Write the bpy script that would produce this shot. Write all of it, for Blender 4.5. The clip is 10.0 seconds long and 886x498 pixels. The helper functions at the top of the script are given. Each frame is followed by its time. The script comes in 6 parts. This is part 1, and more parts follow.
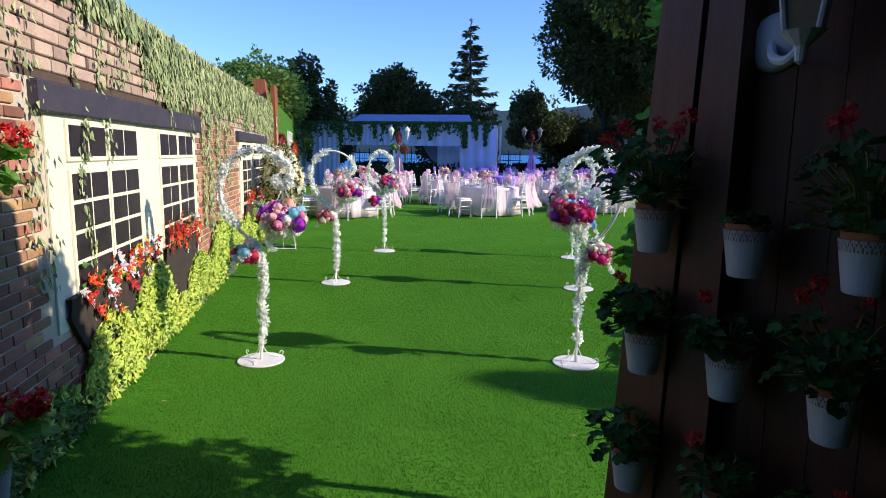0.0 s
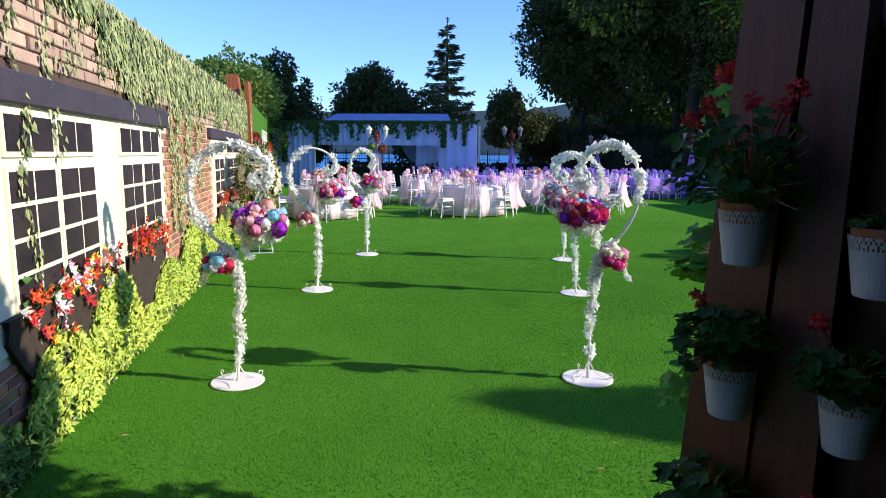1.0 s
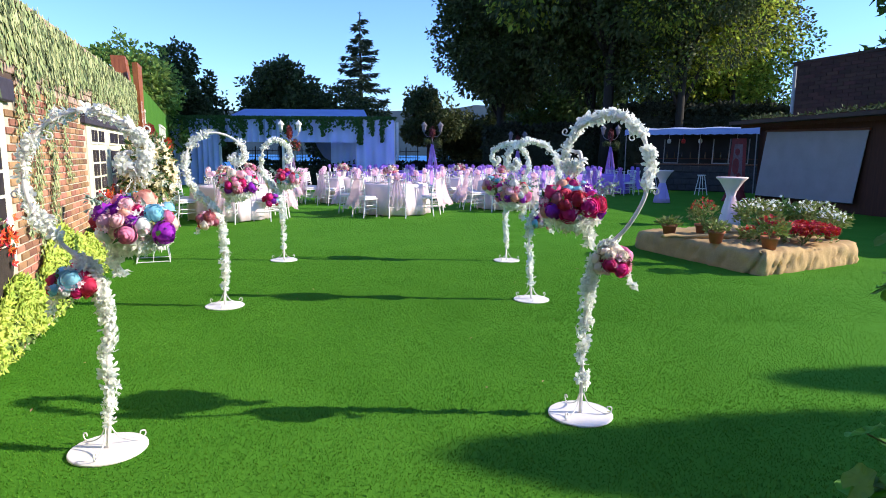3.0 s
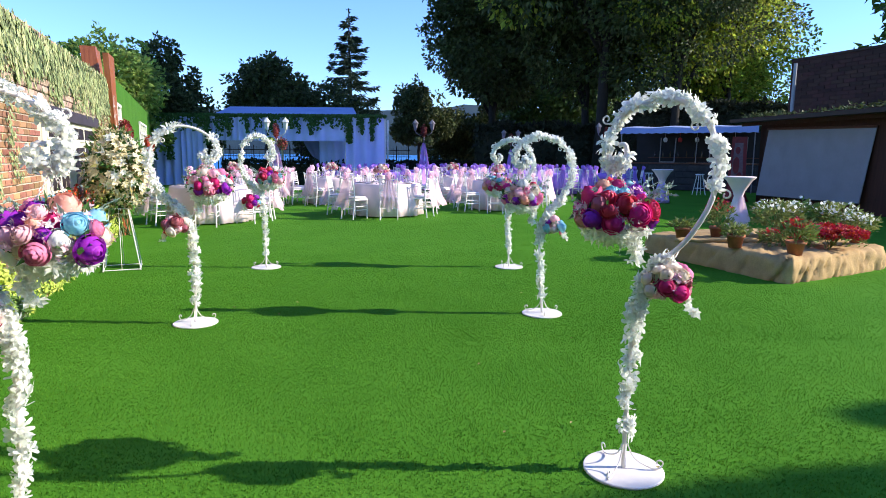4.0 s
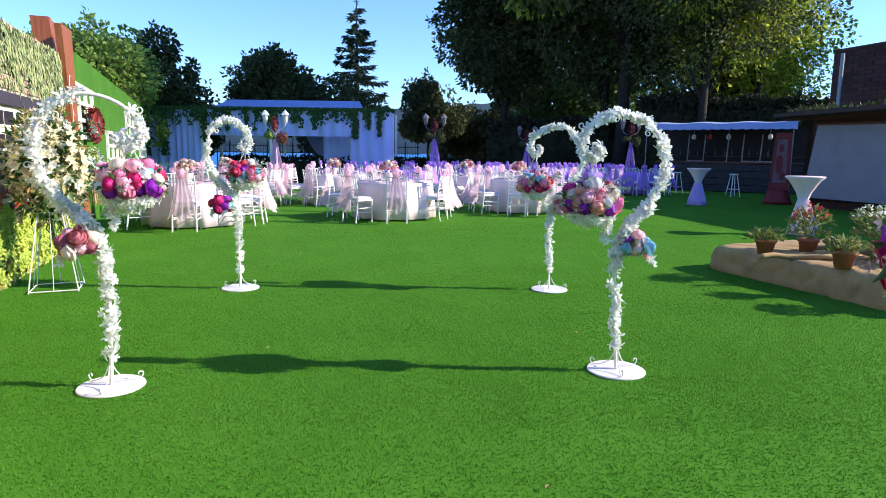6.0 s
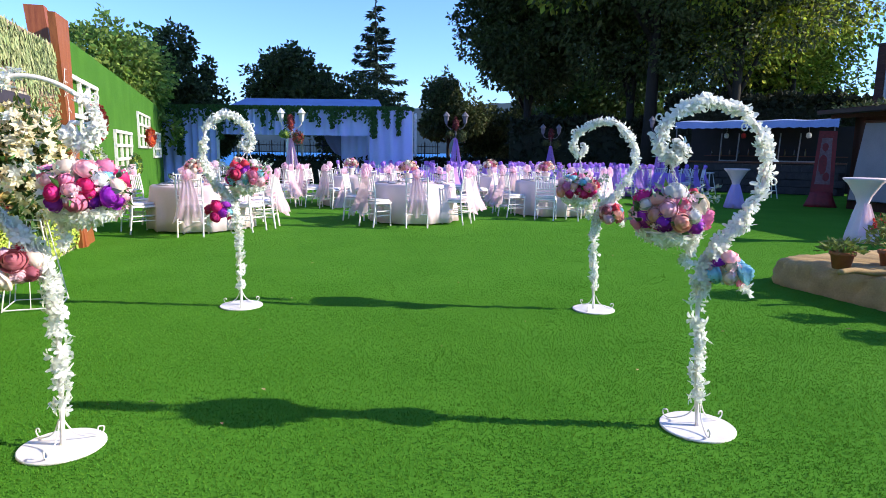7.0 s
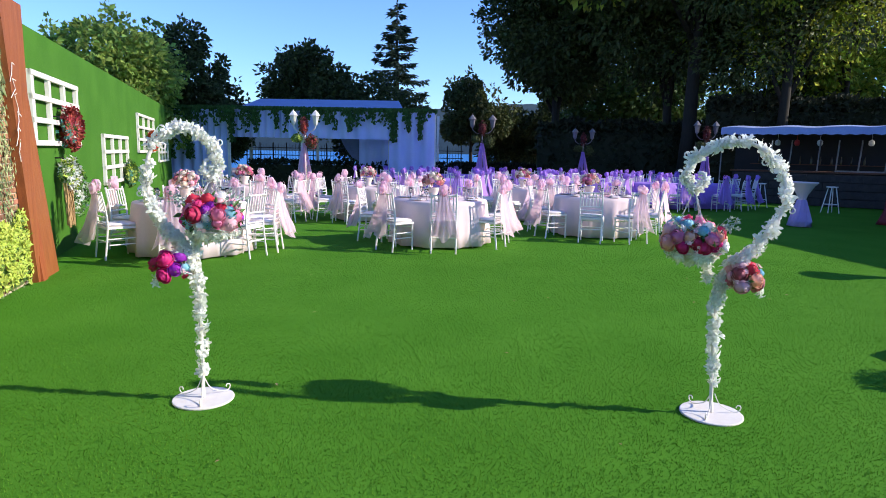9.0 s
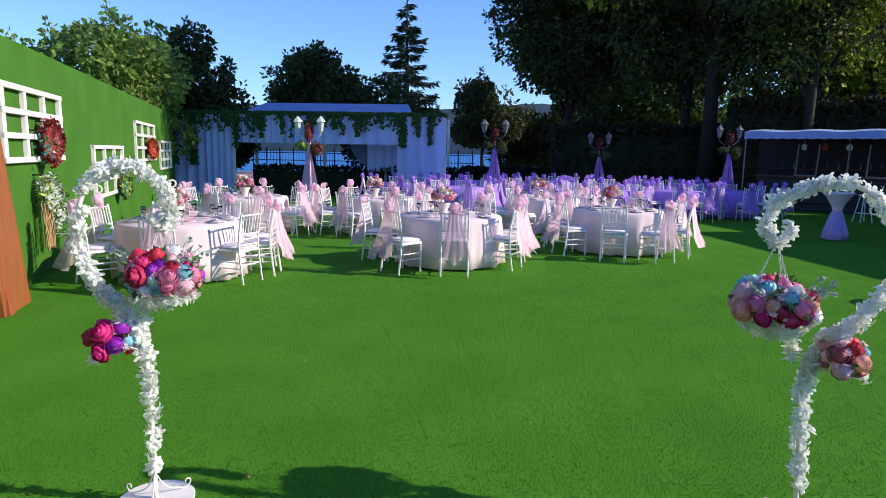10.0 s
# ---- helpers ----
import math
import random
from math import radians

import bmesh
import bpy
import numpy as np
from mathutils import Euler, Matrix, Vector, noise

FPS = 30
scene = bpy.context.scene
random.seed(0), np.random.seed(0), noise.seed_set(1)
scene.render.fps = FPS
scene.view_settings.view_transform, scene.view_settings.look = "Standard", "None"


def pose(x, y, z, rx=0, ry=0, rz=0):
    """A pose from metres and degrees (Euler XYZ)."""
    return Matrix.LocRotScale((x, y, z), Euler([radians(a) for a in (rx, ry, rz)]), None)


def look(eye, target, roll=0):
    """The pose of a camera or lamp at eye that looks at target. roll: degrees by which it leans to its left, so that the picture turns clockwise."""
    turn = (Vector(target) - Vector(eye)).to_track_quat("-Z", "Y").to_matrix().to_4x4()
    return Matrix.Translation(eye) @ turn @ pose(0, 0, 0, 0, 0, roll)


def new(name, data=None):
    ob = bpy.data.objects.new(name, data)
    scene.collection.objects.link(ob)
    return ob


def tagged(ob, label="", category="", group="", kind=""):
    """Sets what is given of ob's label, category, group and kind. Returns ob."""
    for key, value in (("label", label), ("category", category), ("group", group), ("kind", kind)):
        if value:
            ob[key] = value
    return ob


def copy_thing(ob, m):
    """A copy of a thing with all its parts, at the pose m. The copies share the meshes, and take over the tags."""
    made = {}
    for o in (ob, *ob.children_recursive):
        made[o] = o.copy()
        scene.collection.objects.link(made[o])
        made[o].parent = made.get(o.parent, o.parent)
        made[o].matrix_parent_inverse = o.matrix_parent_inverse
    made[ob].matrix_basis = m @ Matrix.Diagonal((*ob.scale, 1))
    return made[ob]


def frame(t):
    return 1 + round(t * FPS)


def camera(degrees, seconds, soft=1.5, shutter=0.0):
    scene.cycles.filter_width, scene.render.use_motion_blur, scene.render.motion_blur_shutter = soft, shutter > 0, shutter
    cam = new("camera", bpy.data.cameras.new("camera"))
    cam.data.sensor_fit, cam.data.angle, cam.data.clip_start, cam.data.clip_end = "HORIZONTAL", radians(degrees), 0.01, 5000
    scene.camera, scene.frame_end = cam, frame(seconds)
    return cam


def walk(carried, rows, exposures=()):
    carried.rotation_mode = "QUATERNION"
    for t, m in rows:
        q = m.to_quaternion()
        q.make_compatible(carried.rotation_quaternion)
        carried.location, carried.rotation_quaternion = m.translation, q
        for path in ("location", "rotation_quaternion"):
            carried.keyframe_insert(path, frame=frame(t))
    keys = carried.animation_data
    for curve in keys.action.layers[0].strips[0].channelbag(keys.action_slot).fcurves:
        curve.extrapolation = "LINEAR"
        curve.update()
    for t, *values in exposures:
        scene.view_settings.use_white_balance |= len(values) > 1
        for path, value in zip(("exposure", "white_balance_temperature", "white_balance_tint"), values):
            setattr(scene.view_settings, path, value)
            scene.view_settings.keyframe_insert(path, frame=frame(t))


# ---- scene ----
cam = camera(70.5, 10.0, soft=0.9)
PATH = [
    (0, (0.928, -4.857, 1.62), (0.607, -2.906, 1.319), 0.8),
    (0.5, (0.839, -4.63, 1.601), (0.533, -2.677, 1.301), 0.8),
    (1, (0.699, -4.402, 1.583), (0.453, -2.44, 1.284), 0.6),
    (1.5, (0.628, -4.186, 1.556), (0.496, -2.213, 1.256), 0.7),
    (2, (0.565, -3.904, 1.513), (0.511, -1.927, 1.214), 0.6),
    (2.5, (0.489, -3.669, 1.469), (0.479, -1.691, 1.171), 0.4),
    (3, (0.38, -3.36, 1.446), (0.402, -1.382, 1.15), 0.4),
    (4.5, (0.29, -2.258, 1.407), (0.348, -0.281, 1.107), 0.4),
    (5, (0.275, -1.803, 1.383), (0.328, 0.173, 1.08), 0.4),
    (5.5, (0.229, -1.341, 1.346), (0.279, 0.636, 1.045), 0.6),
    (7, (0.111, -0.129, 1.341), (0.084, 1.848, 1.038), 0.7),
    (7.5, (0.051, 0.321, 1.352), (0.007, 2.297, 1.047), 0.8),
    (8, (0.005, 0.719, 1.379), (-0.061, 2.695, 1.075), 0.8),
    (8.5, (-0.052, 1.143, 1.46), (-0.131, 3.118, 1.156), 0.9),
    (9, (-0.112, 1.589, 1.516), (-0.197, 3.565, 1.214), 1.15),
    (9.5, (-0.162, 1.998, 1.611), (-0.268, 3.973, 1.31), 1.2),
    (10, (-0.155, 2.405, 1.711), (-0.274, 4.378, 1.409), 1.0),
]
walk(cam, [(t, look(eye, target, roll)) for t, eye, target, roll in PATH],
     exposures=[(0, 0.45), (1.5, 0.75), (3, 0.85), (5, 0.91), (7.5, 0.81), (9, 0.60), (10, 0.38)])

# ---- light ----
TO_SUN = Vector((0.888, -0.045, 0.454)).normalized()
sun_data = bpy.data.lights.new("sun", "SUN")
sun_data.energy, sun_data.angle, sun_data.color = 4.6, radians(0.55), (1.0, 0.90, 0.76)
sun = new("sun", sun_data)
sun.matrix_world = look((30, 0, 20), Vector((30, 0, 20)) - TO_SUN)
world = bpy.data.worlds.new("sky")
scene.world = world
world.use_nodes = True
wn = world.node_tree
sky = wn.nodes.new("ShaderNodeTexSky")
sky.sky_type, sky.sun_disc = "NISHITA", False
sky.sun_elevation = math.asin(TO_SUN.z)
sky.sun_rotation = math.atan2(TO_SUN.x, TO_SUN.y)
sky.ozone_density, sky.air_density, sky.dust_density = 4.0, 1.0, 0.1
tint = wn.nodes.new("ShaderNodeMix")
tint.data_type, tint.blend_type = "RGBA", "MULTIPLY"
tint.inputs[0].default_value = 1.0
tint.inputs[7].default_value = (0.70, 0.86, 1.25, 1)
wn.links.new(sky.outputs[0], tint.inputs[6])
wn.links.new(tint.outputs[2], wn.nodes["Background"].inputs[0])
wn.nodes["Background"].inputs[1].default_value = 0.15

# ---- mesh and material helpers ----
R = random.Random(7)
U = R.uniform


class MB:
    """Collects vertices and faces of one mesh."""

    def __init__(self):
        self.v, self.f, self.k = [], [], []

    def add(self, verts, faces, k=0, m=None):
        n = len(self.v)
        if m is not None:
            verts = [m @ Vector(p) for p in verts]
        self.v.extend(tuple(p) for p in verts)
        self.f.extend(tuple(i + n for i in q) for q in faces)
        self.k.extend([k] * len(faces))
        return self

    def box(self, c, s, m=None, k=0, bevel=0.0):
        x, y, z = (a / 2 for a in s)
        if bevel <= 0:
            vs = [(c[0] + a * x, c[1] + b * y, c[2] + d * z) for a in (-1, 1) for b in (-1, 1) for d in (-1, 1)]
            return self.add(vs, [(0, 1, 3, 2), (4, 6, 7, 5), (0, 4, 5, 1), (2, 3, 7, 6), (0, 2, 6, 4), (1, 5, 7, 3)], k, m)
        b = min(bevel, 0.49 * min(s))
        ring = lambda ix, iy, z0: [(c[0] + a, c[1] + e, z0) for a, e in ((-ix, -iy), (ix, -iy), (ix, iy), (-ix, iy))]
        vs = ring(x - b, y - b, c[2] - z) + ring(x, y, c[2] - z + b) + ring(x, y, c[2] + z - b) + ring(x - b, y - b, c[2] + z)
        fs = [(3, 2, 1, 0), (12, 13, 14, 15)]
        for r in range(3):
            for i in range(4):
                j = (i + 1) % 4
                fs.append((4 * r + i, 4 * r + j, 4 * r + 4 + j, 4 * r + 4 + i))
        return self.add(vs, fs, k, m)

    def tube(self, pts, r, n=8, k=0, m=None, cap=True):
        pts = [Vector(p) for p in pts]
        rs = r if isinstance(r, (list, tuple)) else [r] * len(pts)
        vs, fs, side = [], [], None
        for i, p in enumerate(pts):
            t = (pts[min(i + 1, len(pts) - 1)] - pts[max(i - 1, 0)]).normalized()
            if side is None:
                side = t.orthogonal().normalized()
            side = (side - t * side.dot(t))
            side = side.normalized() if side.length > 1e-6 else t.orthogonal().normalized()
            up = t.cross(side)
            for a in range(n):
                w = 2 * math.pi * a / n
                vs.append(p + (side * math.cos(w) + up * math.sin(w)) * rs[i])
        for i in range(len(pts) - 1):
            for a in range(n):
                b = (a + 1) % n
                fs.append((i * n + a, i * n + b, i * n + n + b, i * n + n + a))
        if cap:
            fs.append(tuple(reversed(range(n))))
            fs.append(tuple(range((len(pts) - 1) * n, len(pts) * n)))
        return self.add(vs, fs, k, m)

    def lathe(self, prof, n=20, k=0, m=None, wob=None):
        vs, fs = [], []
        for r, z in prof:
            for a in range(n):
                w = 2 * math.pi * a / n
                q = r * (wob(w, z) if wob else 1)
                vs.append((q * math.cos(w), q * math.sin(w), z))
        for i in range(len(prof) - 1):
            for a in range(n):
                b = (a + 1) % n
                fs.append((i * n + a, i * n + b, i * n + n + b, i * n + n + a))
        if prof[0][0] > 1e-4:
            fs.append(tuple(reversed(range(n))))
        if prof[-1][0] > 1e-4:
            fs.append(tuple(range((len(prof) - 1) * n, len(prof) * n)))
        return self.add(vs, fs, k, m)

    def leaf(self, c, d, w, length, width, k=0, fold=0.25):
        """A pointed leaf from c along d, w across it, folded at its rib."""
        c, d, w = Vector(c), Vector(d), Vector(w)
        nrm = d.cross(w) * (fold * width)
        tip, mid = c + d * length, c + d * (0.45 * length)
        return self.add([c, mid + w * (width / 2) + nrm, tip, mid - w * (width / 2) + nrm], [(0, 1, 2), (0, 2, 3)], k)

    def mesh(self, name, mats, smooth=False):
        me = bpy.data.meshes.new(name)
        me.from_pydata(self.v, [], self.f)
        for a in mats if isinstance(mats, (list, tuple)) else [mats]:
            me.materials.append(a)
        if len(me.materials) > 1:
            me.polygons.foreach_set("material_index", self.k)
        if smooth:
            me.polygons.foreach_set("use_smooth", [True] * len(self.f))
        me.update()
        return me


def part(name, mb, material, parent=None, label="", smooth=False, m=None):
    """One mesh object, from a collected or a shared mesh, under a thing or a part."""
    me = mb.mesh(name, material, smooth) if isinstance(mb, MB) else mb
    ob = new(name, me)
    if parent is not None:
        ob.parent = parent
    if m is not None:
        ob.matrix_local = m
    if label:
        ob["label"] = label
    return ob


def thing(name, label, category, m=None, group="", kind=""):
    ob = new(name)
    ob.empty_display_size = 0.1
    if m is not None:
        ob.matrix_world = m
    return tagged(ob, label, category, group, kind)


def rand_dir():
    while True:
        v = Vector((U(-1, 1), U(-1, 1), U(-1, 1)))
        if 0.1 < v.length < 1:
            return v.normalized()


def smooth_path(pts, per=6):
    """A Catmull-Rom line through the points."""
    pts = [Vector(p) for p in pts]
    out = []
    for i in range(len(pts) - 1):
        a, b, c, d = pts[max(i - 1, 0)], pts[i], pts[i + 1], pts[min(i + 2, len(pts) - 1)]
        for s in range(per):
            t = s / per
            out.append(0.5 * ((2 * b) + (c - a) * t + (2 * a - 5 * b + 4 * c - d) * t * t + (3 * b - a - 3 * c + d) * t ** 3))
    out.append(pts[-1])
    return out


def material(name, c1, c2=None, scale=6.0, rough=0.7, bump=0.0, fine=40.0, metal=0.0, vary=0.0, island=0.0, through_light=0.0, stretch=None, spec=0.4, sheer=0.0):
    """Two colours mixed by noise at two sizes, with relief; vary: by object, island: by loose piece; through_light: share of light let through; sheer: share seen through."""
    ma = bpy.data.materials.new(name)
    ma.use_nodes = True
    nt = ma.node_tree
    n, ln = nt.nodes, nt.links
    bsdf = n["Principled BSDF"]
    c2 = c2 or tuple(0.75 * a for a in c1)
    co = n.new("ShaderNodeTexCoord")
    mp = n.new("ShaderNodeMapping")
    ln.new(co.outputs["Object"], mp.inputs[0])
    if stretch:
        mp.inputs["Scale"].default_value = stretch
    big, small = n.new("ShaderNodeTexNoise"), n.new("ShaderNodeTexNoise")
    big.inputs["Scale"].default_value, small.inputs["Scale"].default_value = scale, fine
    big.inputs["Detail"].default_value, small.inputs["Detail"].default_value = 4, 3
    for q in (big, small):
        ln.new(mp.outputs[0], q.inputs["Vector"])
    mx = n.new("ShaderNodeMix")
    mx.data_type = "FLOAT"
    mx.inputs[0].default_value = 0.4
    ln.new(big.outputs[0], mx.inputs[2])
    ln.new(small.outputs[0], mx.inputs[3])
    ramp = n.new("ShaderNodeValToRGB")
    ramp.color_ramp.elements[0].position, ramp.color_ramp.elements[1].position = 0.36, 0.64
    ramp.color_ramp.elements[0].color, ramp.color_ramp.elements[1].color = (*c1, 1), (*c2, 1)
    ln.new(mx.outputs[0], ramp.inputs[0])
    col = ramp.outputs[0]
    if vary or island:
        src = n.new("ShaderNodeObjectInfo" if vary else "ShaderNodeNewGeometry")
        hs = n.new("ShaderNodeHueSaturation")
        a = vary or island
        for sock, lo, hi, mul in (("Value", 1 - a, 1 + a, 1.0), ("Hue", 0.5 - 0.06 * a, 0.5 + 0.06 * a, 7.3)):
            wr = n.new("ShaderNodeMath")
            wr.operation = "MULTIPLY"
            wr.inputs[1].default_value = mul
            fr = n.new("ShaderNodeMath")
            fr.operation = "FRACT"
            mr = n.new("ShaderNodeMapRange")
            mr.inputs[3].default_value, mr.inputs[4].default_value = lo, hi
            ln.new(src.outputs["Random" if vary else "Random Per Island"], wr.inputs[0])
            ln.new(wr.outputs[0], fr.inputs[0])
            ln.new(fr.outputs[0], mr.inputs[0])
            ln.new(mr.outputs[0], hs.inputs[sock])
        ln.new(col, hs.inputs["Color"])
        col = hs.outputs[0]
    ln.new(col, bsdf.inputs["Base Color"])
    bsdf.inputs["Roughness"].default_value, bsdf.inputs["Metallic"].default_value = rough, metal
    bsdf.inputs["Specular IOR Level"].default_value = spec
    if bump:
        bp = n.new("ShaderNodeBump")
        bp.inputs["Strength"].default_value, bp.inputs["Distance"].default_value = bump, 0.01
        ln.new(mx.outputs[0], bp.inputs["Height"])
        ln.new(bp.outputs[0], bsdf.inputs["Normal"])
    outp, last = n["Material Output"], bsdf.outputs[0]
    if through_light:
        tr, ms = n.new("ShaderNodeBsdfTranslucent"), n.new("ShaderNodeMixShader")
        ms.inputs[0].default_value = through_light
        ln.new(col, tr.inputs[0])
        ln.new(last, ms.inputs[1])
        ln.new(tr.outputs[0], ms.inputs[2])
        last = ms.outputs[0]
    if sheer:
        tp, ms = n.new("ShaderNodeBsdfTransparent"), n.new("ShaderNodeMixShader")
        ms.inputs[0].default_value = sheer
        ln.new(last, ms.inputs[1])
        ln.new(tp.outputs[0], ms.inputs[2])
        last = ms.outputs[0]
    ln.new(last, outp.inputs[0])
    return ma


M_TURF = material("turf", (0.057, 0.186, 0.0145), (0.078, 0.228, 0.021), 1.2, 0.9, 0.6, 120, spec=0.04)
M_BLADE = material("turf_blade", (0.068, 0.210, 0.0175), (0.101, 0.266, 0.026), 1.5, 0.75, island=0.2, through_light=0.3, spec=0.06)
M_WHITE = material("white_paint", (0.82, 0.78, 0.74), (0.75, 0.70, 0.65), 5, 0.45, 0.05)
M_PETAL = material("white_petal", (0.90, 0.91, 0.87), (0.86, 0.88, 0.81), 30, 0.7, island=0.08, through_light=0.45)
M_LEAF = material("leaf_green", (0.05, 0.13, 0.03), (0.09, 0.19, 0.04), 8, 0.55, island=0.4, through_light=0.25)
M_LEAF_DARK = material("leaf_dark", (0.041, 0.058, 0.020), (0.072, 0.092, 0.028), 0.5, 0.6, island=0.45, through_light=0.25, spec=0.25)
# Darker than leaf_dark: the shade under the trees is put into this colour.
M_HEDGE_LEAF = material("shaded_hedge_leaf", (0.021, 0.024, 0.014), (0.034, 0.038, 0.020), 0.5, 0.7, island=0.45, through_light=0.1, spec=0.15)
M_CONIFER = material("conifer_needle", (0.016, 0.032, 0.020), (0.028, 0.050, 0.030), 0.5, 0.7, island=0.4, spec=0.15)
M_LEAF_LIGHT = material("leaf_light", (0.05, 0.10, 0.02), (0.09, 0.15, 0.03), 0.5, 0.6, island=0.4, through_light=0.3, spec=0.25)
M_BARK = material("bark", (0.024, 0.018, 0.013), (0.012, 0.010, 0.008), 5, 0.9, 0.8, 30, stretch=(3, 3, 0.6))
M_WOOD = material("red_brown_wood", (0.34, 0.11, 0.035), (0.22, 0.062, 0.02), 4, 0.5, 0.3, 40, stretch=(6, 6, 0.5), vary=0.15)
M_WOOD_DARK = material("dark_brown_wood", (0.13, 0.045, 0.02), (0.08, 0.027, 0.012), 4, 0.55, 0.3, 40, stretch=(6, 6, 0.5), vary=0.15)
M_PLANK = material("black_brown_plank", (0.085, 0.028, 0.013), (0.050, 0.017, 0.009), 4, 0.6, 0.3, 40, stretch=(6, 6, 0.5), vary=0.15, spec=0.25)
# Darker copy of leaf_green, with shade put into its colour.
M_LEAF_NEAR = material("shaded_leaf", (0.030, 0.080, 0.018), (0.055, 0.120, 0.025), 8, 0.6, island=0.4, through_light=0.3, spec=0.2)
M_LEAF_FRESH = material("fresh_leaf", (0.155, 0.255, 0.048), (0.29, 0.40, 0.095), 0.5, 0.6, island=0.4, through_light=0.5, spec=0.25)
# Lit copy of the leaf colours, for sun patches in the crowns.
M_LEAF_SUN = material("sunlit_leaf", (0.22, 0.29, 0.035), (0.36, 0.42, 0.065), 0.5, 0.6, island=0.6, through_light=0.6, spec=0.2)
M_CLOTH = material("table_cloth", (0.77, 0.62, 0.63), (0.70, 0.56, 0.58), 3, 0.85, 0.1, 60)
M_TULLE = material("pink_tulle", (1.0, 0.72, 0.84), (1.0, 0.82, 0.90), 6, 0.9, 0.1, 50, through_light=0.7, sheer=0.30, spec=0.1)
M_BOW = material("pink_tulle_bow", (1.0, 0.74, 0.86), (1.0, 0.83, 0.91), 8, 0.9, 0.1, 50, through_light=0.6, sheer=0.14, spec=0.1)
# Far furniture's pink and white cloth, with the violet of its shade put in.
M_NET_SHADED = material("shade_lilac_tulle", (0.62, 0.37, 0.90), (0.52, 0.30, 0.84), 6, 0.9, 0.1, 50, through_light=0.4, sheer=0.16, spec=0.1)
M_CLOTH_SHADED = material("shade_lilac_cloth", (0.40, 0.23, 0.72), (0.32, 0.18, 0.62), 3, 0.85, 0.1, 60)
# White cloth with the blue of its shade put into the colour.
M_DRAPE = material("shade_blue_drape", (0.58, 0.64, 0.95), (0.50, 0.56, 0.91), 1.0, 0.9, 0.1, 30, through_light=0.2)
M_IRON = material("dark_iron", (0.02, 0.02, 0.022), (0.03, 0.03, 0.03), 5, 0.5, metal=0.6)

# ---- ground ----
mb = MB()
mb.add([(-900, -60, 0), (900, -60, 0), (900, 2500, 0), (-900, 2500, 0)], [(0, 1, 2, 3)])
tagged(part("ground", mb, M_TURF), "short green artificial turf lawn", "lawn", kind="structure")
mb = MB()
mb.add([(-900, 52, 0.02), (900, 52, 0.02), (900, 2400, 0.02), (-900, 2400, 0.02)], [(0, 1, 2, 3)])
M_WATER = material("water", (0.03, 0.16, 0.40), (0.045, 0.20, 0.46), 0.3, 0.6, 0.2, 3, spec=0.12)
tagged(part("water", mb, M_WATER), "calm blue sea beyond the garden", "sea", kind="structure")

# ---- walls on the left ----
WA = Vector((-2.29, 0, 0))
WD = Vector((-0.33, 1, 0)).normalized()
WN = Vector((WD.y, -WD.x, 0))
WALL_TOP = 2.62


def on_wall(s, h, out=0.0):
    """A point on the printed wall: s along it, h up, out from its face."""
    return WA + WD * s + WN * out + Vector((0, 0, h))


def slab(mb, a, b, thick, z0, z1, k=0):
    """An upright slab from a to b; its face is on that line, its body to the left of the way."""
    a, b = Vector(a), Vector(b)
    d = (b - a).normalized()
    left = Vector((-d.y, d.x, 0)) * thick
    vs = [p + Vector((0, 0, z)) for z in (z0, z1) for p in (a, b, b + left, a + left)]
    return mb.add(vs, [(0, 1, 5, 4), (1, 2, 6, 5), (2, 3, 7, 6), (3, 0, 4, 7), (4, 5, 6, 7), (3, 2, 1, 0)], k)


M_MORTAR = material("mortar", (0.58, 0.50, 0.38), (0.46, 0.38, 0.29), 3, 0.9, 0.3, 60)
mural = slab(MB(), on_wall(-3.6, 0), on_wall(8.68, 0), 0.12, 0, WALL_TOP)
wall_1 = tagged(part("wall_1", mural, M_MORTAR), "brick cottage wall panel with ivy and windows", "wall", kind="structure")
GA = Vector((-5.42, 8.87, 0))
GD = Vector((-0.375, 1, 0)).normalized()
GN = Vector((GD.y, -GD.x, 0))


def on_green(s, h, out=0.0):
    return GA + GD * s + GN * out + Vector((0, 0, h))


M_HEDGE = material("green_turf_wall", (0.043, 0.138, 0.014), (0.064, 0.184, 0.022), 1.5, 0.9, 0.7, 70, spec=0.15)
wall_2 = tagged(part("wall_2", slab(MB(), on_green(-0.15, 0), on_green(17.4, 0), 0.15, 0, 2.95), M_HEDGE), "high wall clad in green artificial turf", "wall", kind="structure")

# ---- trees ----
def crown_leaves(mb, clumps, count, size, share=0.0):
    """Leaves in clumps (centre, radii): more of them towards the outside of each clump."""
    tot = sum(c[1][0] * c[1][1] + c[1][1] * c[1][2] for c in clumps)
    for c, rr in clumps:
        # Chosen clumps take the second leaf material: sun patches put in by colour.
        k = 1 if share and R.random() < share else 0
        for _ in range(int(count * (rr[0] * rr[1] + rr[1] * rr[2]) / tot)):
            d = rand_dir()
            q = U(0.35, 1.0) ** 0.5 * (1 + 0.16 * noise.noise(Vector(d) * 2.5 + Vector(c)))
            p = Vector(c) + Vector((d.x * rr[0], d.y * rr[1], d.z * rr[2])) * q
            a = (d + rand_dir() * 0.9 + Vector((0, 0, -0.3))).normalized()
            w = a.cross(rand_dir()).normalized()
            s = size * U(0.6, 1.35)
            mb.leaf(p, a, w, s, s * 0.62, k)


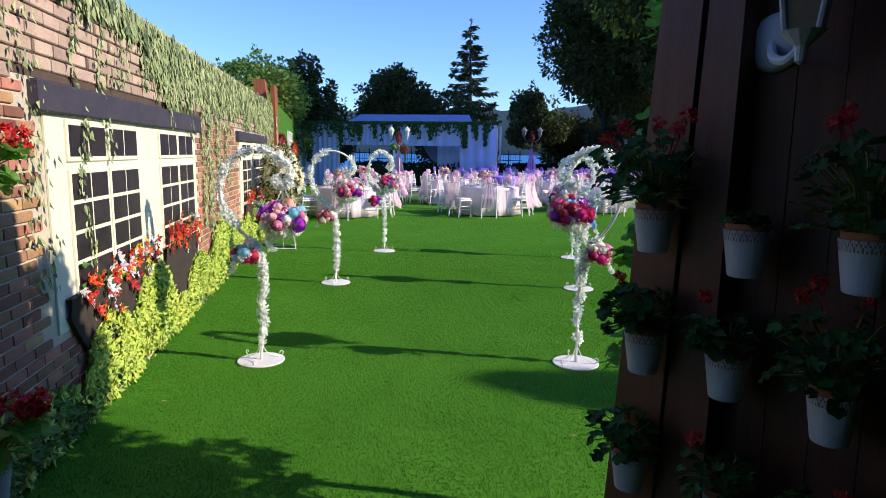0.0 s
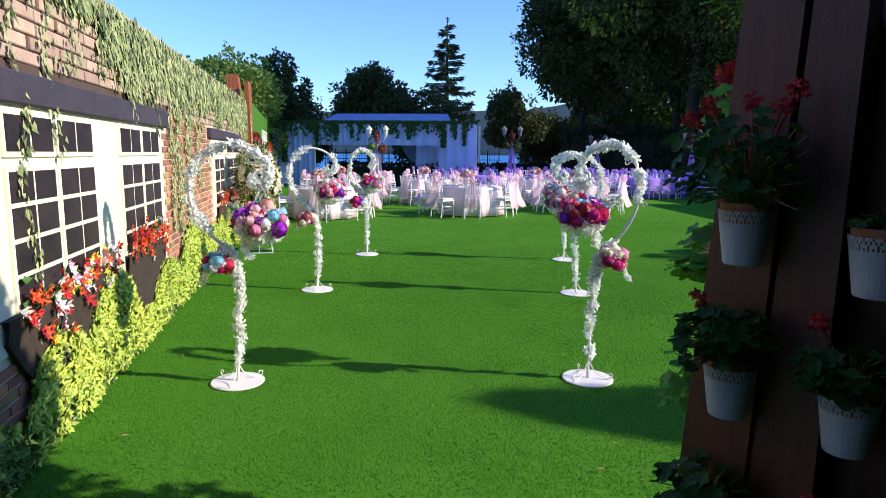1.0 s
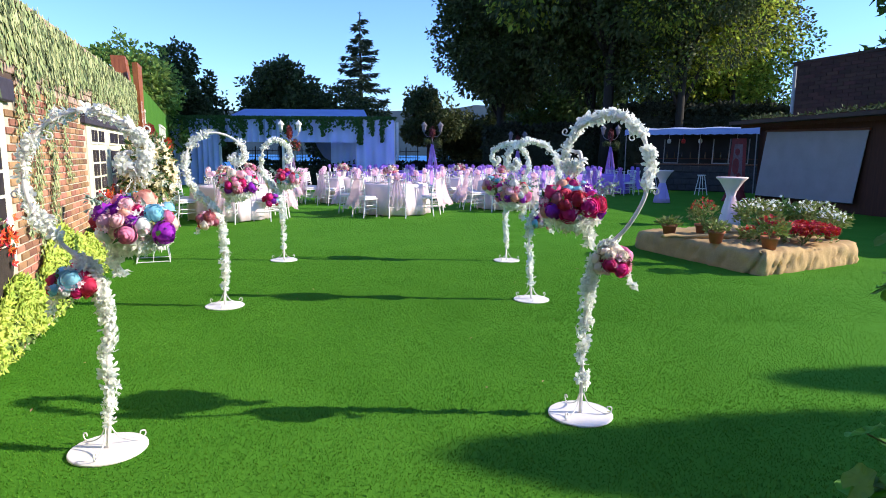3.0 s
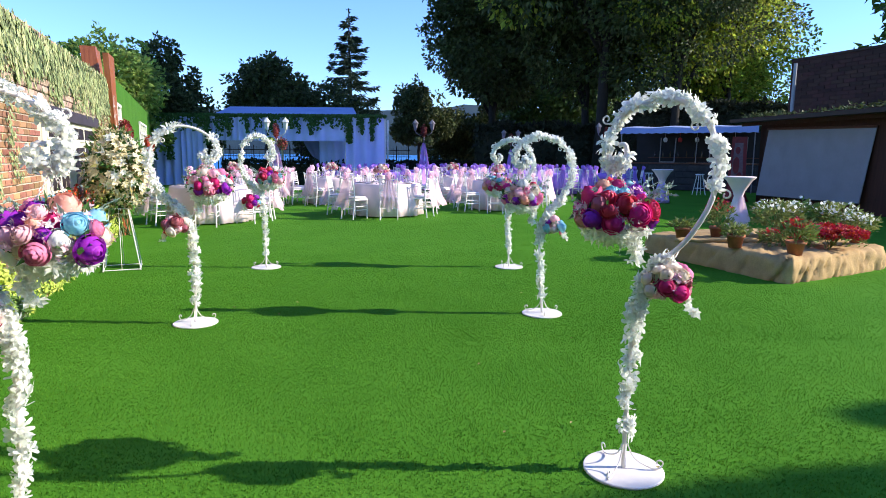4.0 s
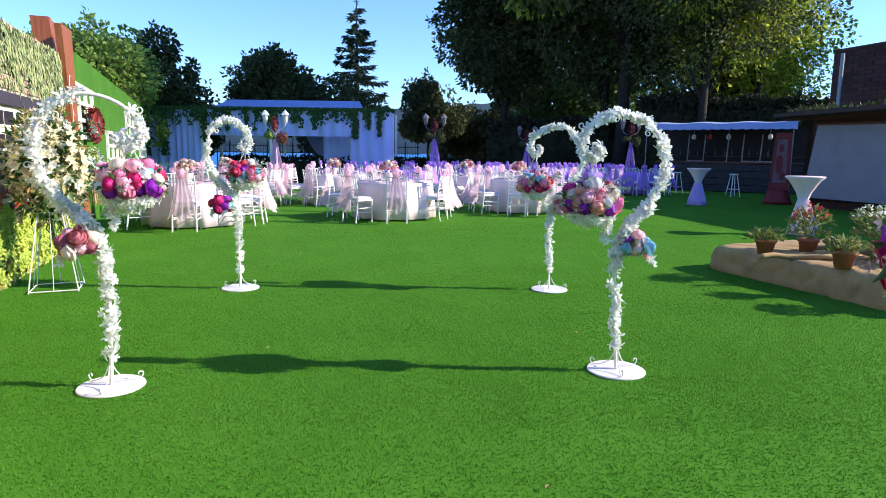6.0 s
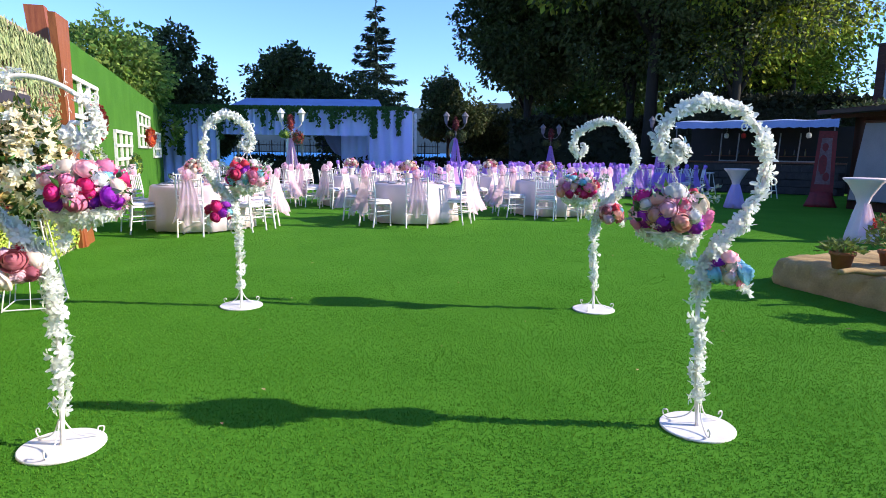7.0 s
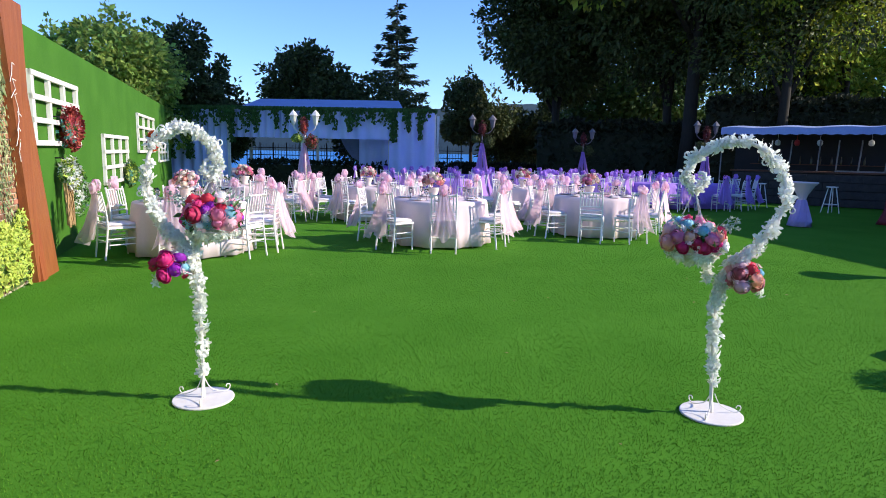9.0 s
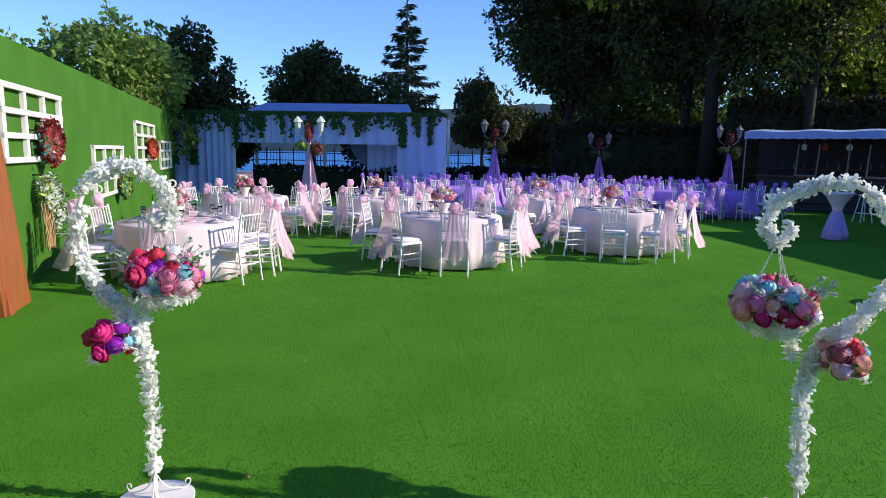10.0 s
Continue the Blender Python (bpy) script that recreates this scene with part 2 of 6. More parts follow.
def tree(base, height, width, leaves, size, trunk_h, seed, leaf_mat, label, name="tree", flat=1.0, trunk_r=None, clump=0.26, n_clump=34, share=0.0, shoots=0):
    R.seed(seed)
    ob = thing(name, label, "tree", pose(*base))
    mb = MB()
    r0 = trunk_r or height * 0.022
    top = height * 0.8
    spine = [Vector((U(-1, 1) * 0.02 * height * i / 6, U(-1, 1) * 0.02 * height * i / 6, top * i / 6)) for i in range(7)]
    mb.tube(spine, [r0 * (1.25 if i == 0 else 1 - 0.14 * i) for i in range(7)], 9)
    mid = Vector((0, 0, (trunk_h + height) / 2))
    half = (height - trunk_h) / 2
    clumps = []
    for i in range(n_clump):
        d = rand_dir()
        q = U(0.25, 1.0) ** 0.6 * (1 - clump * 0.7)
        c = mid + Vector((d.x * width / 2 * q, d.y * width / 2 * q * flat, d.z * half * q))
        rad = width * clump * U(0.6, 1.15)
        clumps.append((c, (rad * U(0.8, 1.2), rad * U(0.8, 1.2) * flat, rad * U(0.55, 0.9))))
        if i % 3 == 0:
            z0 = max(trunk_h * 0.7, min(top * 0.9, c.z * 0.6))
            s0 = Vector((0, 0, z0))
            mb.tube([s0, s0.lerp(c, 0.5) + Vector((0, 0, 0.05 * height)), c], [r0 * 0.45, r0 * 0.3, r0 * 0.1], 6)
    for i in range(shoots):
        d = rand_dir()
        d.z = abs(d.z) + 0.15
        d.normalize()
        c = mid + Vector((d.x * width / 2, d.y * width / 2 * flat, d.z * half)) * U(0.86, 1.0)
        clumps.append((c, (width * 0.035, width * 0.035, width * U(0.07, 0.12))))
    part("trunk", mb, M_BARK, ob, smooth=True)
    mb = MB()
    crown_leaves(mb, clumps, leaves, size, share)
    part("crown", mb, leaf_mat, ob)
    return ob


def conifer(base, height, width, seed):
    """Whorls of level boughs, each hung with needle sprays, thinning to a bare leader."""
    R.seed(seed)
    ob = thing("conifer", "tall dark conifer with layered spreading branches", "tree", pose(*base))
    mb, wood = MB(), MB().tube([(0, 0, 0), (0.05, 0, height * 0.5), (0, 0, height)], [height * 0.02, height * 0.012, 0.015], 8)
    z = height * 0.16
    while z < height * 0.965:
        q = 1 - z / height
        turn = U(0, 6.28)
        n = 5 if q > 0.15 else 4
        for i in range(n):
            a = turn + 6.2832 * i / n + U(-0.3, 0.3)
            ln = width / 2 * (q ** 0.82) * U(0.62, 1.18) + 0.12
            d = Vector((math.cos(a), math.sin(a), 0))
            side = Vector((-d.y, d.x, 0))
            z1 = z + height * U(-0.02, 0.02)
            bough = lambda t: Vector((0, 0, z1)) + d * ln * t + Vector((0, 0, ln * (0.10 * t - 0.34 * t * t + 0.30 * t ** 3)))
            wood.tube([bough(t) for t in (0, 0.35, 0.7, 1)], [0.045, 0.03, 0.02, 0.008], 4)
            for _ in range(int(75 * ln) + 8):
                t = U(0.12, 1.03)
                spread = 0.30 * ln * (1.1 - t) + 0.06
                p = bough(t) + side * U(-1, 1) * spread + Vector((0, 0, U(-0.22, 0.05)))
                dr = (side * U(-0.8, 0.8) + d * U(0.3, 0.9) + Vector((0, 0, U(-0.55, 0.05)))).normalized()
                mb.leaf(p, dr, dr.cross(rand_dir()).normalized(), U(0.22, 0.5), U(0.06, 0.13))
        z += height * U(0.040, 0.060) * (0.75 + 0.5 * q)
    for _ in range(40):
        h = height * U(0.93, 1.0)
        dr = (rand_dir() + Vector((0, 0, 0.8))).normalized()
        mb.leaf((0, 0, h), dr, dr.cross(rand_dir()).normalized(), U(0.14, 0.3), 0.06)
    part("trunk", wood, M_BARK, ob)
    part("crown", mb, M_CONIFER, ob)
    return ob


tree((-13.2, 23.8, 0), 6.0, 6.2, 26000, 0.21, 0.6, 11, M_LEAF_FRESH, "sunlit green tree behind the turf wall", clump=0.2, n_clump=44, shoots=30)
tree((-12.7, 28.5, 0), 6.7, 4.4, 16000, 0.21, 0.3, 12, M_LEAF_DARK, "dark green tree behind the turf wall", clump=0.2, n_clump=40, shoots=26)
tree((-10.9, 28.3, 0), 5.0, 2.8, 9000, 0.19, 0.2, 16, M_LEAF_DARK, "low dark green tree beside the draped pavilion", shoots=16)
tree((-9.1, 35.5, 0), 7.0, 5.2, 16000, 0.24, 1.8, 13, M_LEAF_DARK, "dark rounded tree behind the draped pavilion", clump=0.2, n_clump=40, shoots=22)
tree((-5.6, 36.0, 0), 5.3, 5.6, 11000, 0.24, 0.8, 17, M_LEAF_DARK, "broad low dark tree behind the draped pavilion", shoots=16)
tree((-0.2, 41, 0), 6.4, 4.0, 12000, 0.24, 1.7, 14, M_LEAF_DARK, "small dark tree by the water", n_clump=26, shoots=12)
tree((2.2, 44, 0), 5.0, 4.2, 9000, 0.24, 0.2, 18, M_LEAF_DARK, "low dark tree beyond the waterside", n_clump=26, shoots=10)
tree((4.6, 43, 0), 5.6, 3.4, 9000, 0.24, 0.2, 19, M_LEAF_DARK, "slender dark tree beyond the waterside", n_clump=26, shoots=10)
conifer((-5.6, 47, 0), 12.2, 6.4, 15)
# share sets how much of each crown is coloured as if sunlit.
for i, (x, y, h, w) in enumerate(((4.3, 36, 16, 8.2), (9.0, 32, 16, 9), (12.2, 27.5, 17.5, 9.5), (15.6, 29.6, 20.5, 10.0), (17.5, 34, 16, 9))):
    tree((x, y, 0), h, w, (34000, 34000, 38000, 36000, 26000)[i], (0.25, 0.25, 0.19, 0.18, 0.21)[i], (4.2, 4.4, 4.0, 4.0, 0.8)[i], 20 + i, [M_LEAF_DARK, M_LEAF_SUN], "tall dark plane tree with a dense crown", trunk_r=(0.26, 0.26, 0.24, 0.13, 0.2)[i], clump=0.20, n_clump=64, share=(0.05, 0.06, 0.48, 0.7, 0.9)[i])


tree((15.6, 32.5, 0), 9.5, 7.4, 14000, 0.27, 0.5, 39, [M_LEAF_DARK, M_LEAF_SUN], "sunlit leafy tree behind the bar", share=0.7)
# Out of view; added only to throw shade on the trees beside it.
tree((28.5, 31, 0), 12.5, 9, 9000, 0.5, 1.0, 28, M_LEAF_LIGHT, "unseen tree added to shade the trees by the bar", trunk_r=0.3, n_clump=46)
# Crown widened above the view to block sky light over tables and bar.
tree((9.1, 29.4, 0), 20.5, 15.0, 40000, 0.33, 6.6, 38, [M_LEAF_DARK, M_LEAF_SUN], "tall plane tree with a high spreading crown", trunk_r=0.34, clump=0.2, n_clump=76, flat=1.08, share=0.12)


def hedge(a, b, height, thick, count, size, seed, label):
    R.seed(seed)
    a, b = Vector(a), Vector(b)
    mb = MB()
    d = b - a
    side = Vector((-d.y, d.x, 0)).normalized()
    for _ in range(count):
        p = a + d * U(0, 1) + side * thick * U(-0.5, 0.5)
        p.z = height * (1 - U(0, 1) ** 2.0) * (1 + 0.12 * noise.noise(p * 0.8))
        dr = (rand_dir() + Vector((0, -0.4, 0.3))).normalized()
        s = size * U(0.6, 1.3)
        mb.leaf(p, dr, dr.cross(rand_dir()).normalized(), s, s * 0.6)
    inner = MB()
    slab(inner, a + side * -thick * 0.3, b + side * -thick * 0.3, thick * 0.6, 0, height * 0.9)
    ob = thing("hedge", label, "hedge")
    part("core", inner, M_HEDGE_LEAF, ob)
    part("leaves", mb, M_HEDGE_LEAF, ob)


hedge((9.6, 28.6, 0), (24, 26.5, 0), 3.8, 1.2, 15000, 0.26, 30, "tall dark hedge behind the garden bar")
hedge((2.9, 31.3, 0), (30, 29, 0), 2.9, 1.4, 22000, 0.26, 31, "dense dark hedge under the tall trees")
tree((4.4, 36.8, 0), 10.5, 5.6, 12000, 0.27, 4.2, 37, M_LEAF_DARK, "dark leafy tree under the tall planes")
tree((8.6, 47, 0), 9, 7, 9000, 0.3, 0.6, 35, M_LEAF_LIGHT, "sunlit tree beyond the tall trees")
tree((13, 45, 0), 9, 9, 9000, 0.34, 0.6, 36, M_LEAF_LIGHT, "sunlit tree beyond the tall trees")
hedge((-1.2, 33.5, 0), (3.6, 33.2, 0), 0.95, 0.9, 6000, 0.2, 33, "low dark bushes by the water")
hedge((-9.0, 26.6, 0), (-1.0, 26.9, 0), 1.05, 0.7, 4000, 0.16, 32, "clipped dark hedge in front of the iron fence")


# ---- printed cottage wall: windows, lintels, boxes ----
M_FRAME = material("cream_frame", (0.76, 0.73, 0.57), (0.70, 0.67, 0.50), 3, 0.5, 0.1, 40)
M_PANE = material("dark_pane", (0.018, 0.014, 0.020), (0.042, 0.032, 0.034), 5, 0.4, spec=0.15)
M_LINTEL = material("dark_lintel", (0.035, 0.03, 0.045), (0.055, 0.045, 0.06), 4, 0.7, 0.3, 30)
M_SOIL = material("dark_soil", (0.03, 0.022, 0.016), (0.05, 0.035, 0.025), 20, 0.95, 0.6, 60)
M_RED = material("red_flower", (0.62, 0.02, 0.015), (0.45, 0.01, 0.012), 20, 0.6, island=0.3, through_light=0.25)
M_ORANGE = material("orange_flower", (0.70, 0.12, 0.02), (0.60, 0.07, 0.015), 20, 0.6, island=0.25, through_light=0.2)
M_YELLOW = material("yellow_flower", (0.75, 0.62, 0.05), (0.68, 0.5, 0.04), 20, 0.6, island=0.2, through_light=0.2)
M_LILAC = material("lilac_flower", (0.62, 0.45, 0.70), (0.75, 0.62, 0.78), 20, 0.6, island=0.2, through_light=0.2)
M_BOXWOOD = material("yellow_green_leaf", (0.50, 0.58, 0.10), (0.36, 0.47, 0.07), 3, 0.6, island=0.3, through_light=0.1)
M_BOXDARK = material("mid_green_leaf", (0.08, 0.16, 0.03), (0.14, 0.24, 0.05), 3, 0.6, island=0.35, through_light=0.1)
M_IVY = material("sage_ivy", (0.30, 0.35, 0.15), (0.22, 0.28, 0.11), 2, 0.7, island=0.35, through_light=0.1)
M_IVY_PALE = material("pale_ivy", (0.42, 0.44, 0.22), (0.32, 0.35, 0.15), 2, 0.7, island=0.3, through_light=0.1)
M_IVY_DEEP = material("deep_ivy", (0.12, 0.155, 0.06), (0.065, 0.09, 0.04), 2, 0.7, island=0.4, through_light=0.1)
M_BRICK = material("orange_brick", (0.42, 0.205, 0.11), (0.26, 0.13, 0.08), 9, 0.9, 0.5, 80, vary=0.42)
M_BRICK_J = material("orange_brick_far", (0.42, 0.205, 0.11), (0.26, 0.13, 0.08), 9, 0.9, 0.5, 80, island=0.42)
M_SHINGLE = material("pink_shingle", (0.52, 0.37, 0.28), (0.37, 0.25, 0.19), 7, 0.9, 0.5, 70, island=0.22)


def wall_box(s0, s1, h0, h1, out0, out1, bevel=0.004):
    """A block on the printed wall, in the wall's own axes."""
    mb = MB()
    m = Matrix(((WD.x, WN.x, 0, WA.x), (WD.y, WN.y, 0, WA.y), (0, 0, 1, 0), (0, 0, 0, 1)))
    mb.box(((s0 + s1) / 2, (out0 + out1) / 2, (h0 + h1) / 2), (s1 - s0, out1 - out0, h1 - h0), m, bevel=bevel)
    return mb


def cottage_window(name, s0, s1, groups, h0, h1, bottom):
    win = tagged(part(name, wall_box(s0, s1, bottom, h1 + 0.03, 0.002, 0.012), M_FRAME), "cream cottage window with small dark panes", "window", kind="structure")
    for a, b in groups:
        half = (b - a) / 2
        for q in range(2):
            u0, u1 = a + q * half + 0.03, a + (q + 1) * half - 0.03
            part("casement", wall_box(u0 - 0.02, u1 + 0.02, h0 - 0.02, 1.50, 0.013, 0.024), M_FRAME, win)
            part("transom", wall_box(u0 - 0.02, u1 + 0.02, 1.545, h1, 0.013, 0.024), M_FRAME, win)
            pw = (u1 - u0) / 2
            for c in range(2):
                part("pane", wall_box(u0 + c * pw + 0.012, u0 + (c + 1) * pw - 0.012, 1.575, h1 - 0.03, 0.0242, 0.027, 0.001), M_PANE, win)
                ph = (1.49 - h0) / 4
                for r in range(4):
                    part("pane", wall_box(u0 + c * pw + 0.012, u0 + (c + 1) * pw - 0.012, h0 + r * ph + 0.012, h0 + (r + 1) * ph - 0.012, 0.0242, 0.027, 0.001), M_PANE, win)
    return win


cottage_window("window_1", -2.08, 1.22, ((-1.86, -0.63), (-0.10, 1.08)), 0.80, 1.78, 0.62)
cottage_window("window_2", 4.0, 6.84, ((4.15, 5.02), (5.36, 6.78)), 0.84, 1.74, 0.68)
for s0, s1, h0, h1 in ((-2.2, 1.36, 1.80, 1.96), (3.75, 7.1, 1.76, 1.90)):
    tagged(part("lintel", wall_box(s0, s1, h0, h1, 0.002, 0.05, 0.01), M_LINTEL), "dark timber beam over the cottage window", "lintel", kind="structure")


def tub_front(s0, s1, h0, h1):
    """The rounded front of a deep window box: wide at the rim, drawn in below."""
    n, mb = 24, MB()
    low = [(s0 + (s1 - s0) * i / n, h0 + (h1 - h0) * (abs(2 * i / n - 1) ** 2.6) * 0.8) for i in range(n + 1)]
    rim = [on_wall(s, h1, o) for o in (0.013, 0.05) for s, _ in low]
    foot = [on_wall(s, h, o) for o in (0.013, 0.04) for s, h in low]
    m = n + 1
    fs = []
    for i in range(n):
        fs += [(m + i, m + i + 1, 3 * m + i + 1, 3 * m + i), (i, i + 1, m + i + 1, m + i), (2 * m + i, 3 * m + i, 3 * m + i + 1, 2 * m + i + 1)]
    return mb.add(rim + foot, fs)


for s0, s1 in ((-2.0, -0.42), (-0.12, 1.06), (4.2, 5.3), (5.55, 6.65)):
    tagged(part("window_box", tub_front(s0, s1, 0.26, 0.80), M_SOIL), "dark window box under the cottage window", "window box", group="window boxes")

# ---- bricks ----
part("joint_bed", wall_box(-3.58, 8.66, 1.97, WALL_TOP - 0.02, 0.0005, 0.003, 0), material("dark_joint", (0.10, 0.065, 0.05), (0.07, 0.045, 0.035), 6, 0.95), wall_1)
R.seed(41)
TAKEN = ((-2.09, 1.24, 0.60, 1.82), (3.98, 6.86, 0.66, 1.78), (-2.22, 1.38, 1.79, 1.97), (3.73, 7.12, 1.75, 1.91))


def is_free(s, h, half):
    return not any(a - half < s < b + half and c - 0.02 < h < d + 0.02 for a, b, c, d in TAKEN)


M_W = Matrix(((WD.x, WN.x, 0, WA.x), (WD.y, WN.y, 0, WA.y), (0, 0, 1, 0), (0, 0, 0, 1)))
brick_meshes = [MB().box((0, 0.005, 0), (0.178 + U(-0.006, 0.006), 0.012, 0.05 + U(-0.003, 0.003)), bevel=0.004).mesh("brick", M_BRICK) for _ in range(6)]
far_bricks, shingles, BRICK_SPOTS = MB(), MB(), []
row, h = 0, 0.05
while h < 1.93:
    s = -3.5 + (0.095 if row % 2 else 0)
    while s < 8.56:
        if is_free(s, h, 0.09):
            if len(BRICK_SPOTS) < 290 and -2.6 < s < 3.6 and h > 0.3 and (s < 1.24 or h > 0.5):
                BRICK_SPOTS.append((s, h))
            else:
                far_bricks.box((s, 0.005, h), (0.178, 0.012 + U(0, 0.003), 0.05), M_W, bevel=0.004)
        s += 0.19
    h += 0.062
    row += 1
while h < WALL_TOP - 0.03:
    s = -3.5 + (0.13 if row % 2 else 0) + U(-0.02, 0.02)
    while s < 8.5:
        w = U(0.17, 0.27)
        if is_free(s, h, 0.1):
            shingles.box((s, 0.006, h), (w - 0.010, 0.014 + U(0, 0.006), 0.066), M_W, bevel=0.006)
        s += w
    h += 0.076
    row += 1
tagged(part("bricks_rest", far_bricks, M_BRICK_J, wall_1), kind="stuff")
tagged(part("shingles", shingles, M_SHINGLE, wall_1), kind="stuff")

# ---- ivy, shrubs and flowers on the printed wall ----
R.seed(42)


def wall_leaf(mb, s, h, size, k=0, out=0.02, droop=0.8, thin=0.6):
    d = (WD * U(-0.7, 0.7) + Vector((0, 0, -droop + U(-0.5, 0.5))) + WN * U(0.0, 0.25)).normalized()
    w = d.cross(WN + rand_dir() * 0.35).normalized()
    mb.leaf(on_wall(s, h, out + U(0, 0.02)), d, w, size * U(0.7, 1.3), size * thin * U(0.8, 1.2), k)


ivy = MB()
for _ in range(1350):
    s = U(-3.5, 8.62)
    deep = 0.13 if s < -0.42 else 0.30 if s < 0.0 else 0.50 if s < 2.6 else 0.36 if s < 7.0 else 0.50
    n1 = noise.noise(Vector((s * 1.3, 3.1, 0)))
    n2 = noise.noise(Vector((s * 4.5, 7.7, 0)))
    depth = max(0.08, deep * (1 + 0.35 * n1 + 0.55 * n2)) * U(0.45, 1.15)
    tone = R.choices((0, 1, 2), (4, 3 + 2 * n1, 3 - 2 * n2))[0]
    start = U(0.0, 0.10) if U(0, 1) < 0.75 or s < -0.42 else U(0.1, 0.3)
    for j in range(int(4 + depth * 16)):
        h = WALL_TOP + 0.03 - start - depth * U(0, 1)
        wall_leaf(ivy, s + R.gauss(0, 0.030), h, U(0.06, 0.115), tone if U(0, 1) < 0.75 else R.randrange(3), 0.012 + U(0, 0.03), 1.5, 0.40)
for s0, h0, h1, n, spread in ((-1.66, 2.5, 0.60, 130, 0.07), (-1.28, 2.4, 1.55, 60, 0.08), (-2.25, 2.5, 0.9, 150, 0.2), (-0.95, 2.5, 2.05, 60, 0.22), (-0.45, 2.5, 2.1, 50, 0.16), (0.25, 2.4, 1.92, 60, 0.14), (1.55, 2.4, 0.8, 260, 0.12), (1.85, 2.4, 0.55, 480, 0.16), (2.35, 2.4, 0.6, 480, 0.18), (2.9, 2.4, 1.2, 220, 0.18), (6.75, 2.5, 1.1, 200, 0.14), (7.3, 2.5, 0.7, 420, 0.22), (7.7, 2.5, 0.6, 520, 0.24), (8.15, 2.5, 0.5, 560, 0.26), (4.6, 2.4, 1.95, 120, 0.4), (6.0, 2.4, 1.95, 140, 0.4)):
    for i in range(n):
        h = h0 + (h1 - h0) * U(0, 1)
        wall_leaf(ivy, s0 + 0.05 * math.sin(h * 9 + s0) + R.gauss(0, 1) * spread * 0.45, h, 0.055, R.choice((0, 2, 1)), 0.03, 1.0, 0.5)
tagged(part("ivy", ivy, [M_IVY, M_IVY_PALE, M_IVY_DEEP]), "hanging sage-green ivy over the cottage wall", "ivy", kind="stuff")


BUMPS = ((-2.5, 0.6, 0.30), (-1.45, 0.5, 0.45), (-0.52, 0.62, 0.58), (0.28, 0.3, 0.22), (1.0, 0.58, 0.44), (2.3, 0.82, 0.61), (2.95, 0.5, 0.50), (3.6, 0.5, 0.48),
         (4.3, 0.45, 0.50), (5.3, 0.6, 0.62), (6.2, 0.5, 0.56), (7.2, 0.7, 0.70), (7.9, 0.4, 0.58), (8.4, 0.4, 0.64))


def shrub_top(s):
    return max([0.18] + [1.24 * h * math.sqrt(1 - ((s - c) / w) ** 2) for c, w, h in BUMPS if abs(s - c) < w])


shrub = MB()
for _ in range(44000):
    s = U(-3.2, 8.6)
    h = max(0.05, shrub_top(s) + 0.05 * noise.noise(Vector((s * 9, 0, 0)))) * U(0.0, 1) ** 0.75
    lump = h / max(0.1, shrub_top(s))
    # Mound shade put into leaf choice: darker low down and at the near end.
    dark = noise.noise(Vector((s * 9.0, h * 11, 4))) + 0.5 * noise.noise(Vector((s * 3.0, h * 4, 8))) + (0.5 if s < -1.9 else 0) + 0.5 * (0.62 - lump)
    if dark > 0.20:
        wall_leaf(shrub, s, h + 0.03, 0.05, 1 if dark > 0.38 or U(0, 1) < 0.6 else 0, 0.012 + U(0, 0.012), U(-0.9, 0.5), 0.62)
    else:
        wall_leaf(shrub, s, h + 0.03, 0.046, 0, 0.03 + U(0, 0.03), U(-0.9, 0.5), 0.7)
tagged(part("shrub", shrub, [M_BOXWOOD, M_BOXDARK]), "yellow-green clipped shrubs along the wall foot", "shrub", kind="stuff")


def blossom(mb, c, d, size, k=0, petals=5):
    d = Vector(d).normalized()
    u = d.orthogonal().normalized()
    v = d.cross(u)
    t0 = U(0, 6.28)
    for i in range(petals):
        a = t0 + 2 * math.pi * i / petals
        p = (u * math.cos(a) + v * math.sin(a) + d * U(0.15, 0.6)).normalized()
        w = p.cross(d).normalized()
        mb.leaf(c, p, w, size * U(0.8, 1.2), size * 0.62, k, 0.15)


flw = MB()
for s0, s1, hh, n in ((-1.85, -0.42, 0.84, 170), (-0.1, 1.05, 0.90, 150), (4.2, 5.3, 0.90, 110), (5.55, 6.65, 0.90, 100), (-1.75, -1.45, 0.6, 12)):
    for _ in range(n):
        s = U(s0, s1)
        z = hh + R.gauss(0, 0.055) - (0.22 * U(0, 1) if U(0, 1) < 0.18 else 0)
        mixed = -1.75 < s < -0.45 and noise.noise(Vector((s * 4, 0, 5))) > -0.12
        k = R.choices((0, 1, 2, 3, 4, 5), (1.5, 1.5, 1.5, 3, 3, 2) if mixed else (3, 6, 0.3, 0.4, 3, 0.4))[0]
        if k == 4:
            wall_leaf(flw, s, z, 0.06, 4, 0.05, -0.3)
        else:
            blossom(flw, on_wall(s, z, 0.05 + U(0, 0.03)), WN + rand_dir() * 0.4, U(0.028, 0.048), k)
tagged(part("box_flowers", flw, [M_RED, M_ORANGE, M_YELLOW, M_LILAC, M_LEAF, M_PETAL]), "red, orange and lilac flowers over the window boxes", "flowers", kind="stuff")

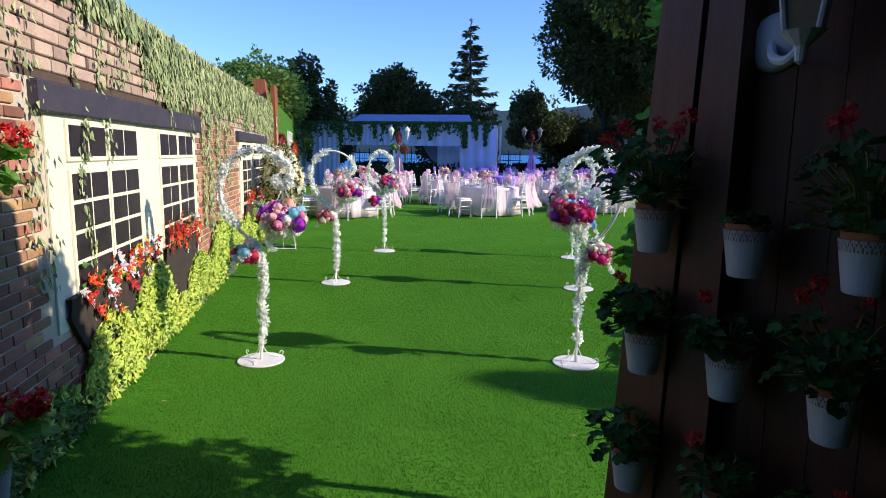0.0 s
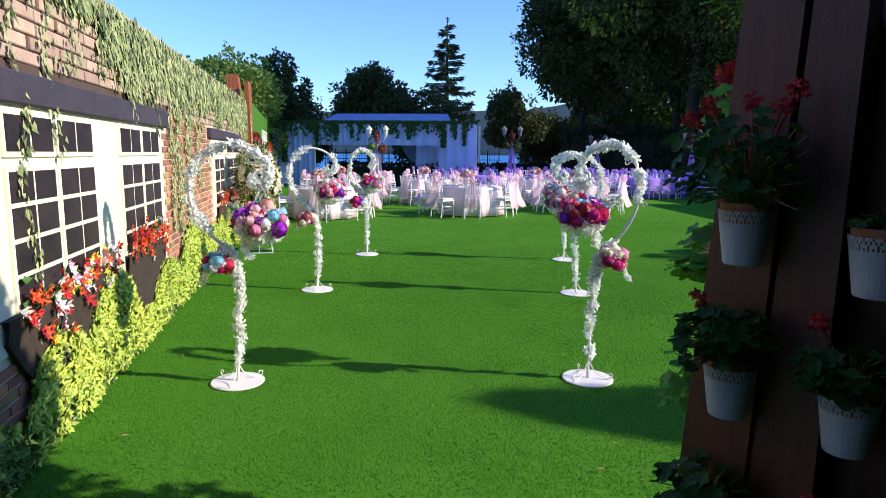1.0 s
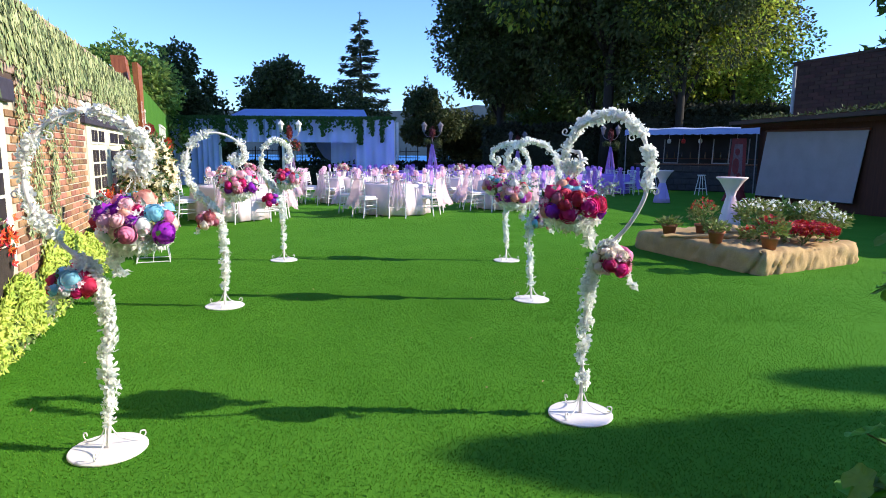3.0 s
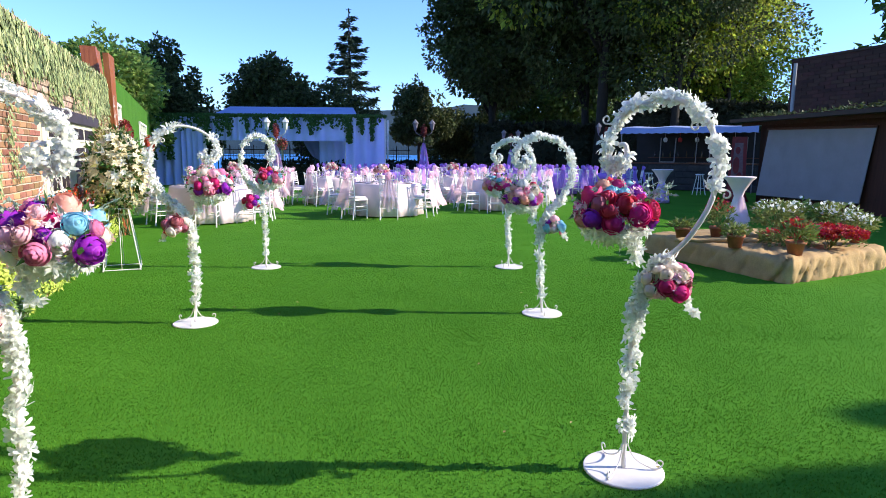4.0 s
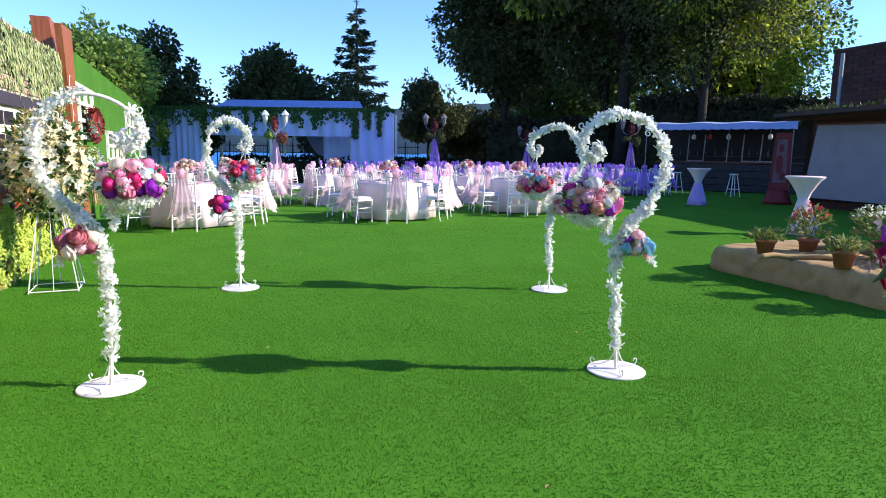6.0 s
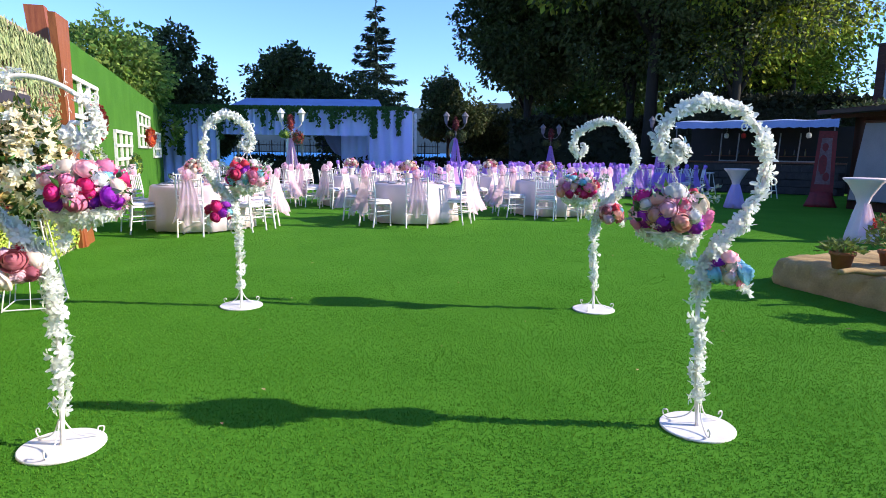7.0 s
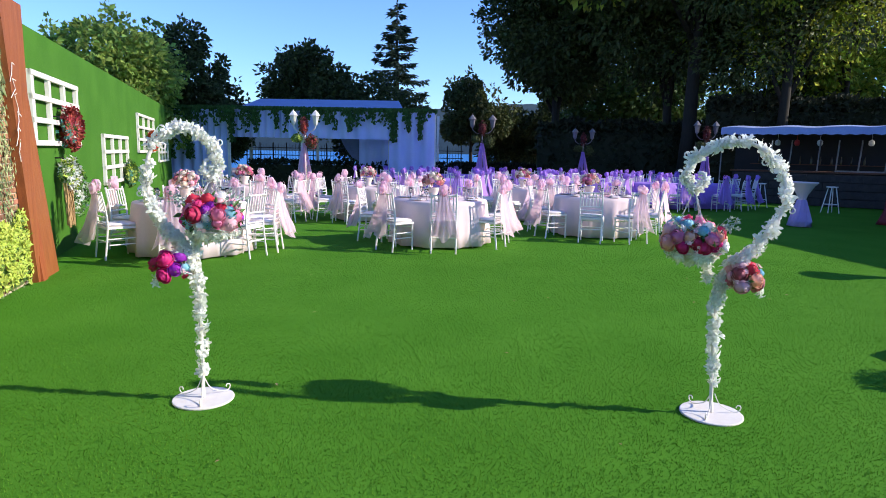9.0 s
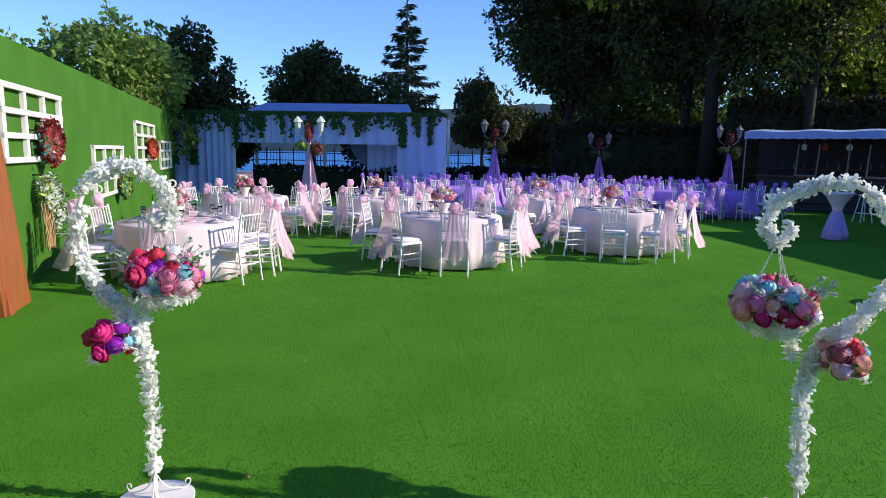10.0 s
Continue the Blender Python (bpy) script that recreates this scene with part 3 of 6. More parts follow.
# ---- slanted timber post between the walls ----
post = thing("wooden_post", "red-brown varnished timber post at the wall's end", "post")
for nm, s0, s1, o0, o1 in (("board", 8.70, 8.86, -0.10, 0.13), ("board", 8.863, 9.36, -0.06, 0.10)):
    mb = MB()
    vs = []
    for hh, lean in ((0, 0.0), (3.16, 0.30)):
        for s, o in ((s0, o0), (s1, o0), (s1, o1), (s0, o1)):
            vs.append(on_wall(s + lean * 0.12, hh, o - lean))
    mb.add(vs, [(0, 1, 5, 4), (1, 2, 6, 5), (2, 3, 7, 6), (3, 0, 4, 7), (4, 5, 6, 7), (3, 2, 1, 0)])
    part(nm, mb, M_WOOD, post)
mb = MB()
vs = [on_wall(s, hh, o) for hh, a in ((0, 8.64), (2.98, 8.13)) for s, o in ((a, 0.016), (8.74, 0.016), (8.74, 0.10), (a, 0.10))]
part("board", MB().add(vs, [(0, 1, 5, 4), (1, 2, 6, 5), (2, 3, 7, 6), (3, 0, 4, 7), (4, 5, 6, 7), (3, 2, 1, 0)]), M_WOOD, post)
for i in range(6):
    p = on_wall(8.30 + 0.02 * i + U(-0.03, 0.03), 2.34 - 0.16 * i, 0.112)
    mb.tube([p, p + WD * U(-0.07, 0.07) + Vector((0, 0, -0.1)), p + WD * U(-0.09, 0.09) + Vector((0, 0, -0.2))], 0.004, 5)
    mb.tube([p, p + WD * U(-0.10, 0.10) + WN * 0.02 + Vector((0, 0, U(-0.06, 0.06)))], 0.004, 4)
part("twig", mb, M_WHITE, post, "white painted twig")

# ---- green wall: white lattice windows and hanging flowers ----
M_G = Matrix(((GD.x, GN.x, 0, GA.x), (GD.y, GN.y, 0, GA.y), (0, 0, 1, 0), (0, 0, 0, 1)))
for s0, s1, h0, h1 in ((0.28, 2.66, 1.51, 2.43), (4.5, 7.26, 0.79, 1.75), (8.92, 12.2, 1.37, 2.37), (13.2, 16.0, 1.05, 1.95)):
    lat = thing("lattice_window", "white painted lattice window fixed to the turf wall", "window frame", group="lattice windows")
    w = 0.12
    for i in range(4):
        s = s0 + w / 2 + (s1 - s0 - w) * i / 3
        part("bar", MB().box((s, 0.03, (h0 + h1) / 2), (w if i in (0, 3) else w * 0.8, 0.05, h1 - h0), M_G, bevel=0.006), M_WHITE, lat)
        z = h0 + 0.035 + (h1 - h0 - 0.07) * i / 3
        part("bar", MB().box(((s0 + s1) / 2, 0.045, z), (s1 - s0, 0.04, 0.07), M_G, bevel=0.006), M_WHITE, lat)


def hanging_bunch(s, h, wide, tall, mats, weights, count, size, label, tail=0.0):
    ob = thing("hanging_flowers", label, "hanging flowers")
    mb = MB()
    for _ in range(count):
        d = rand_dir()
        p = on_green(s, h, 0.18) + GD * d.x * wide / 2 + GN * d.y * 0.12 * U(0.4, 1.2) + Vector((0, 0, d.z * tall / 2 * U(0.5, 1.1)))
        blossom(mb, p, d + GN * 0.4, size, R.choices(range(len(mats)), weights)[0], 4)
    part("blossoms", mb, mats, ob)
    if tail:
        tl = MB()
        for i in range(26):
            a = on_green(s + U(-0.5, 0.5) * wide, h - tall * 0.3, 0.14)
            pts = [a + Vector((U(-0.03, 0.03), U(-0.03, 0.03), -tail * t * U(0.9, 1.0))) for t in (0, 0.35, 0.7, 1)]
            tl.tube(pts, 0.008, 4)
        part("fringe", tl, material("straw", (0.45, 0.30, 0.14), (0.35, 0.22, 0.10), 10, 0.8), ob)
    part("holder", MB().tube([on_green(s, h + tall * 0.45, 0.0), on_green(s, h + tall * 0.45, 0.1), on_green(s, h, 0.14)], 0.012, 6), M_IRON, ob)


R.seed(44)
M_TEAL = material("teal_leaf", (0.03, 0.16, 0.13), (0.05, 0.22, 0.17), 8, 0.6, island=0.3)
M_RUST = material("rust_leaf", (0.42, 0.06, 0.05), (0.30, 0.04, 0.035), 10, 0.7, island=0.35, through_light=0.15)
hanging_bunch(1.26, 1.70, 0.05, 0.46, [M_TEAL, M_LEAF], (3, 1), 34, 0.035, "narrow bunch of teal leaves hung on the turf wall")
hanging_bunch(1.60, 1.76, 0.36, 0.60, [M_RUST, M_PETAL], (12, 1), 620, 0.055, "bunch of dark red leaves hung on the turf wall")
hanging_bunch(1.32, 1.14, 0.34, 0.46, [M_BOXDARK, M_PETAL, M_BOXWOOD], (3, 4, 2), 330, 0.05, "straw and white flower garland hung on the turf wall", tail=0.62)
hanging_bunch(1.74, 0.84, 0.3, 0.66, [M_PETAL, M_LEAF], (3, 2), 200, 0.04, "trailing white flowers hung on the turf wall")
hanging_bunch(6.5, 0.94, 0.42, 0.55, [M_BOXDARK, M_BOXWOOD, M_TEAL], (5, 1.5, 1), 380, 0.06, "olive green foliage bunch hung on the turf wall")
hanging_bunch(10.6, 1.70, 0.42, 0.56, [M_ORANGE, M_RUST], (3, 3), 380, 0.06, "bunch of orange leaves hung on the turf wall")

# ---- draped pavilion at the back ----
pav = thing("draped_pavilion", "white draped garden pavilion with an ivy-hung front", "pavilion")
# Canvas with shade blue in its colour, like the drapes.
M_ROOF_CLOTH = material("shade_blue_canvas", (0.29, 0.36, 0.60), (0.24, 0.30, 0.53), 1.5, 0.8, 0.1, 20)


def curtain(a, b, z0, z1, fold, amp, seed):
    """A hanging cloth from a to b with soft folds."""
    a, b = Vector(a), Vector(b)
    d = (b - a).normalized()
    nrm = Vector((d.y, -d.x, 0))
    n = max(8, int((b - a).length / fold * 6))
    vs, fs = [], []
    for j, z in enumerate((z0, z0 * 0.6 + z1 * 0.4, z1)):
        for i in range(n + 1):
            p = a.lerp(b, i / n)
            w = amp * (math.sin(6.2832 * i / 6 + seed) + 0.7 * noise.noise(Vector((i * 0.23, seed, j * 0.4)))) * (1 - 0.3 * j / 2)
            vs.append(p + nrm * w + Vector((0, 0, z)))
    for j in range(2):
        for i in range(n):
            q = j * (n + 1) + i
            fs.append((q, q + 1, q + n + 2, q + n + 1))
    return MB().add(vs, fs)


FY = 25.4
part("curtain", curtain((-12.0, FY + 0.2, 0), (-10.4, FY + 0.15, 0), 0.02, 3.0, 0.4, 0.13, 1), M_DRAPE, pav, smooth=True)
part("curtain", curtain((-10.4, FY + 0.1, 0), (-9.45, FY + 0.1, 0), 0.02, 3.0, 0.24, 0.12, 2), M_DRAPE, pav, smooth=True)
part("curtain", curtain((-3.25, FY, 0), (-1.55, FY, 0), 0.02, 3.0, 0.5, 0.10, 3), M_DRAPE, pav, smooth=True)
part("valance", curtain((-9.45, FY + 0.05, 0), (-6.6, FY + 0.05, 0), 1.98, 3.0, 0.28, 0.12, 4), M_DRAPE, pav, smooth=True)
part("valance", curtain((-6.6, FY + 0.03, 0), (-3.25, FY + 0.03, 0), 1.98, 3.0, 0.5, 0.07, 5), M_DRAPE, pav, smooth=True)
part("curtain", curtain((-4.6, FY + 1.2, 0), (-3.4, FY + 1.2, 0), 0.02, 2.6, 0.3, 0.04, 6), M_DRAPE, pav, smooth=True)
swag = MB()
vs, fs = [], []
for j in range(8):
    t = j / 7
    for i in range(15):
        u = i / 14
        vs.append((-5.4 + 2.1 * u + (0.75 - 1.5 * u) * 0.62 * t ** 1.5, FY + 1.5 + 0.06 * math.sin(i * 1.9), 2.1 - 1.1 * t * (1 - 0.25 * abs(2 * u - 1))))
for j in range(7):
    for i in range(14):
        q = j * 15 + i
        fs.append((q, q + 1, q + 16, q + 15))
part("swag", swag.add(vs, fs), material("grey_blue_voile", (0.20, 0.22, 0.34), (0.15, 0.17, 0.28), 2, 0.9, through_light=0.3), pav, "grey-blue swagged voile", smooth=True)
for x in (-12.0, -9.45, -6.6, -3.25, -1.55):
    part("column", MB().box((x, FY + 0.2, 1.52), (0.1, 0.1, 3.04), bevel=0.01), M_WHITE, pav)
    part("column", MB().box((x, FY + 2.6, 1.52), (0.1, 0.1, 3.04), bevel=0.01), M_WHITE, pav)
part("beam", MB().box((-6.77, FY + 0.2, 3.05), (10.5, 0.12, 0.1), bevel=0.01), M_WHITE, pav)
mb = MB()
mb.add([(-9.2, FY + 0.5, 3.10), (-2.75, FY + 0.5, 3.10), (-3.2, FY + 2.6, 3.62), (-9.0, FY + 2.6, 3.62), (-9.2, FY + 0.5, 3.06), (-2.75, FY + 0.5, 3.06), (-3.2, FY + 2.6, 3.58), (-9.0, FY + 2.6, 3.58)], [(0, 1, 2, 3), (7, 6, 5, 4), (0, 4, 5, 1), (1, 5, 6, 2), (2, 6, 7, 3), (3, 7, 4, 0)])
part("canopy", mb, M_ROOF_CLOTH, pav, "canvas canopy tinted blue for its shade")
R.seed(45)
mb = MB()


def garland_leaf(x, z, size=1.0):
    d = (Vector((U(-0.7, 0.7), U(-0.6, 0.1), -0.8))).normalized()
    mb.leaf((x, FY - 0.06 - U(0, 0.14), z), d, d.cross(Vector((U(-0.5, 0.5), -1, 0))).normalized(), U(0.08, 0.15) * size, U(0.06, 0.11) * size)


for _ in range(2300):
    x = U(-12.0, -1.5)
    garland_leaf(x, 3.15 - (0.08 + 0.12 * max(0.0, noise.noise(Vector((x * 2.3, 9, 0))))) * U(0, 1) ** 1.3)
for i in range(95):
    x = U(-11.9, -1.55)
    long = U(0.15, 0.55) + (0.5 * U(0, 1) if U(0, 1) < 0.35 else 0)
    drift = U(-0.25, 0.25)
    for j in range(int(38 * long)):
        t = U(0, 1)
        garland_leaf(x + drift * t * long + 0.05 * math.sin(9 * t + i) + U(-0.05, 0.05), 3.08 - long * t)
for x, wide, long, n in ((-11.7, 0.35, 1.9, 330), (-10.95, 0.30, 1.9, 420), (-9.25, 0.16, 1.25, 220), (-6.45, 0.14, 0.7, 90), (-3.1, 0.20, 1.15, 260), (-2.55, 0.13, 0.75, 90), (-2.1, 0.12, 1.05, 120), (-8.3, 0.1, 0.9, 80), (-7.5, 0.12, 0.75, 80), (-4.75, 0.12, 0.8, 90)):
    for j in range(n):
        t = U(0, 1)
        garland_leaf(x + 0.28 * wide * t + R.gauss(0, 1) * wide * 0.5 * (1 - 0.5 * t), 3.1 - long * t)
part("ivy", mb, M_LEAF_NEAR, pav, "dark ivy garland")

# promenade, iron fence, far shore
tagged(part("pavement", MB().box((-14, 40.9, 0.01), (56, 20.6, 0.06)), material("promenade_paving", (0.36, 0.25, 0.20), (0.28, 0.20, 0.17), 1.5, 0.85, 0.2, 12)), "pinkish paved promenade beside the water", "pavement", kind="structure")
fence = thing("iron_fence", "black iron railing along the waterside", "fence")
for i in range(17):
    x = -10.2 + 0.6 * i
    part("post", MB().tube([(x, 29.6, 0), (x, 29.6, 1.85)], 0.025, 6), M_IRON, fence)
bars = MB()
for i in range(75):
    bars.tube([(-10.2 + 0.13 * i, 29.6, 0.1), (-10.2 + 0.13 * i, 29.6, 1.75 + 0.05 * (i % 2))], 0.009, 4)
tagged(part("railing", bars, M_IRON, fence), kind="stuff")
for z in (0.2, 1.3, 1.62):
    part("rail", MB().tube([(-10.3, 29.6, z), (-0.5, 29.6, z)], 0.018, 5), M_IRON, fence)
# Distance haze is put into the hills' colour itself.
M_HILL = material("hazy_hill", (0.020, 0.045, 0.065), (0.032, 0.060, 0.075), 0.01, 0.95, fine=0.06)
mb = MB()
vs, fs = [], []
N = 90
for i in range(N + 1):
    x = -1100 + 2200 * i / N
    hh = 112 + 36 * noise.noise(Vector((x * 0.004, 1, 0))) + 9 * noise.noise(Vector((x * 0.02, 5, 0)))
    vs += [(x, 1500, 0), (x, 1540, hh * 0.6), (x, 1640, hh)]
for i in range(N):
    for j in range(2):
        fs.append((3 * i + j, 3 * i + 3 + j, 3 * i + 4 + j, 3 * i + 1 + j))
tagged(part("backdrop", mb.add(vs, fs), M_HILL, smooth=True), "hazy wooded hills across the water", "hills", kind="structure")

# ---- flower stands along the aisle ----
ROSE_COLOURS = {
    "pink": ((0.88, 0.34, 0.50), (0.84, 0.22, 0.40)), "magenta": ((0.74, 0.03, 0.26), (0.64, 0.02, 0.18)),
    "purple": ((0.42, 0.03, 0.56), (0.30, 0.02, 0.44)), "red": ((0.68, 0.04, 0.12), (0.55, 0.025, 0.07)),
    "cream": ((0.88, 0.80, 0.68), (0.84, 0.70, 0.58)), "blue": ((0.22, 0.60, 0.78), (0.40, 0.72, 0.82)),
    "white": ((0.88, 0.88, 0.86), (0.80, 0.82, 0.82)), "peach": ((0.86, 0.50, 0.40), (0.80, 0.40, 0.32)),
    "dusky": ((0.52, 0.16, 0.20), (0.40, 0.10, 0.13)), "rose": ((0.90, 0.60, 0.66), (0.88, 0.48, 0.56))}


def rose_mesh(colour, seed):
    """A cupped silk peony of unit radius that opens along z."""
    R.seed(seed)
    mb = MB()
    mb.v.append((0, 0, -0.6))
    core = [(0.3, -0.5), (0.5, -0.4), (0.68, -0.05), (0.62, 0.36), (0.40, 0.66), (0.0, 0.78)]
    mb.lathe(core, 9)
    mb.f.pop()
    mb.k.pop()
    mb.f.extend((0, 1 + (i + 1) % 9, 1 + i) for i in range(9))
    mb.k.extend([0] * 9)
    for n, rad, rim, top, low in ((5, 1.0, 1.02, 0.10, -0.6), (5, 0.98, 0.74, 0.50, -0.55), (4, 0.84, 0.46, 0.76, -0.4), (3, 0.60, 0.18, 0.92, 0.0)):
        a0 = U(0, 6.28)
        for i in range(n):
            a = a0 + 6.2832 * i / n + U(-0.12, 0.12)
            half = 3.1416 / n * U(1.2, 1.4)
            lift, open_ = U(-0.06, 0.06), U(-0.04, 0.06)
            vs, fs = [], []
            for iv in range(5):
                v = iv / 4
                for iu in range(5):
                    u = -1 + iu / 2
                    q = 0.35 * (1 - v) ** 2 + rad * 2 * v * (1 - v) * 1.12 + (rim + open_ * (1 + u)) * v * v + 0.05 * U(-1, 1) * v
                    w = a + half * u * (0.45 + 0.55 * math.sin(min(1, v * 1.5) * 1.5708))
                    z = low + (top + lift - low) * (v ** 1.1) - 0.14 * u * u * v + 0.07 * U(-1, 1) * v
                    vs.append((q * math.cos(w), q * math.sin(w), z))
            for iv in range(4):
                for iu in range(4):
                    p = iv * 5 + iu
                    fs.append((p, p + 1, p + 6, p + 5))
            n0 = len(mb.v)
            mb.add(vs, fs)
            mb.f.extend((0, n0 + iu, n0 + iu + 1) for iu in range(4))
            mb.k.extend([0] * 4)
    return mb.mesh("rose", ROSE_MATS[colour], True)


ROSE_MATS = {c: material("rose_" + c, *cc, 1.2, 0.6, 0.1, 6, vary=0.16, through_light=0.25) for c, cc in ROSE_COLOURS.items()}
ROSES = {c: [rose_mesh(c, 60 + 2 * i), rose_mesh(c, 61 + 2 * i)] for i, c in enumerate(ROSE_COLOURS)}
M_BERRY = material("olive_filler", (0.30, 0.22, 0.06), (0.20, 0.20, 0.06), 10, 0.7, island=0.4)
M_PALE_PINK = material("pale_pink_blossom", (0.86, 0.62, 0.66), (0.80, 0.46, 0.54), 12, 0.6, island=0.3, through_light=0.25)
M_EUCA = material("grey_green_leaf", (0.36, 0.46, 0.38), (0.26, 0.36, 0.28), 8, 0.65, island=0.3, through_light=0.2)


def flower(mb, c, d, size, k=0):
    """An open silk blossom: round-tipped petals that cup and then curl back."""
    d = Vector(d).normalized()
    u = d.orthogonal().normalized()
    v = d.cross(u)
    t0, cup = U(0, 6.28), U(0.05, 0.55)
    for i in range(6):
        a = t0 + 1.0472 * i + U(-0.2, 0.2)
        p = (u * math.cos(a) + v * math.sin(a) + d * (cup + U(-0.2, 0.3))).normalized()
        w = p.cross(d).normalized()
        ln, wd = size * U(0.9, 1.5), size * U(0.20, 0.31)
        lift, curl = d * size * 0.12, d * size * U(-0.05, 0.4)
        mid, top, tip = c + p * ln * 0.5 + lift, c + p * ln * 0.85 - curl * 0.4, c + p * ln - curl
        mb.add([c, mid + w * wd, top + w * wd * 0.85, tip, top - w * wd * 0.85, mid - w * wd], [(0, 1, 5), (1, 2, 4, 5), (2, 3, 4)], k)


def toward(d, spin=0.0):
    return Vector(d).to_track_quat("Z", "Y").to_matrix().to_4x4() @ pose(0, 0, 0, 0, 0, spin)


def rose_ball(parent, centre, rx, rz, count, size, palette, low=-0.25, squash=1.0):
    """Peonies of mixed size packed over a flattened dome, with sprays, small blossoms and leaves between them."""
    placed, tries, fill = [], 0, MB()
    small = min(1, rx / 0.15)
    while len(placed) < count and tries < 5000:
        tries += 1
        d = rand_dir()
        if d.z < low:
            continue
        s = size * R.choice((0.8, 1.0, 1.15, 1.3))
        if any((d - e).length < 0.70 * (s + g) / rx for e, g in placed):
            continue
        placed.append((d, s))
    bag = []
    for d, s in placed:
        p = Vector(centre) + Vector((d.x * rx, d.y * rx * squash, d.z * rz)) * U(0.84, 1.06)
        if not bag:
            bag = list(palette)
            R.shuffle(bag)
        c = bag.pop()
        part("rose", R.choice(ROSES[c]), None, parent, m=Matrix.Translation(p) @ toward(d + rand_dir() * 0.35 + Vector((0, 0, 0.2)), U(0, 360)) @ Matrix.Diagonal((s, s, s * U(0.75, 0.95), 1)))
    for _ in range(int(count * 6)):
        d = rand_dir()
        if d.z < low - 0.1:
            continue
        p = Vector(centre) + Vector((d.x * rx, d.y * rx * squash, d.z * rz)) * U(0.78, 1.04)
        a = (d + rand_dir() * 0.8).normalized()
        pick = U(0, 1)
        if pick < 0.42:
            fill.leaf(p, a, a.cross(rand_dir()).normalized(), U(0.04, 0.07) * small, U(0.02, 0.034) * small, R.choice((0, 0, 0, 0, 0, 2)))
        elif pick < 0.62:
            blossom(fill, p, d, 0.018, 1, 4)
        elif pick < 0.84:
            q = p + a * 0.02 * small
            for _ in range(3):
                blossom(fill, q + rand_dir() * 0.02 * small, d + rand_dir() * 0.5, 0.016, 3, 5)
        else:
            blossom(fill, p, d + rand_dir() * 0.5, 0.022, 4, 5)
    part("foliage", fill, [M_LEAF, M_BERRY, M_EUCA, M_PALE_PINK, M_PETAL], parent)


PAL_A = ["pink", "magenta", "purple", "red", "cream", "blue", "white", "rose", "peach"]
PAL_RED = ["red", "magenta", "purple", "cream", "blue", "red", "magenta", "dusky", "purple", "peach"]
PAL_BRIGHT = ["pink", "blue", "magenta", "rose", "white", "purple", "cream", "peach"]
CURVE = [(0, 0, 0), (0.0, 0, 0.35), (0.012, 0, 0.66), (0.04, 0, 0.81), (0.12, 0, 0.94), (0.24, 0, 1.06), (0.33, 0, 1.22), (0.345, 0, 1.39), (0.28, 0, 1.53), (0.15, 0, 1.61), (0.01, 0, 1.60), (-0.11, 0, 1.53), (-0.165, 0, 1.42), (-0.12, 0, 1.35), (-0.065, 0, 1.38), (-0.07, 0, 1.43), (-0.10, 0, 1.43)]
# x, y, right side, turn, height, bouquet height, bare stretch of the ring, tuck of the ring, basket height, palettes
STANDS = [(-1.225, -0.44, 0, 14, 1.012, 0.83, (0.25, 0.31), 0.065, 1.15, PAL_A, ["red", "magenta", "red", "white", "dusky", "blue"]),
          (1.2, 0.0, 1, -34, 1.025, 0.89, (0.27, 0.40), 0.0, 1.215, PAL_RED, ["magenta", "cream", "pink", "cream", "dusky"]),
          (-1.64, 2.52, 0, 16, 1.012, 0.83, (0.58, 0.69), 0.045, 1.19, PAL_BRIGHT, ["rose", "dusky", "cream", "red", "purple"]),
          (1.35, 2.849, 1, 4, 0.985, 0.79, (0, 0), 0.085, 1.10, PAL_A, ["blue", "pink", "purple", "cream", "blue", "rose"]),
          (-1.712, 5.17, 0, 24, 1.012, 0.83, (0, 0), 0.005, 1.15, ["pink", "magenta", "rose", "purple", "red", "white", "blue", "pink"], ["blue", "purple", "red", "magenta"]),
          (1.36, 5.23, 1, -24, 1.0, 0.85, (0, 0), 0.055, 1.08, ["red", "blue", "pink", "rose", "white", "magenta", "peach"], ["dusky", "peach", "red", "dusky", "rose", "blue"])]
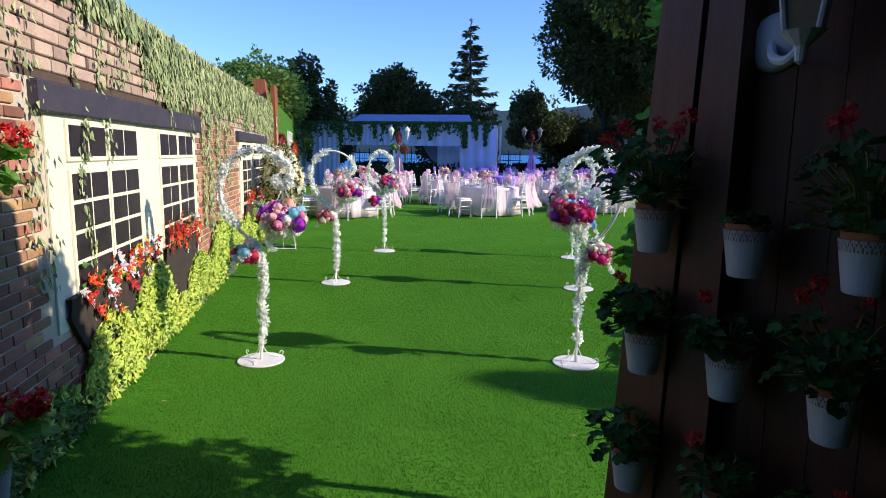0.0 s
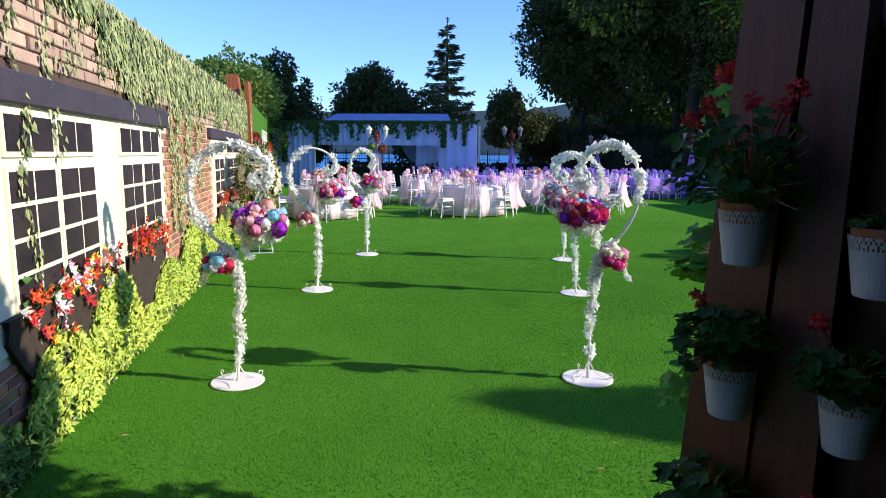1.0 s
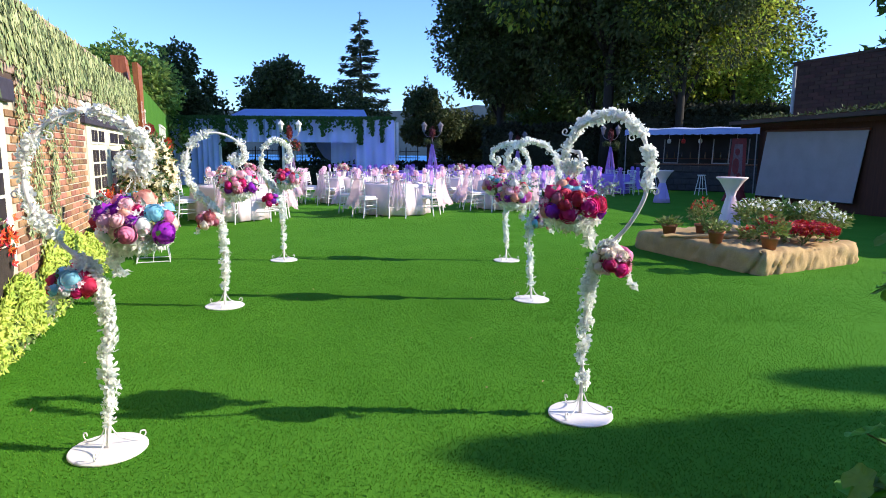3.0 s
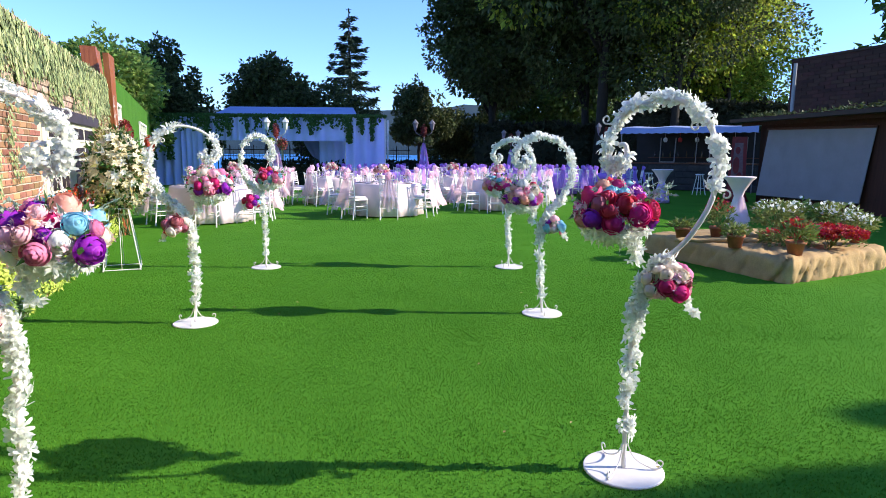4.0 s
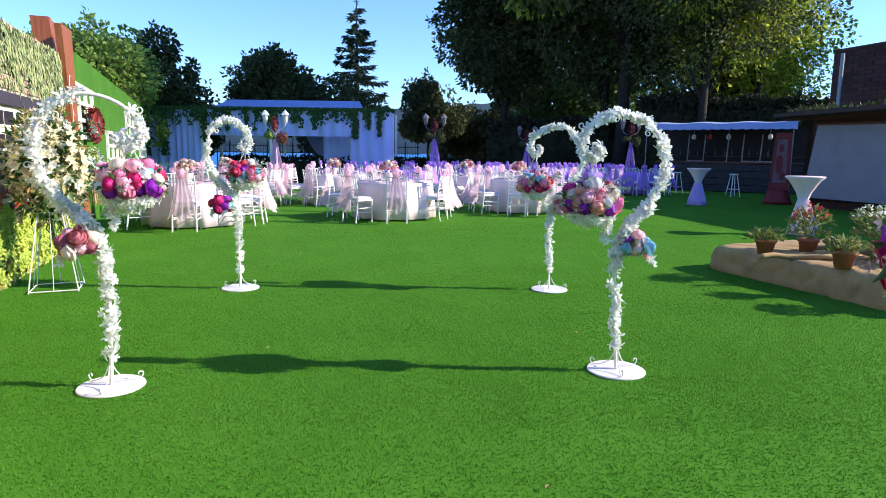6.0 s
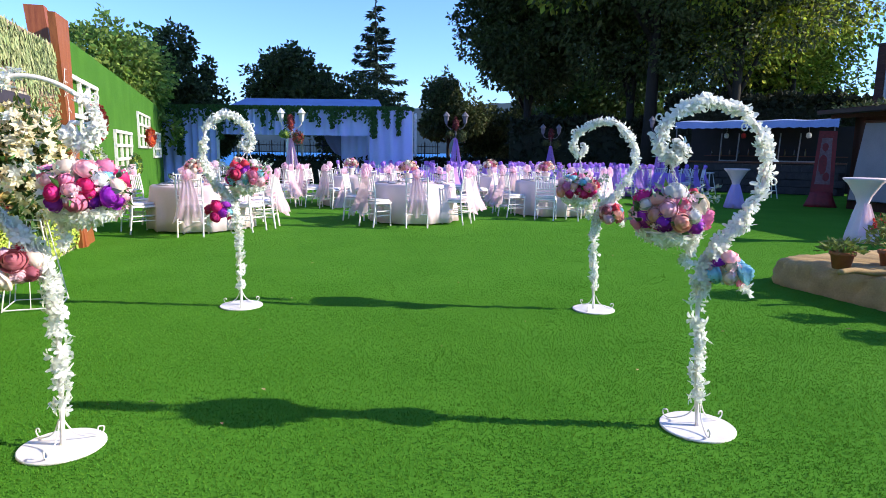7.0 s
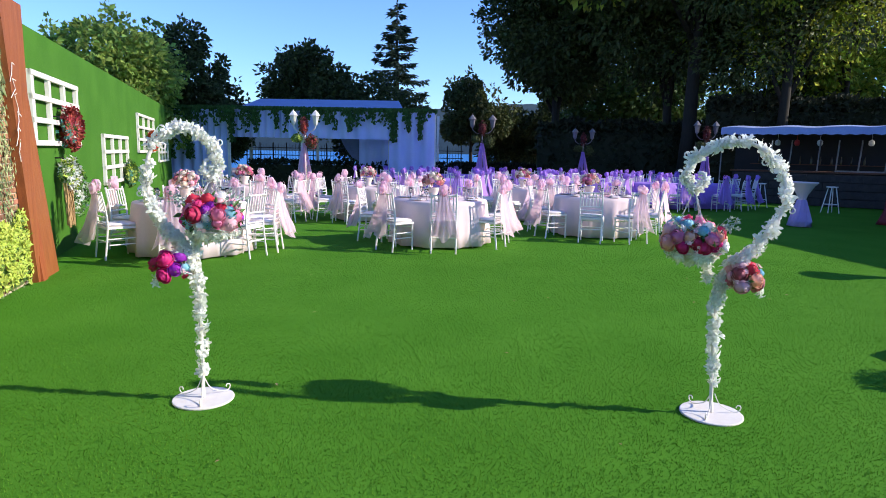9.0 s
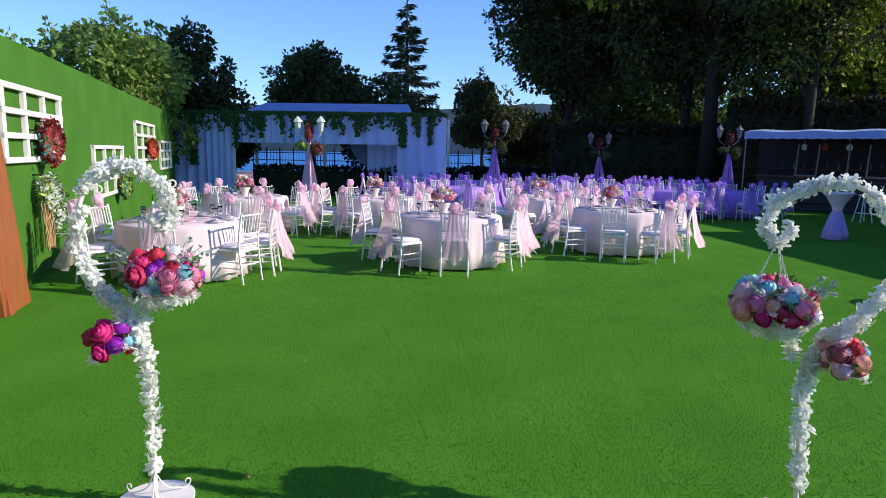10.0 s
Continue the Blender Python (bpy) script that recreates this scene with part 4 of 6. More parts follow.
for num, (x, y, right, turn, tall, low_z, bare, tuck, ball_z, pal, pal2) in enumerate(STANDS):
    R.seed(200 + num)
    sg = 1 if right else -1
    mm = pose(x, y, 0, 0, 0, turn)
    wide = 0.75 if num == 4 else 0.9 if num == 1 else 1.0
    line = [Vector(((p.x * wide - tuck * p.z) * sg, p.y, p.z * tall)) for p in smooth_path(CURVE, 6)]
    st = thing("flower_stand", "white metal hook stand wound with white blossoms", "flower stand", mm, "aisle stands")
    part("pole", MB().tube([Vector((0, 0, 0.012))] + line[1:], 0.011, 8), M_WHITE, st, smooth=True)
    plate = part("plate", MB().lathe([(0.0, 0.0), (0.176, 0.0), (0.18, 0.004), (0.18, 0.010), (0.176, 0.013), (0.0, 0.014)], 40), M_WHITE, st, "round white base plate")
    for i in range(3):
        a = 2 * math.pi * i / 3 + 0.4
        d = Vector((math.cos(a), math.sin(a), 0))
        sc = [d * 0.012 + Vector((0, 0, 0.13)), d * 0.05 + Vector((0, 0, 0.06)), d * 0.13 + Vector((0, 0, 0.02)), d * 0.165 + Vector((0, 0, 0.03)), d * 0.17 + Vector((0, 0, 0.055)), d * 0.15 + Vector((0, 0, 0.06)), d * 0.145 + Vector((0, 0, 0.045))]
        part("scroll", MB().tube(smooth_path(sc, 4), 0.0034, 6), M_WHITE, st)
    for q, out in ((0.70, 1), (0.50, -1), (0.385, 1)):
        i = int(len(line) * q)
        tang = (line[i + 1] - line[i - 1]).normalized()
        nrm = Vector((tang.z, 0, -tang.x)) * out * sg
        o = line[i] + nrm * 0.045
        sc = [line[i]] + [o + (nrm * -math.cos(w) + tang * math.sin(w)) * (0.022 - 0.0022 * w) for w in (0.6, 1.4, 2.2, 3.0, 3.8, 4.6, 5.4, 6.2, 7.0)]
        part("scroll", MB().tube(smooth_path(sc, 3), 0.004, 5), M_WHITE, st)
    gar = MB()
    n = len(line) - 1
    t = 0.028
    while t < 0.875:
        low_part = t < 0.34
        t += U(0.007, 0.013) if low_part else U(0.009, 0.024)
        if bare[0] < t < bare[1] or U(0, 1) < 0.05:
            continue
        i = min(n - 1, int(t * n))
        p = line[i].lerp(line[i + 1], t * n - i)
        tang = (line[i + 1] - line[i]).normalized()
        d0 = rand_dir()
        d0 = (d0 - tang * d0.dot(tang)).normalized()
        for _ in range(R.choice((6, 8, 9)) if low_part else R.choice((4, 6, 7, 8))):
            d = (d0 * U(0.2, 1.0) + rand_dir() * 0.8).normalized()
            flower(gar, p + d * U(0.002, 0.034 if low_part else 0.026) + tang * U(-0.026, 0.026), d + tang * U(-0.5, 0.5), U(0.022, 0.040))
    part("garland", gar, M_PETAL, st, "white silk blossoms")
    # hanging basket
    bc = mm @ Vector((-(0.105 * wide + 1.3 * tuck) * sg, 0, ball_z - 0.04))
    hook = mm @ Vector((-(0.115 * wide + 1.36 * tuck) * sg, 0, 1.345 * tall))
    bk = thing("flower_basket", "white wire basket of silk roses hung from a stand", "flower basket", Matrix.Translation(bc), "hanging baskets")
    for i in range(3):
        a = 2 * math.pi * i / 3 + num
        tip, low = hook - bc, Vector((0.1 * math.cos(a), 0.1 * math.sin(a), 0.06))
        ch = MB()
        for j in range(12):
            p = low.lerp(tip, (j + 0.5) / 12)
            dz = (tip - low).normalized()
            ex = dz.orthogonal().normalized() if j % 2 else dz.cross(dz.orthogonal()).normalized()
            ring = [p + dz * 0.013 * math.cos(q * 1.0472) + ex * 0.005 * math.sin(q * 1.0472) for q in range(7)]
            ch.tube(ring, 0.0016, 4, cap=False)
        part("chain", ch, M_WHITE, bk)
    wire = MB()
    for i in range(10):
        a = 2 * math.pi * i / 10
        wire.tube([(0.14 * math.cos(a), 0.14 * math.sin(a), -0.01), (0.12 * math.cos(a), 0.12 * math.sin(a), -0.08), (0.05 * math.cos(a), 0.05 * math.sin(a), -0.13), (0, 0, -0.135)], 0.003, 4)
    for rr, zz in ((0.14, -0.01), (0.125, -0.07), (0.06, -0.125)):
        wire.tube([(rr * math.cos(q * 0.2618), rr * math.sin(q * 0.2618), zz) for q in range(25)], 0.004, 4, cap=False)
    part("wire_bowl", wire, M_WHITE, bk)
    rose_ball(bk, (0, 0, 0.01), 0.160, 0.112, 46, 0.047, pal, -0.40)
    trail = MB()
    for j in range(130):
        a = U(0, 6.28)
        q = U(0.03, 0.15)
        blossom(trail, (q * math.cos(a), q * math.sin(a), -0.07 - 0.09 * U(0, 1) * (1 - q / 0.2)), Vector((math.cos(a), math.sin(a), -0.6)), U(0.024, 0.036))
    for j in range(34):
        t = U(0, 1)
        blossom(trail, (0.10 * sg + U(-0.02, 0.02), U(-0.03, 0.03), -0.08 - 0.16 * t), rand_dir() + Vector((0, 0, -0.4)), 0.032)
    part("white_trail", trail, M_PETAL, bk, "trailing white blossoms")
    for j in range(9):
        sp = MB()
        a = U(-0.6, 0.6) + (0 if right else math.pi) if j < 5 else U(0, 6.28)
        o = Vector((0.13 * math.cos(a), 0.13 * math.sin(a), 0.06)) * (1 if j < 5 else U(0.4, 0.9))
        e = o + Vector((0.12 * math.cos(a), 0.1 * math.sin(a), U(0.0, 0.09) if j < 5 else U(0.06, 0.12)))
        sp.tube([o, o.lerp(e, 0.5) + Vector((0, 0, 0.02)), e], 0.002, 4, 0)
        for q in range(7):
            p = o.lerp(e, 0.3 + 0.1 * q)
            dd = (rand_dir() + Vector((0, 0, 0.4))).normalized()
            sp.leaf(p, dd, dd.cross(rand_dir()).normalized(), 0.027, 0.019, 0)
        part("sprig", sp, M_EUCA, bk)
    # small bouquet low on the outer side
    qc = mm @ Vector(((0.15 - 0.8 * tuck) * sg, -0.01, low_z))
    bq = thing("small_bouquet", "small silk rose bouquet tied to a stand", "bouquet", Matrix.Translation(qc), "small bouquets")
    rose_ball(bq, (0, 0, 0), 0.088, 0.076, 15, 0.041, pal2, -0.6)
    tr = MB()
    for j in range(46):
        t = U(0, 1)
        blossom(tr, (sg * (-0.06 + 0.17 * t), U(-0.03, 0.03), 0.085 - 0.2 * t * t + U(-0.02, 0.02)), rand_dir(), U(0.025, 0.036))
    part("white_trail", tr, M_PETAL, bq, "trailing white blossoms")
    part("stem", MB().tube([(-0.12 * sg, 0, -0.04), (-0.03 * sg, 0, -0.02), (0, 0, 0)], 0.006, 5), M_WHITE, bq)

# ---- tall bouquet on a wire stand ----
R.seed(71)
ws = thing("wire_stand", "white wire pyramid stand on the lawn", "flower stand", pose(-3.44, 5.06, 0, 0, 0, 22))
for i in range(4):
    a = math.pi / 4 + math.pi / 2 * i
    b = a + math.pi / 2
    c = lambda q, r, z: Vector((r * math.cos(q), r * math.sin(q), z))
    part("leg", MB().tube([c(a, 0.29, 0.005), c(a, 0.14, 0.76)], 0.006, 6), M_WHITE, ws)
    for r, z in ((0.285, 0.02), (0.14, 0.75)):
        part("bar", MB().tube([c(a, r, z), c(b, r, z)], 0.006, 6), M_WHITE, ws)
    part("rod", MB().tube([(c(a, 0.28, 0.02) + c(b, 0.28, 0.02)) / 2, (c(a, 0.14, 0.75) + c(b, 0.14, 0.75)) / 2], 0.004, 5), M_WHITE, ws)
M_LILY = material("cream_lily", (0.84, 0.77, 0.54), (0.78, 0.66, 0.40), 12, 0.6, island=0.12, through_light=0.3)
bou = thing("tall_bouquet", "tall bouquet of cream lilies and green leaves", "bouquet", pose(-3.44, 5.06, 0.74))
lil, grn = MB(), MB()
for _ in range(430):
    d = rand_dir()
    q = U(0.7, 1.04)
    p = Vector((d.x * 0.34 * q, d.y * 0.32 * q, 0.44 + d.z * 0.52 * q))
    p.x *= 1.1 - 0.5 * max(0, p.z - 0.4)
    blossom(lil, p, d + Vector((0, 0, U(-0.3, 0.3))), U(0.045, 0.072), R.choice((0, 0, 0, 0, 0, 1)), 6)
for _ in range(1500):
    d = rand_dir()
    q = U(0.3, 0.98)
    p = Vector((d.x * 0.34 * q, d.y * 0.32 * q, 0.44 + d.z * 0.55 * q))
    a = (d + rand_dir() * 0.7).normalized()
    grn.leaf(p, a, a.cross(rand_dir()).normalized(), U(0.07, 0.13), U(0.025, 0.045), R.choice((0, 0, 1)))
for i in range(9):
    stems = MB()
    stems.tube([(U(-0.05, 0.05), U(-0.05, 0.05), 0.1), (U(-0.06, 0.1), U(-0.06, 0.06), -0.15), (U(-0.02, 0.14), U(-0.06, 0.06), -0.32)], 0.008, 5)
    part("stem", stems, M_LEAF, bou)
part("lily_head", lil, [M_LILY, M_PETAL], bou)
part("greenery", grn, [M_LEAF, M_BERRY], bou)

# ---- lamp posts with tulle and flowers ----
M_GLOBE = material("frosted_glass", (0.75, 0.75, 0.72), (0.68, 0.68, 0.66), 4, 0.3, through_light=0.3)


# White lamps and rust sprays darkened: their deep shade is put into the colour.
M_LAMP_SHADED = material("shade_grey_paint", (0.16, 0.15, 0.17), (0.11, 0.10, 0.12), 5, 0.6, 0.1)
M_RUST_SHADED = material("shaded_rust_leaf", (0.13, 0.012, 0.016), (0.07, 0.008, 0.012), 10, 0.7, island=0.3)
M_ORCHID = material("orchid_tulle", (0.95, 0.55, 0.90), (0.98, 0.66, 0.95), 6, 0.9, 0.1, 50, through_light=0.6, sheer=0.15, spec=0.1)


def lamp_post(x, y, turn, dressed, top=2.15, M_POST=M_LAMP_SHADED, M_LIGHT=M_LAMP_SHADED):
    ob = thing("lamp_post", ("white" if M_POST == M_WHITE else "grey") + " twin lantern lamp post dressed with tulle and flowers" if dressed else "twin lantern lamp post greyed for shade among the trees", "lamp post", pose(x, y, 0, 0, 0, turn), "lamp posts")
    part("pole", MB().lathe([(0.09, 0), (0.09, 0.05), (0.045, 0.12), (0.035, 0.6), (0.03, top), (0.02, top + 0.12), (0.0, top + 0.16)], 12), M_POST, ob, smooth=True)
    for sgn in (-1, 1):
        part("arm", MB().tube(smooth_path([(0, 0, top - 0.05), (sgn * 0.15, 0, top - 0.12), (sgn * 0.3, 0, top - 0.02), (sgn * 0.33, 0, top + 0.08)], 4), 0.014, 6), M_POST, ob)
        lan = part("lantern", MB().lathe([(0.03, top + 0.06), (0.06, top + 0.10), (0.10, top + 0.32), (0.10, top + 0.33)], 6, m=Matrix.Translation((sgn * 0.33, 0, 0))), M_LIGHT, ob, "frosted lantern")
        part("lid", MB().lathe([(0.14, top + 0.33), (0.07, top + 0.42), (0.02, top + 0.47), (0.0, top + 0.5)], 6, m=Matrix.Translation((sgn * 0.33, 0, 0))), M_POST, lan)
    if dressed:
        for k, (cx, cz, wd, tall, mats) in enumerate(((0.0, top + 0.05, 0.17, 0.42, [M_RUST] if M_POST == M_WHITE else [M_RUST_SHADED]), (-0.2, top - 0.3, 0.24, 0.2, [M_BOXDARK, M_BOXWOOD] if M_POST == M_WHITE else [M_LEAF_DARK]), (0.22, top - 0.38, 0.26, 0.36, [M_RUST, M_LEAF_DARK] if M_POST == M_WHITE else [M_LEAF_DARK]))):
            mb = MB()
            for _ in range(170):
                d = rand_dir()
                q = U(0.5, 1.3)
                blossom(mb, (cx + d.x * wd * 0.6 * q, d.y * wd * 0.5 - 0.05, cz + d.z * tall / 2 * q), d, 0.05, R.randrange(len(mats)), 4)
            part("leafy_spray", mb, mats, ob)
        for sgn, wd, lo in ((-1, 0.12, 0.42), (1, 0.14, 0.62), (-0.1, 0.08, 0.6)):
            vs, fs = [], []
            for j in range(7):
                t = j / 6
                for i in range(9):
                    u = i / 8 - 0.5
                    vs.append((sgn * (0.03 + 0.17 * t) + u * (0.05 + wd * t), -0.06 + 0.03 * math.sin(i * 1.9 + sgn) * (0.3 + t), top - 0.42 + (lo - top + 0.42) * t))
            for j in range(6):
                for i in range(8):
                    q = j * 9 + i
                    fs.append((q, q + 1, q + 10, q + 9))
            part("tulle", MB().add(vs, fs), M_ORCHID if M_POST == M_WHITE else M_NET_SHADED, ob, "orchid pink tulle" if M_POST == M_WHITE else "lilac-tinted tulle", smooth=True)


lamp_post(-4.83, 19.3, -8, True, 2.15, M_WHITE, M_GLOBE)
lamp_post(0.2, 22.5, 0, True, 2.3)
lamp_post(7.62, 23.1, 10, True, 2.26)
lamp_post(4.2, 26.6, 0, True, 2.1)

# ---- dining tables and chairs ----
M_CHAIR = material("white_lacquer", (0.86, 0.82, 0.80), (0.80, 0.76, 0.74), 6, 0.4, 0.04)
M_CUSHION = material("white_cushion", (0.82, 0.77, 0.76), (0.74, 0.69, 0.69), 10, 0.8, 0.1, 60)
M_PLATE = material("white_china", (0.82, 0.82, 0.82), (0.78, 0.78, 0.78), 4, 0.2)
M_NAPKIN = material("grey_napkin", (0.45, 0.40, 0.44), (0.55, 0.48, 0.52), 20, 0.85)
M_GLASS = bpy.data.materials.new("clear_glass")
M_GLASS.use_nodes = True
M_GLASS.node_tree.nodes["Principled BSDF"].inputs["Transmission Weight"].default_value = 1.0
M_GLASS.node_tree.nodes["Principled BSDF"].inputs["Roughness"].default_value = 0.03


def sash_mesh(seed, mat=M_TULLE):
    R.seed(seed)
    vs, fs = [], []
    rows, cols = 9, 13
    for j in range(rows):
        t = j / (rows - 1)
        z = 0.92 - 0.66 * t
        wd = 0.12 + 0.33 * t ** 0.9
        for i in range(cols):
            u = i / (cols - 1) - 0.5
            fold = (0.02 + 0.04 * t) * math.sin(i * 2.1 + seed) + 0.018 * U(-1, 1) * t
            vs.append((u * wd + 0.02 * math.sin(3 * t + seed), -0.245 - 0.02 - 0.16 * t * t + fold, z + 0.06 * t * math.sin(i * 0.9 + seed) + 0.02 * t * U(-1, 1)))
    for j in range(rows - 1):
        for i in range(cols - 1):
            q = j * cols + i
            fs.append((q, q + 1, q + cols + 1, q + cols))
    return MB().add(vs, fs).mesh("sash", mat, True)


def bow_mesh(seed, mat=M_BOW):
    R.seed(seed)
    mb = MB()
    for k in range(9):
        a = U(0, 6.28)
        c = Vector((U(-0.03, 0.03), -0.26 + U(-0.03, 0.03), 0.90 + U(-0.03, 0.03)))
        n, wide, tall = 7, U(0.05, 0.10), U(0.04, 0.085)
        loop = [c + Vector((wide * math.sin(q / n * 6.28) * math.cos(a), 0.6 * wide * math.sin(q / n * 6.28) * math.sin(a), tall * (1 - math.cos(q / n * 6.28)))) for q in range(n + 1)]
        vs = []
        for p in loop:
            w = U(0.018, 0.032)
            vs += [p + Vector((-math.sin(a), math.cos(a), 0)) * w, p - Vector((-math.sin(a), math.cos(a), 0)) * w]
        mb.add(vs, [(2 * q, 2 * q + 1, 2 * q + 3, 2 * q + 2) for q in range(n)])
    return mb.mesh("bow", mat, True)


def bamboo(mb, pts, r):
    """A turned rod with the rings that such chairs have."""
    mb.tube(pts, r, 6)
    a, b = Vector(pts[0]), Vector(pts[-1])
    for t in (0.25, 0.5, 0.75):
        c, d = a.lerp(b, t), (b - a).normalized() * 0.006
        if len(pts) == 2:
            mb.tube([c - d, c + d], r * 1.28, 6)
    return mb


front_leg = bamboo(MB(), [(0, 0, 0), (0, 0, 0.43)], 0.014).mesh("leg", M_CHAIR)
back_leg = MB().tube(smooth_path([(0, -0.05, 0), (0, 0.0, 0.43), (0, -0.01, 0.65), (0, -0.06, 0.92)], 3), 0.014, 6).mesh("back_post", M_CHAIR)
seat_me = MB().add([(-0.19, -0.2, 0.415), (0.19, -0.2, 0.415), (0.205, 0.2, 0.415), (-0.205, 0.2, 0.415), (-0.19, -0.2, 0.445), (0.19, -0.2, 0.445), (0.205, 0.2, 0.445), (-0.205, 0.2, 0.445)], [(3, 2, 1, 0), (4, 5, 6, 7), (0, 1, 5, 4), (1, 2, 6, 5), (2, 3, 7, 6), (3, 0, 4, 7)]).mesh("seat", M_CHAIR)
cushion_me = MB().box((0, 0, 0.467), (0.37, 0.37, 0.045), bevel=0.02).mesh("cushion", M_CUSHION, True)
rail_me = bamboo(MB(), [(-0.185, 0, 0), (0.185, 0, 0)], 0.011).mesh("rail", M_CHAIR)
side_me = bamboo(MB(), [(0, -0.19, 0), (0, 0.19, 0)], 0.009).mesh("stretcher", M_CHAIR)
spindle_me = bamboo(MB(), [(0, -0.012, 0.64), (0, -0.055, 0.885)], 0.0085).mesh("spindle", M_CHAIR)
SASHES, BOWS = [sash_mesh(3), sash_mesh(8), sash_mesh(12), sash_mesh(15, M_NET_SHADED)], [bow_mesh(5), bow_mesh(6), bow_mesh(7), bow_mesh(9, M_NET_SHADED)]


def chiavari(k, dressed):
    ch = thing("banquet_chair", ("white bamboo-style banquet chair with a pink tulle sash" if k < 3 else "white bamboo-style banquet chair with a shade-tinted lilac sash") if dressed else "white bamboo-style banquet chair with a cushioned seat", "chair", group="banquet chairs")
    for x in (-0.19, 0.19):
        part("leg", front_leg, None, ch, m=pose(x, 0.185, 0))
        part("back_post", back_leg, None, ch, m=pose(x, -0.19, 0))
        part("stretcher", side_me, None, ch, m=pose(x, 0, 0.2))
        part("stretcher", side_me, None, ch, m=pose(x, 0, 0.28))
    part("seat", seat_me, None, ch)
    part("cushion", cushion_me, None, ch)
    for y, z in ((0.185, 0.24), (0.185, 0.36), (-0.2, 0.24), (-0.2, 0.5), (-0.205, 0.575), (-0.2, 0.64), (-0.245, 0.885)):
        part("rail", rail_me, None, ch, m=pose(0, y, z))
    for i in range(6):
        part("spindle", spindle_me, None, ch, m=pose(-0.14 + 0.056 * i, -0.19, 0))
    if dressed:
        s = part("sash", SASHES[k], None, ch, "pink tulle sash" if k < 3 else "lilac-tinted tulle sash")
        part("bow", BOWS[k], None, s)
    return ch


def cloth_mesh(seed, mat=M_CLOTH):
    ph = seed * 1.7
    wob = lambda a, z: 1 + (0.05 * math.sin(11 * a + ph) + 0.025 * math.sin(23 * a + 2 * ph)) * max(0.0, (0.74 - z) / 0.7)
    prof = [(0.83, 0.03), (0.825, 0.25), (0.815, 0.5), (0.806, 0.68), (0.80, 0.735), (0.785, 0.752), (0.4, 0.754), (0.0, 0.754)]
    return MB().lathe(prof, 96, wob=wob).mesh("tablecloth", mat, True)


CLOTHS = [cloth_mesh(i) for i in range(3)]
# Far tables' cloth, its shade carried by the lilac colour.
SHADE_CLOTH = cloth_mesh(5, M_CLOTH_SHADED)
plate_me = MB().lathe([(0.0, 0.0), (0.08, 0.002), (0.13, 0.016), (0.132, 0.018), (0.08, 0.008), (0.0, 0.007)], 20).mesh("plate", M_PLATE, True)
napkin_me = MB().add([(-0.05, -0.08, 0.012), (0.05, -0.08, 0.012), (0.03, 0.0, 0.05), (0.06, 0.09, 0.018), (-0.06, 0.09, 0.018), (-0.03, 0.0, 0.05)], [(0, 1, 2, 5), (5, 2, 3, 4)]).mesh("napkin", M_NAPKIN)
glass_me = MB().lathe([(0.03, 0.0), (0.03, 0.003), (0.004, 0.006), (0.004, 0.08), (0.03, 0.11), (0.035, 0.15), (0.03, 0.18), (0.0285, 0.18), (0.033, 0.15), (0.028, 0.112), (0.0, 0.085)], 12).mesh("glass", M_GLASS, True)
M_GOLD = material("pale_gilt_pot", (0.70, 0.58, 0.50), (0.78, 0.68, 0.60), 6, 0.4, 0.1)
pot_me = MB().lathe([(0.0, 0), (0.055, 0), (0.06, 0.01), (0.045, 0.03), (0.075, 0.1), (0.085, 0.12), (0.08, 0.12), (0.0, 0.11)], 18).mesh("pot", M_GOLD, True)
M_CAGE = material("pink_wire", (0.78, 0.45, 0.50), (0.70, 0.38, 0.44), 6, 0.5)


def centrepiece(x, y, seed):
    R.seed(seed)
    ob = thing("centrepiece", "pot of pink and cream roses on a table", "flower pot", pose(x, y, 0.754), "centrepieces")
    part("pot", pot_me, None, ob, m=Matrix.Diagonal((1.35, 1.35, 1.5, 1)))
    rose_ball(ob, (0, 0, 0.28), 0.165, 0.14, 26, 0.046, ["rose", "peach", "cream", "dusky", "pink", "cream"], -0.3)


def birdcage(x, y):
    ob = thing("birdcage_lantern", "pink wire birdcage lantern on a table", "lantern", pose(x, y, 0.754), "birdcage lanterns")
    part("base", MB().lathe([(0, 0), (0.07, 0), (0.07, 0.015), (0, 0.016)], 16), M_CAGE, ob)
    for i in range(10):
        a = 2 * math.pi * i / 10
        part("wire", MB().tube([(0.065 * math.cos(a), 0.065 * math.sin(a), 0.01), (0.065 * math.cos(a), 0.065 * math.sin(a), 0.12), (0.045 * math.cos(a), 0.045 * math.sin(a), 0.18), (0, 0, 0.21)], 0.003, 4), M_CAGE, ob)
    part("finial", MB().lathe([(0.012, 0.2), (0.016, 0.215), (0.0, 0.24)], 8), M_CAGE, ob)


# x, y, first chair's angle, chairs, laid
TABLES = [(-4.21, 10.62, 0, 8, 1), (-0.64, 12.22, 0, 7, 1), (2.33, 13.98, 0, 8, 1), (-5.0, 15.2, 30, 9, 1), (-2.35, 15.8, 20, 9, 1), (1.24, 16.7, 50, 9, 1),
          (3.25, 20.6, 10, 9, 0), (1.4, 23.4, 40, 9, 0), (5.4, 20.9, 25, 9, 0), (7.15, 21.4, 0, 9, 0), (6.6, 24.4, 20, 9, 0), (2.4, 25.6, 10, 9, 0), (-0.6, 24.9, 28, 9, 0), (-0.9, 20.6, 15, 9, 0), (-2.6, 22.6, 5, 9, 0), (4.6, 23.8, 33, 9, 0)]
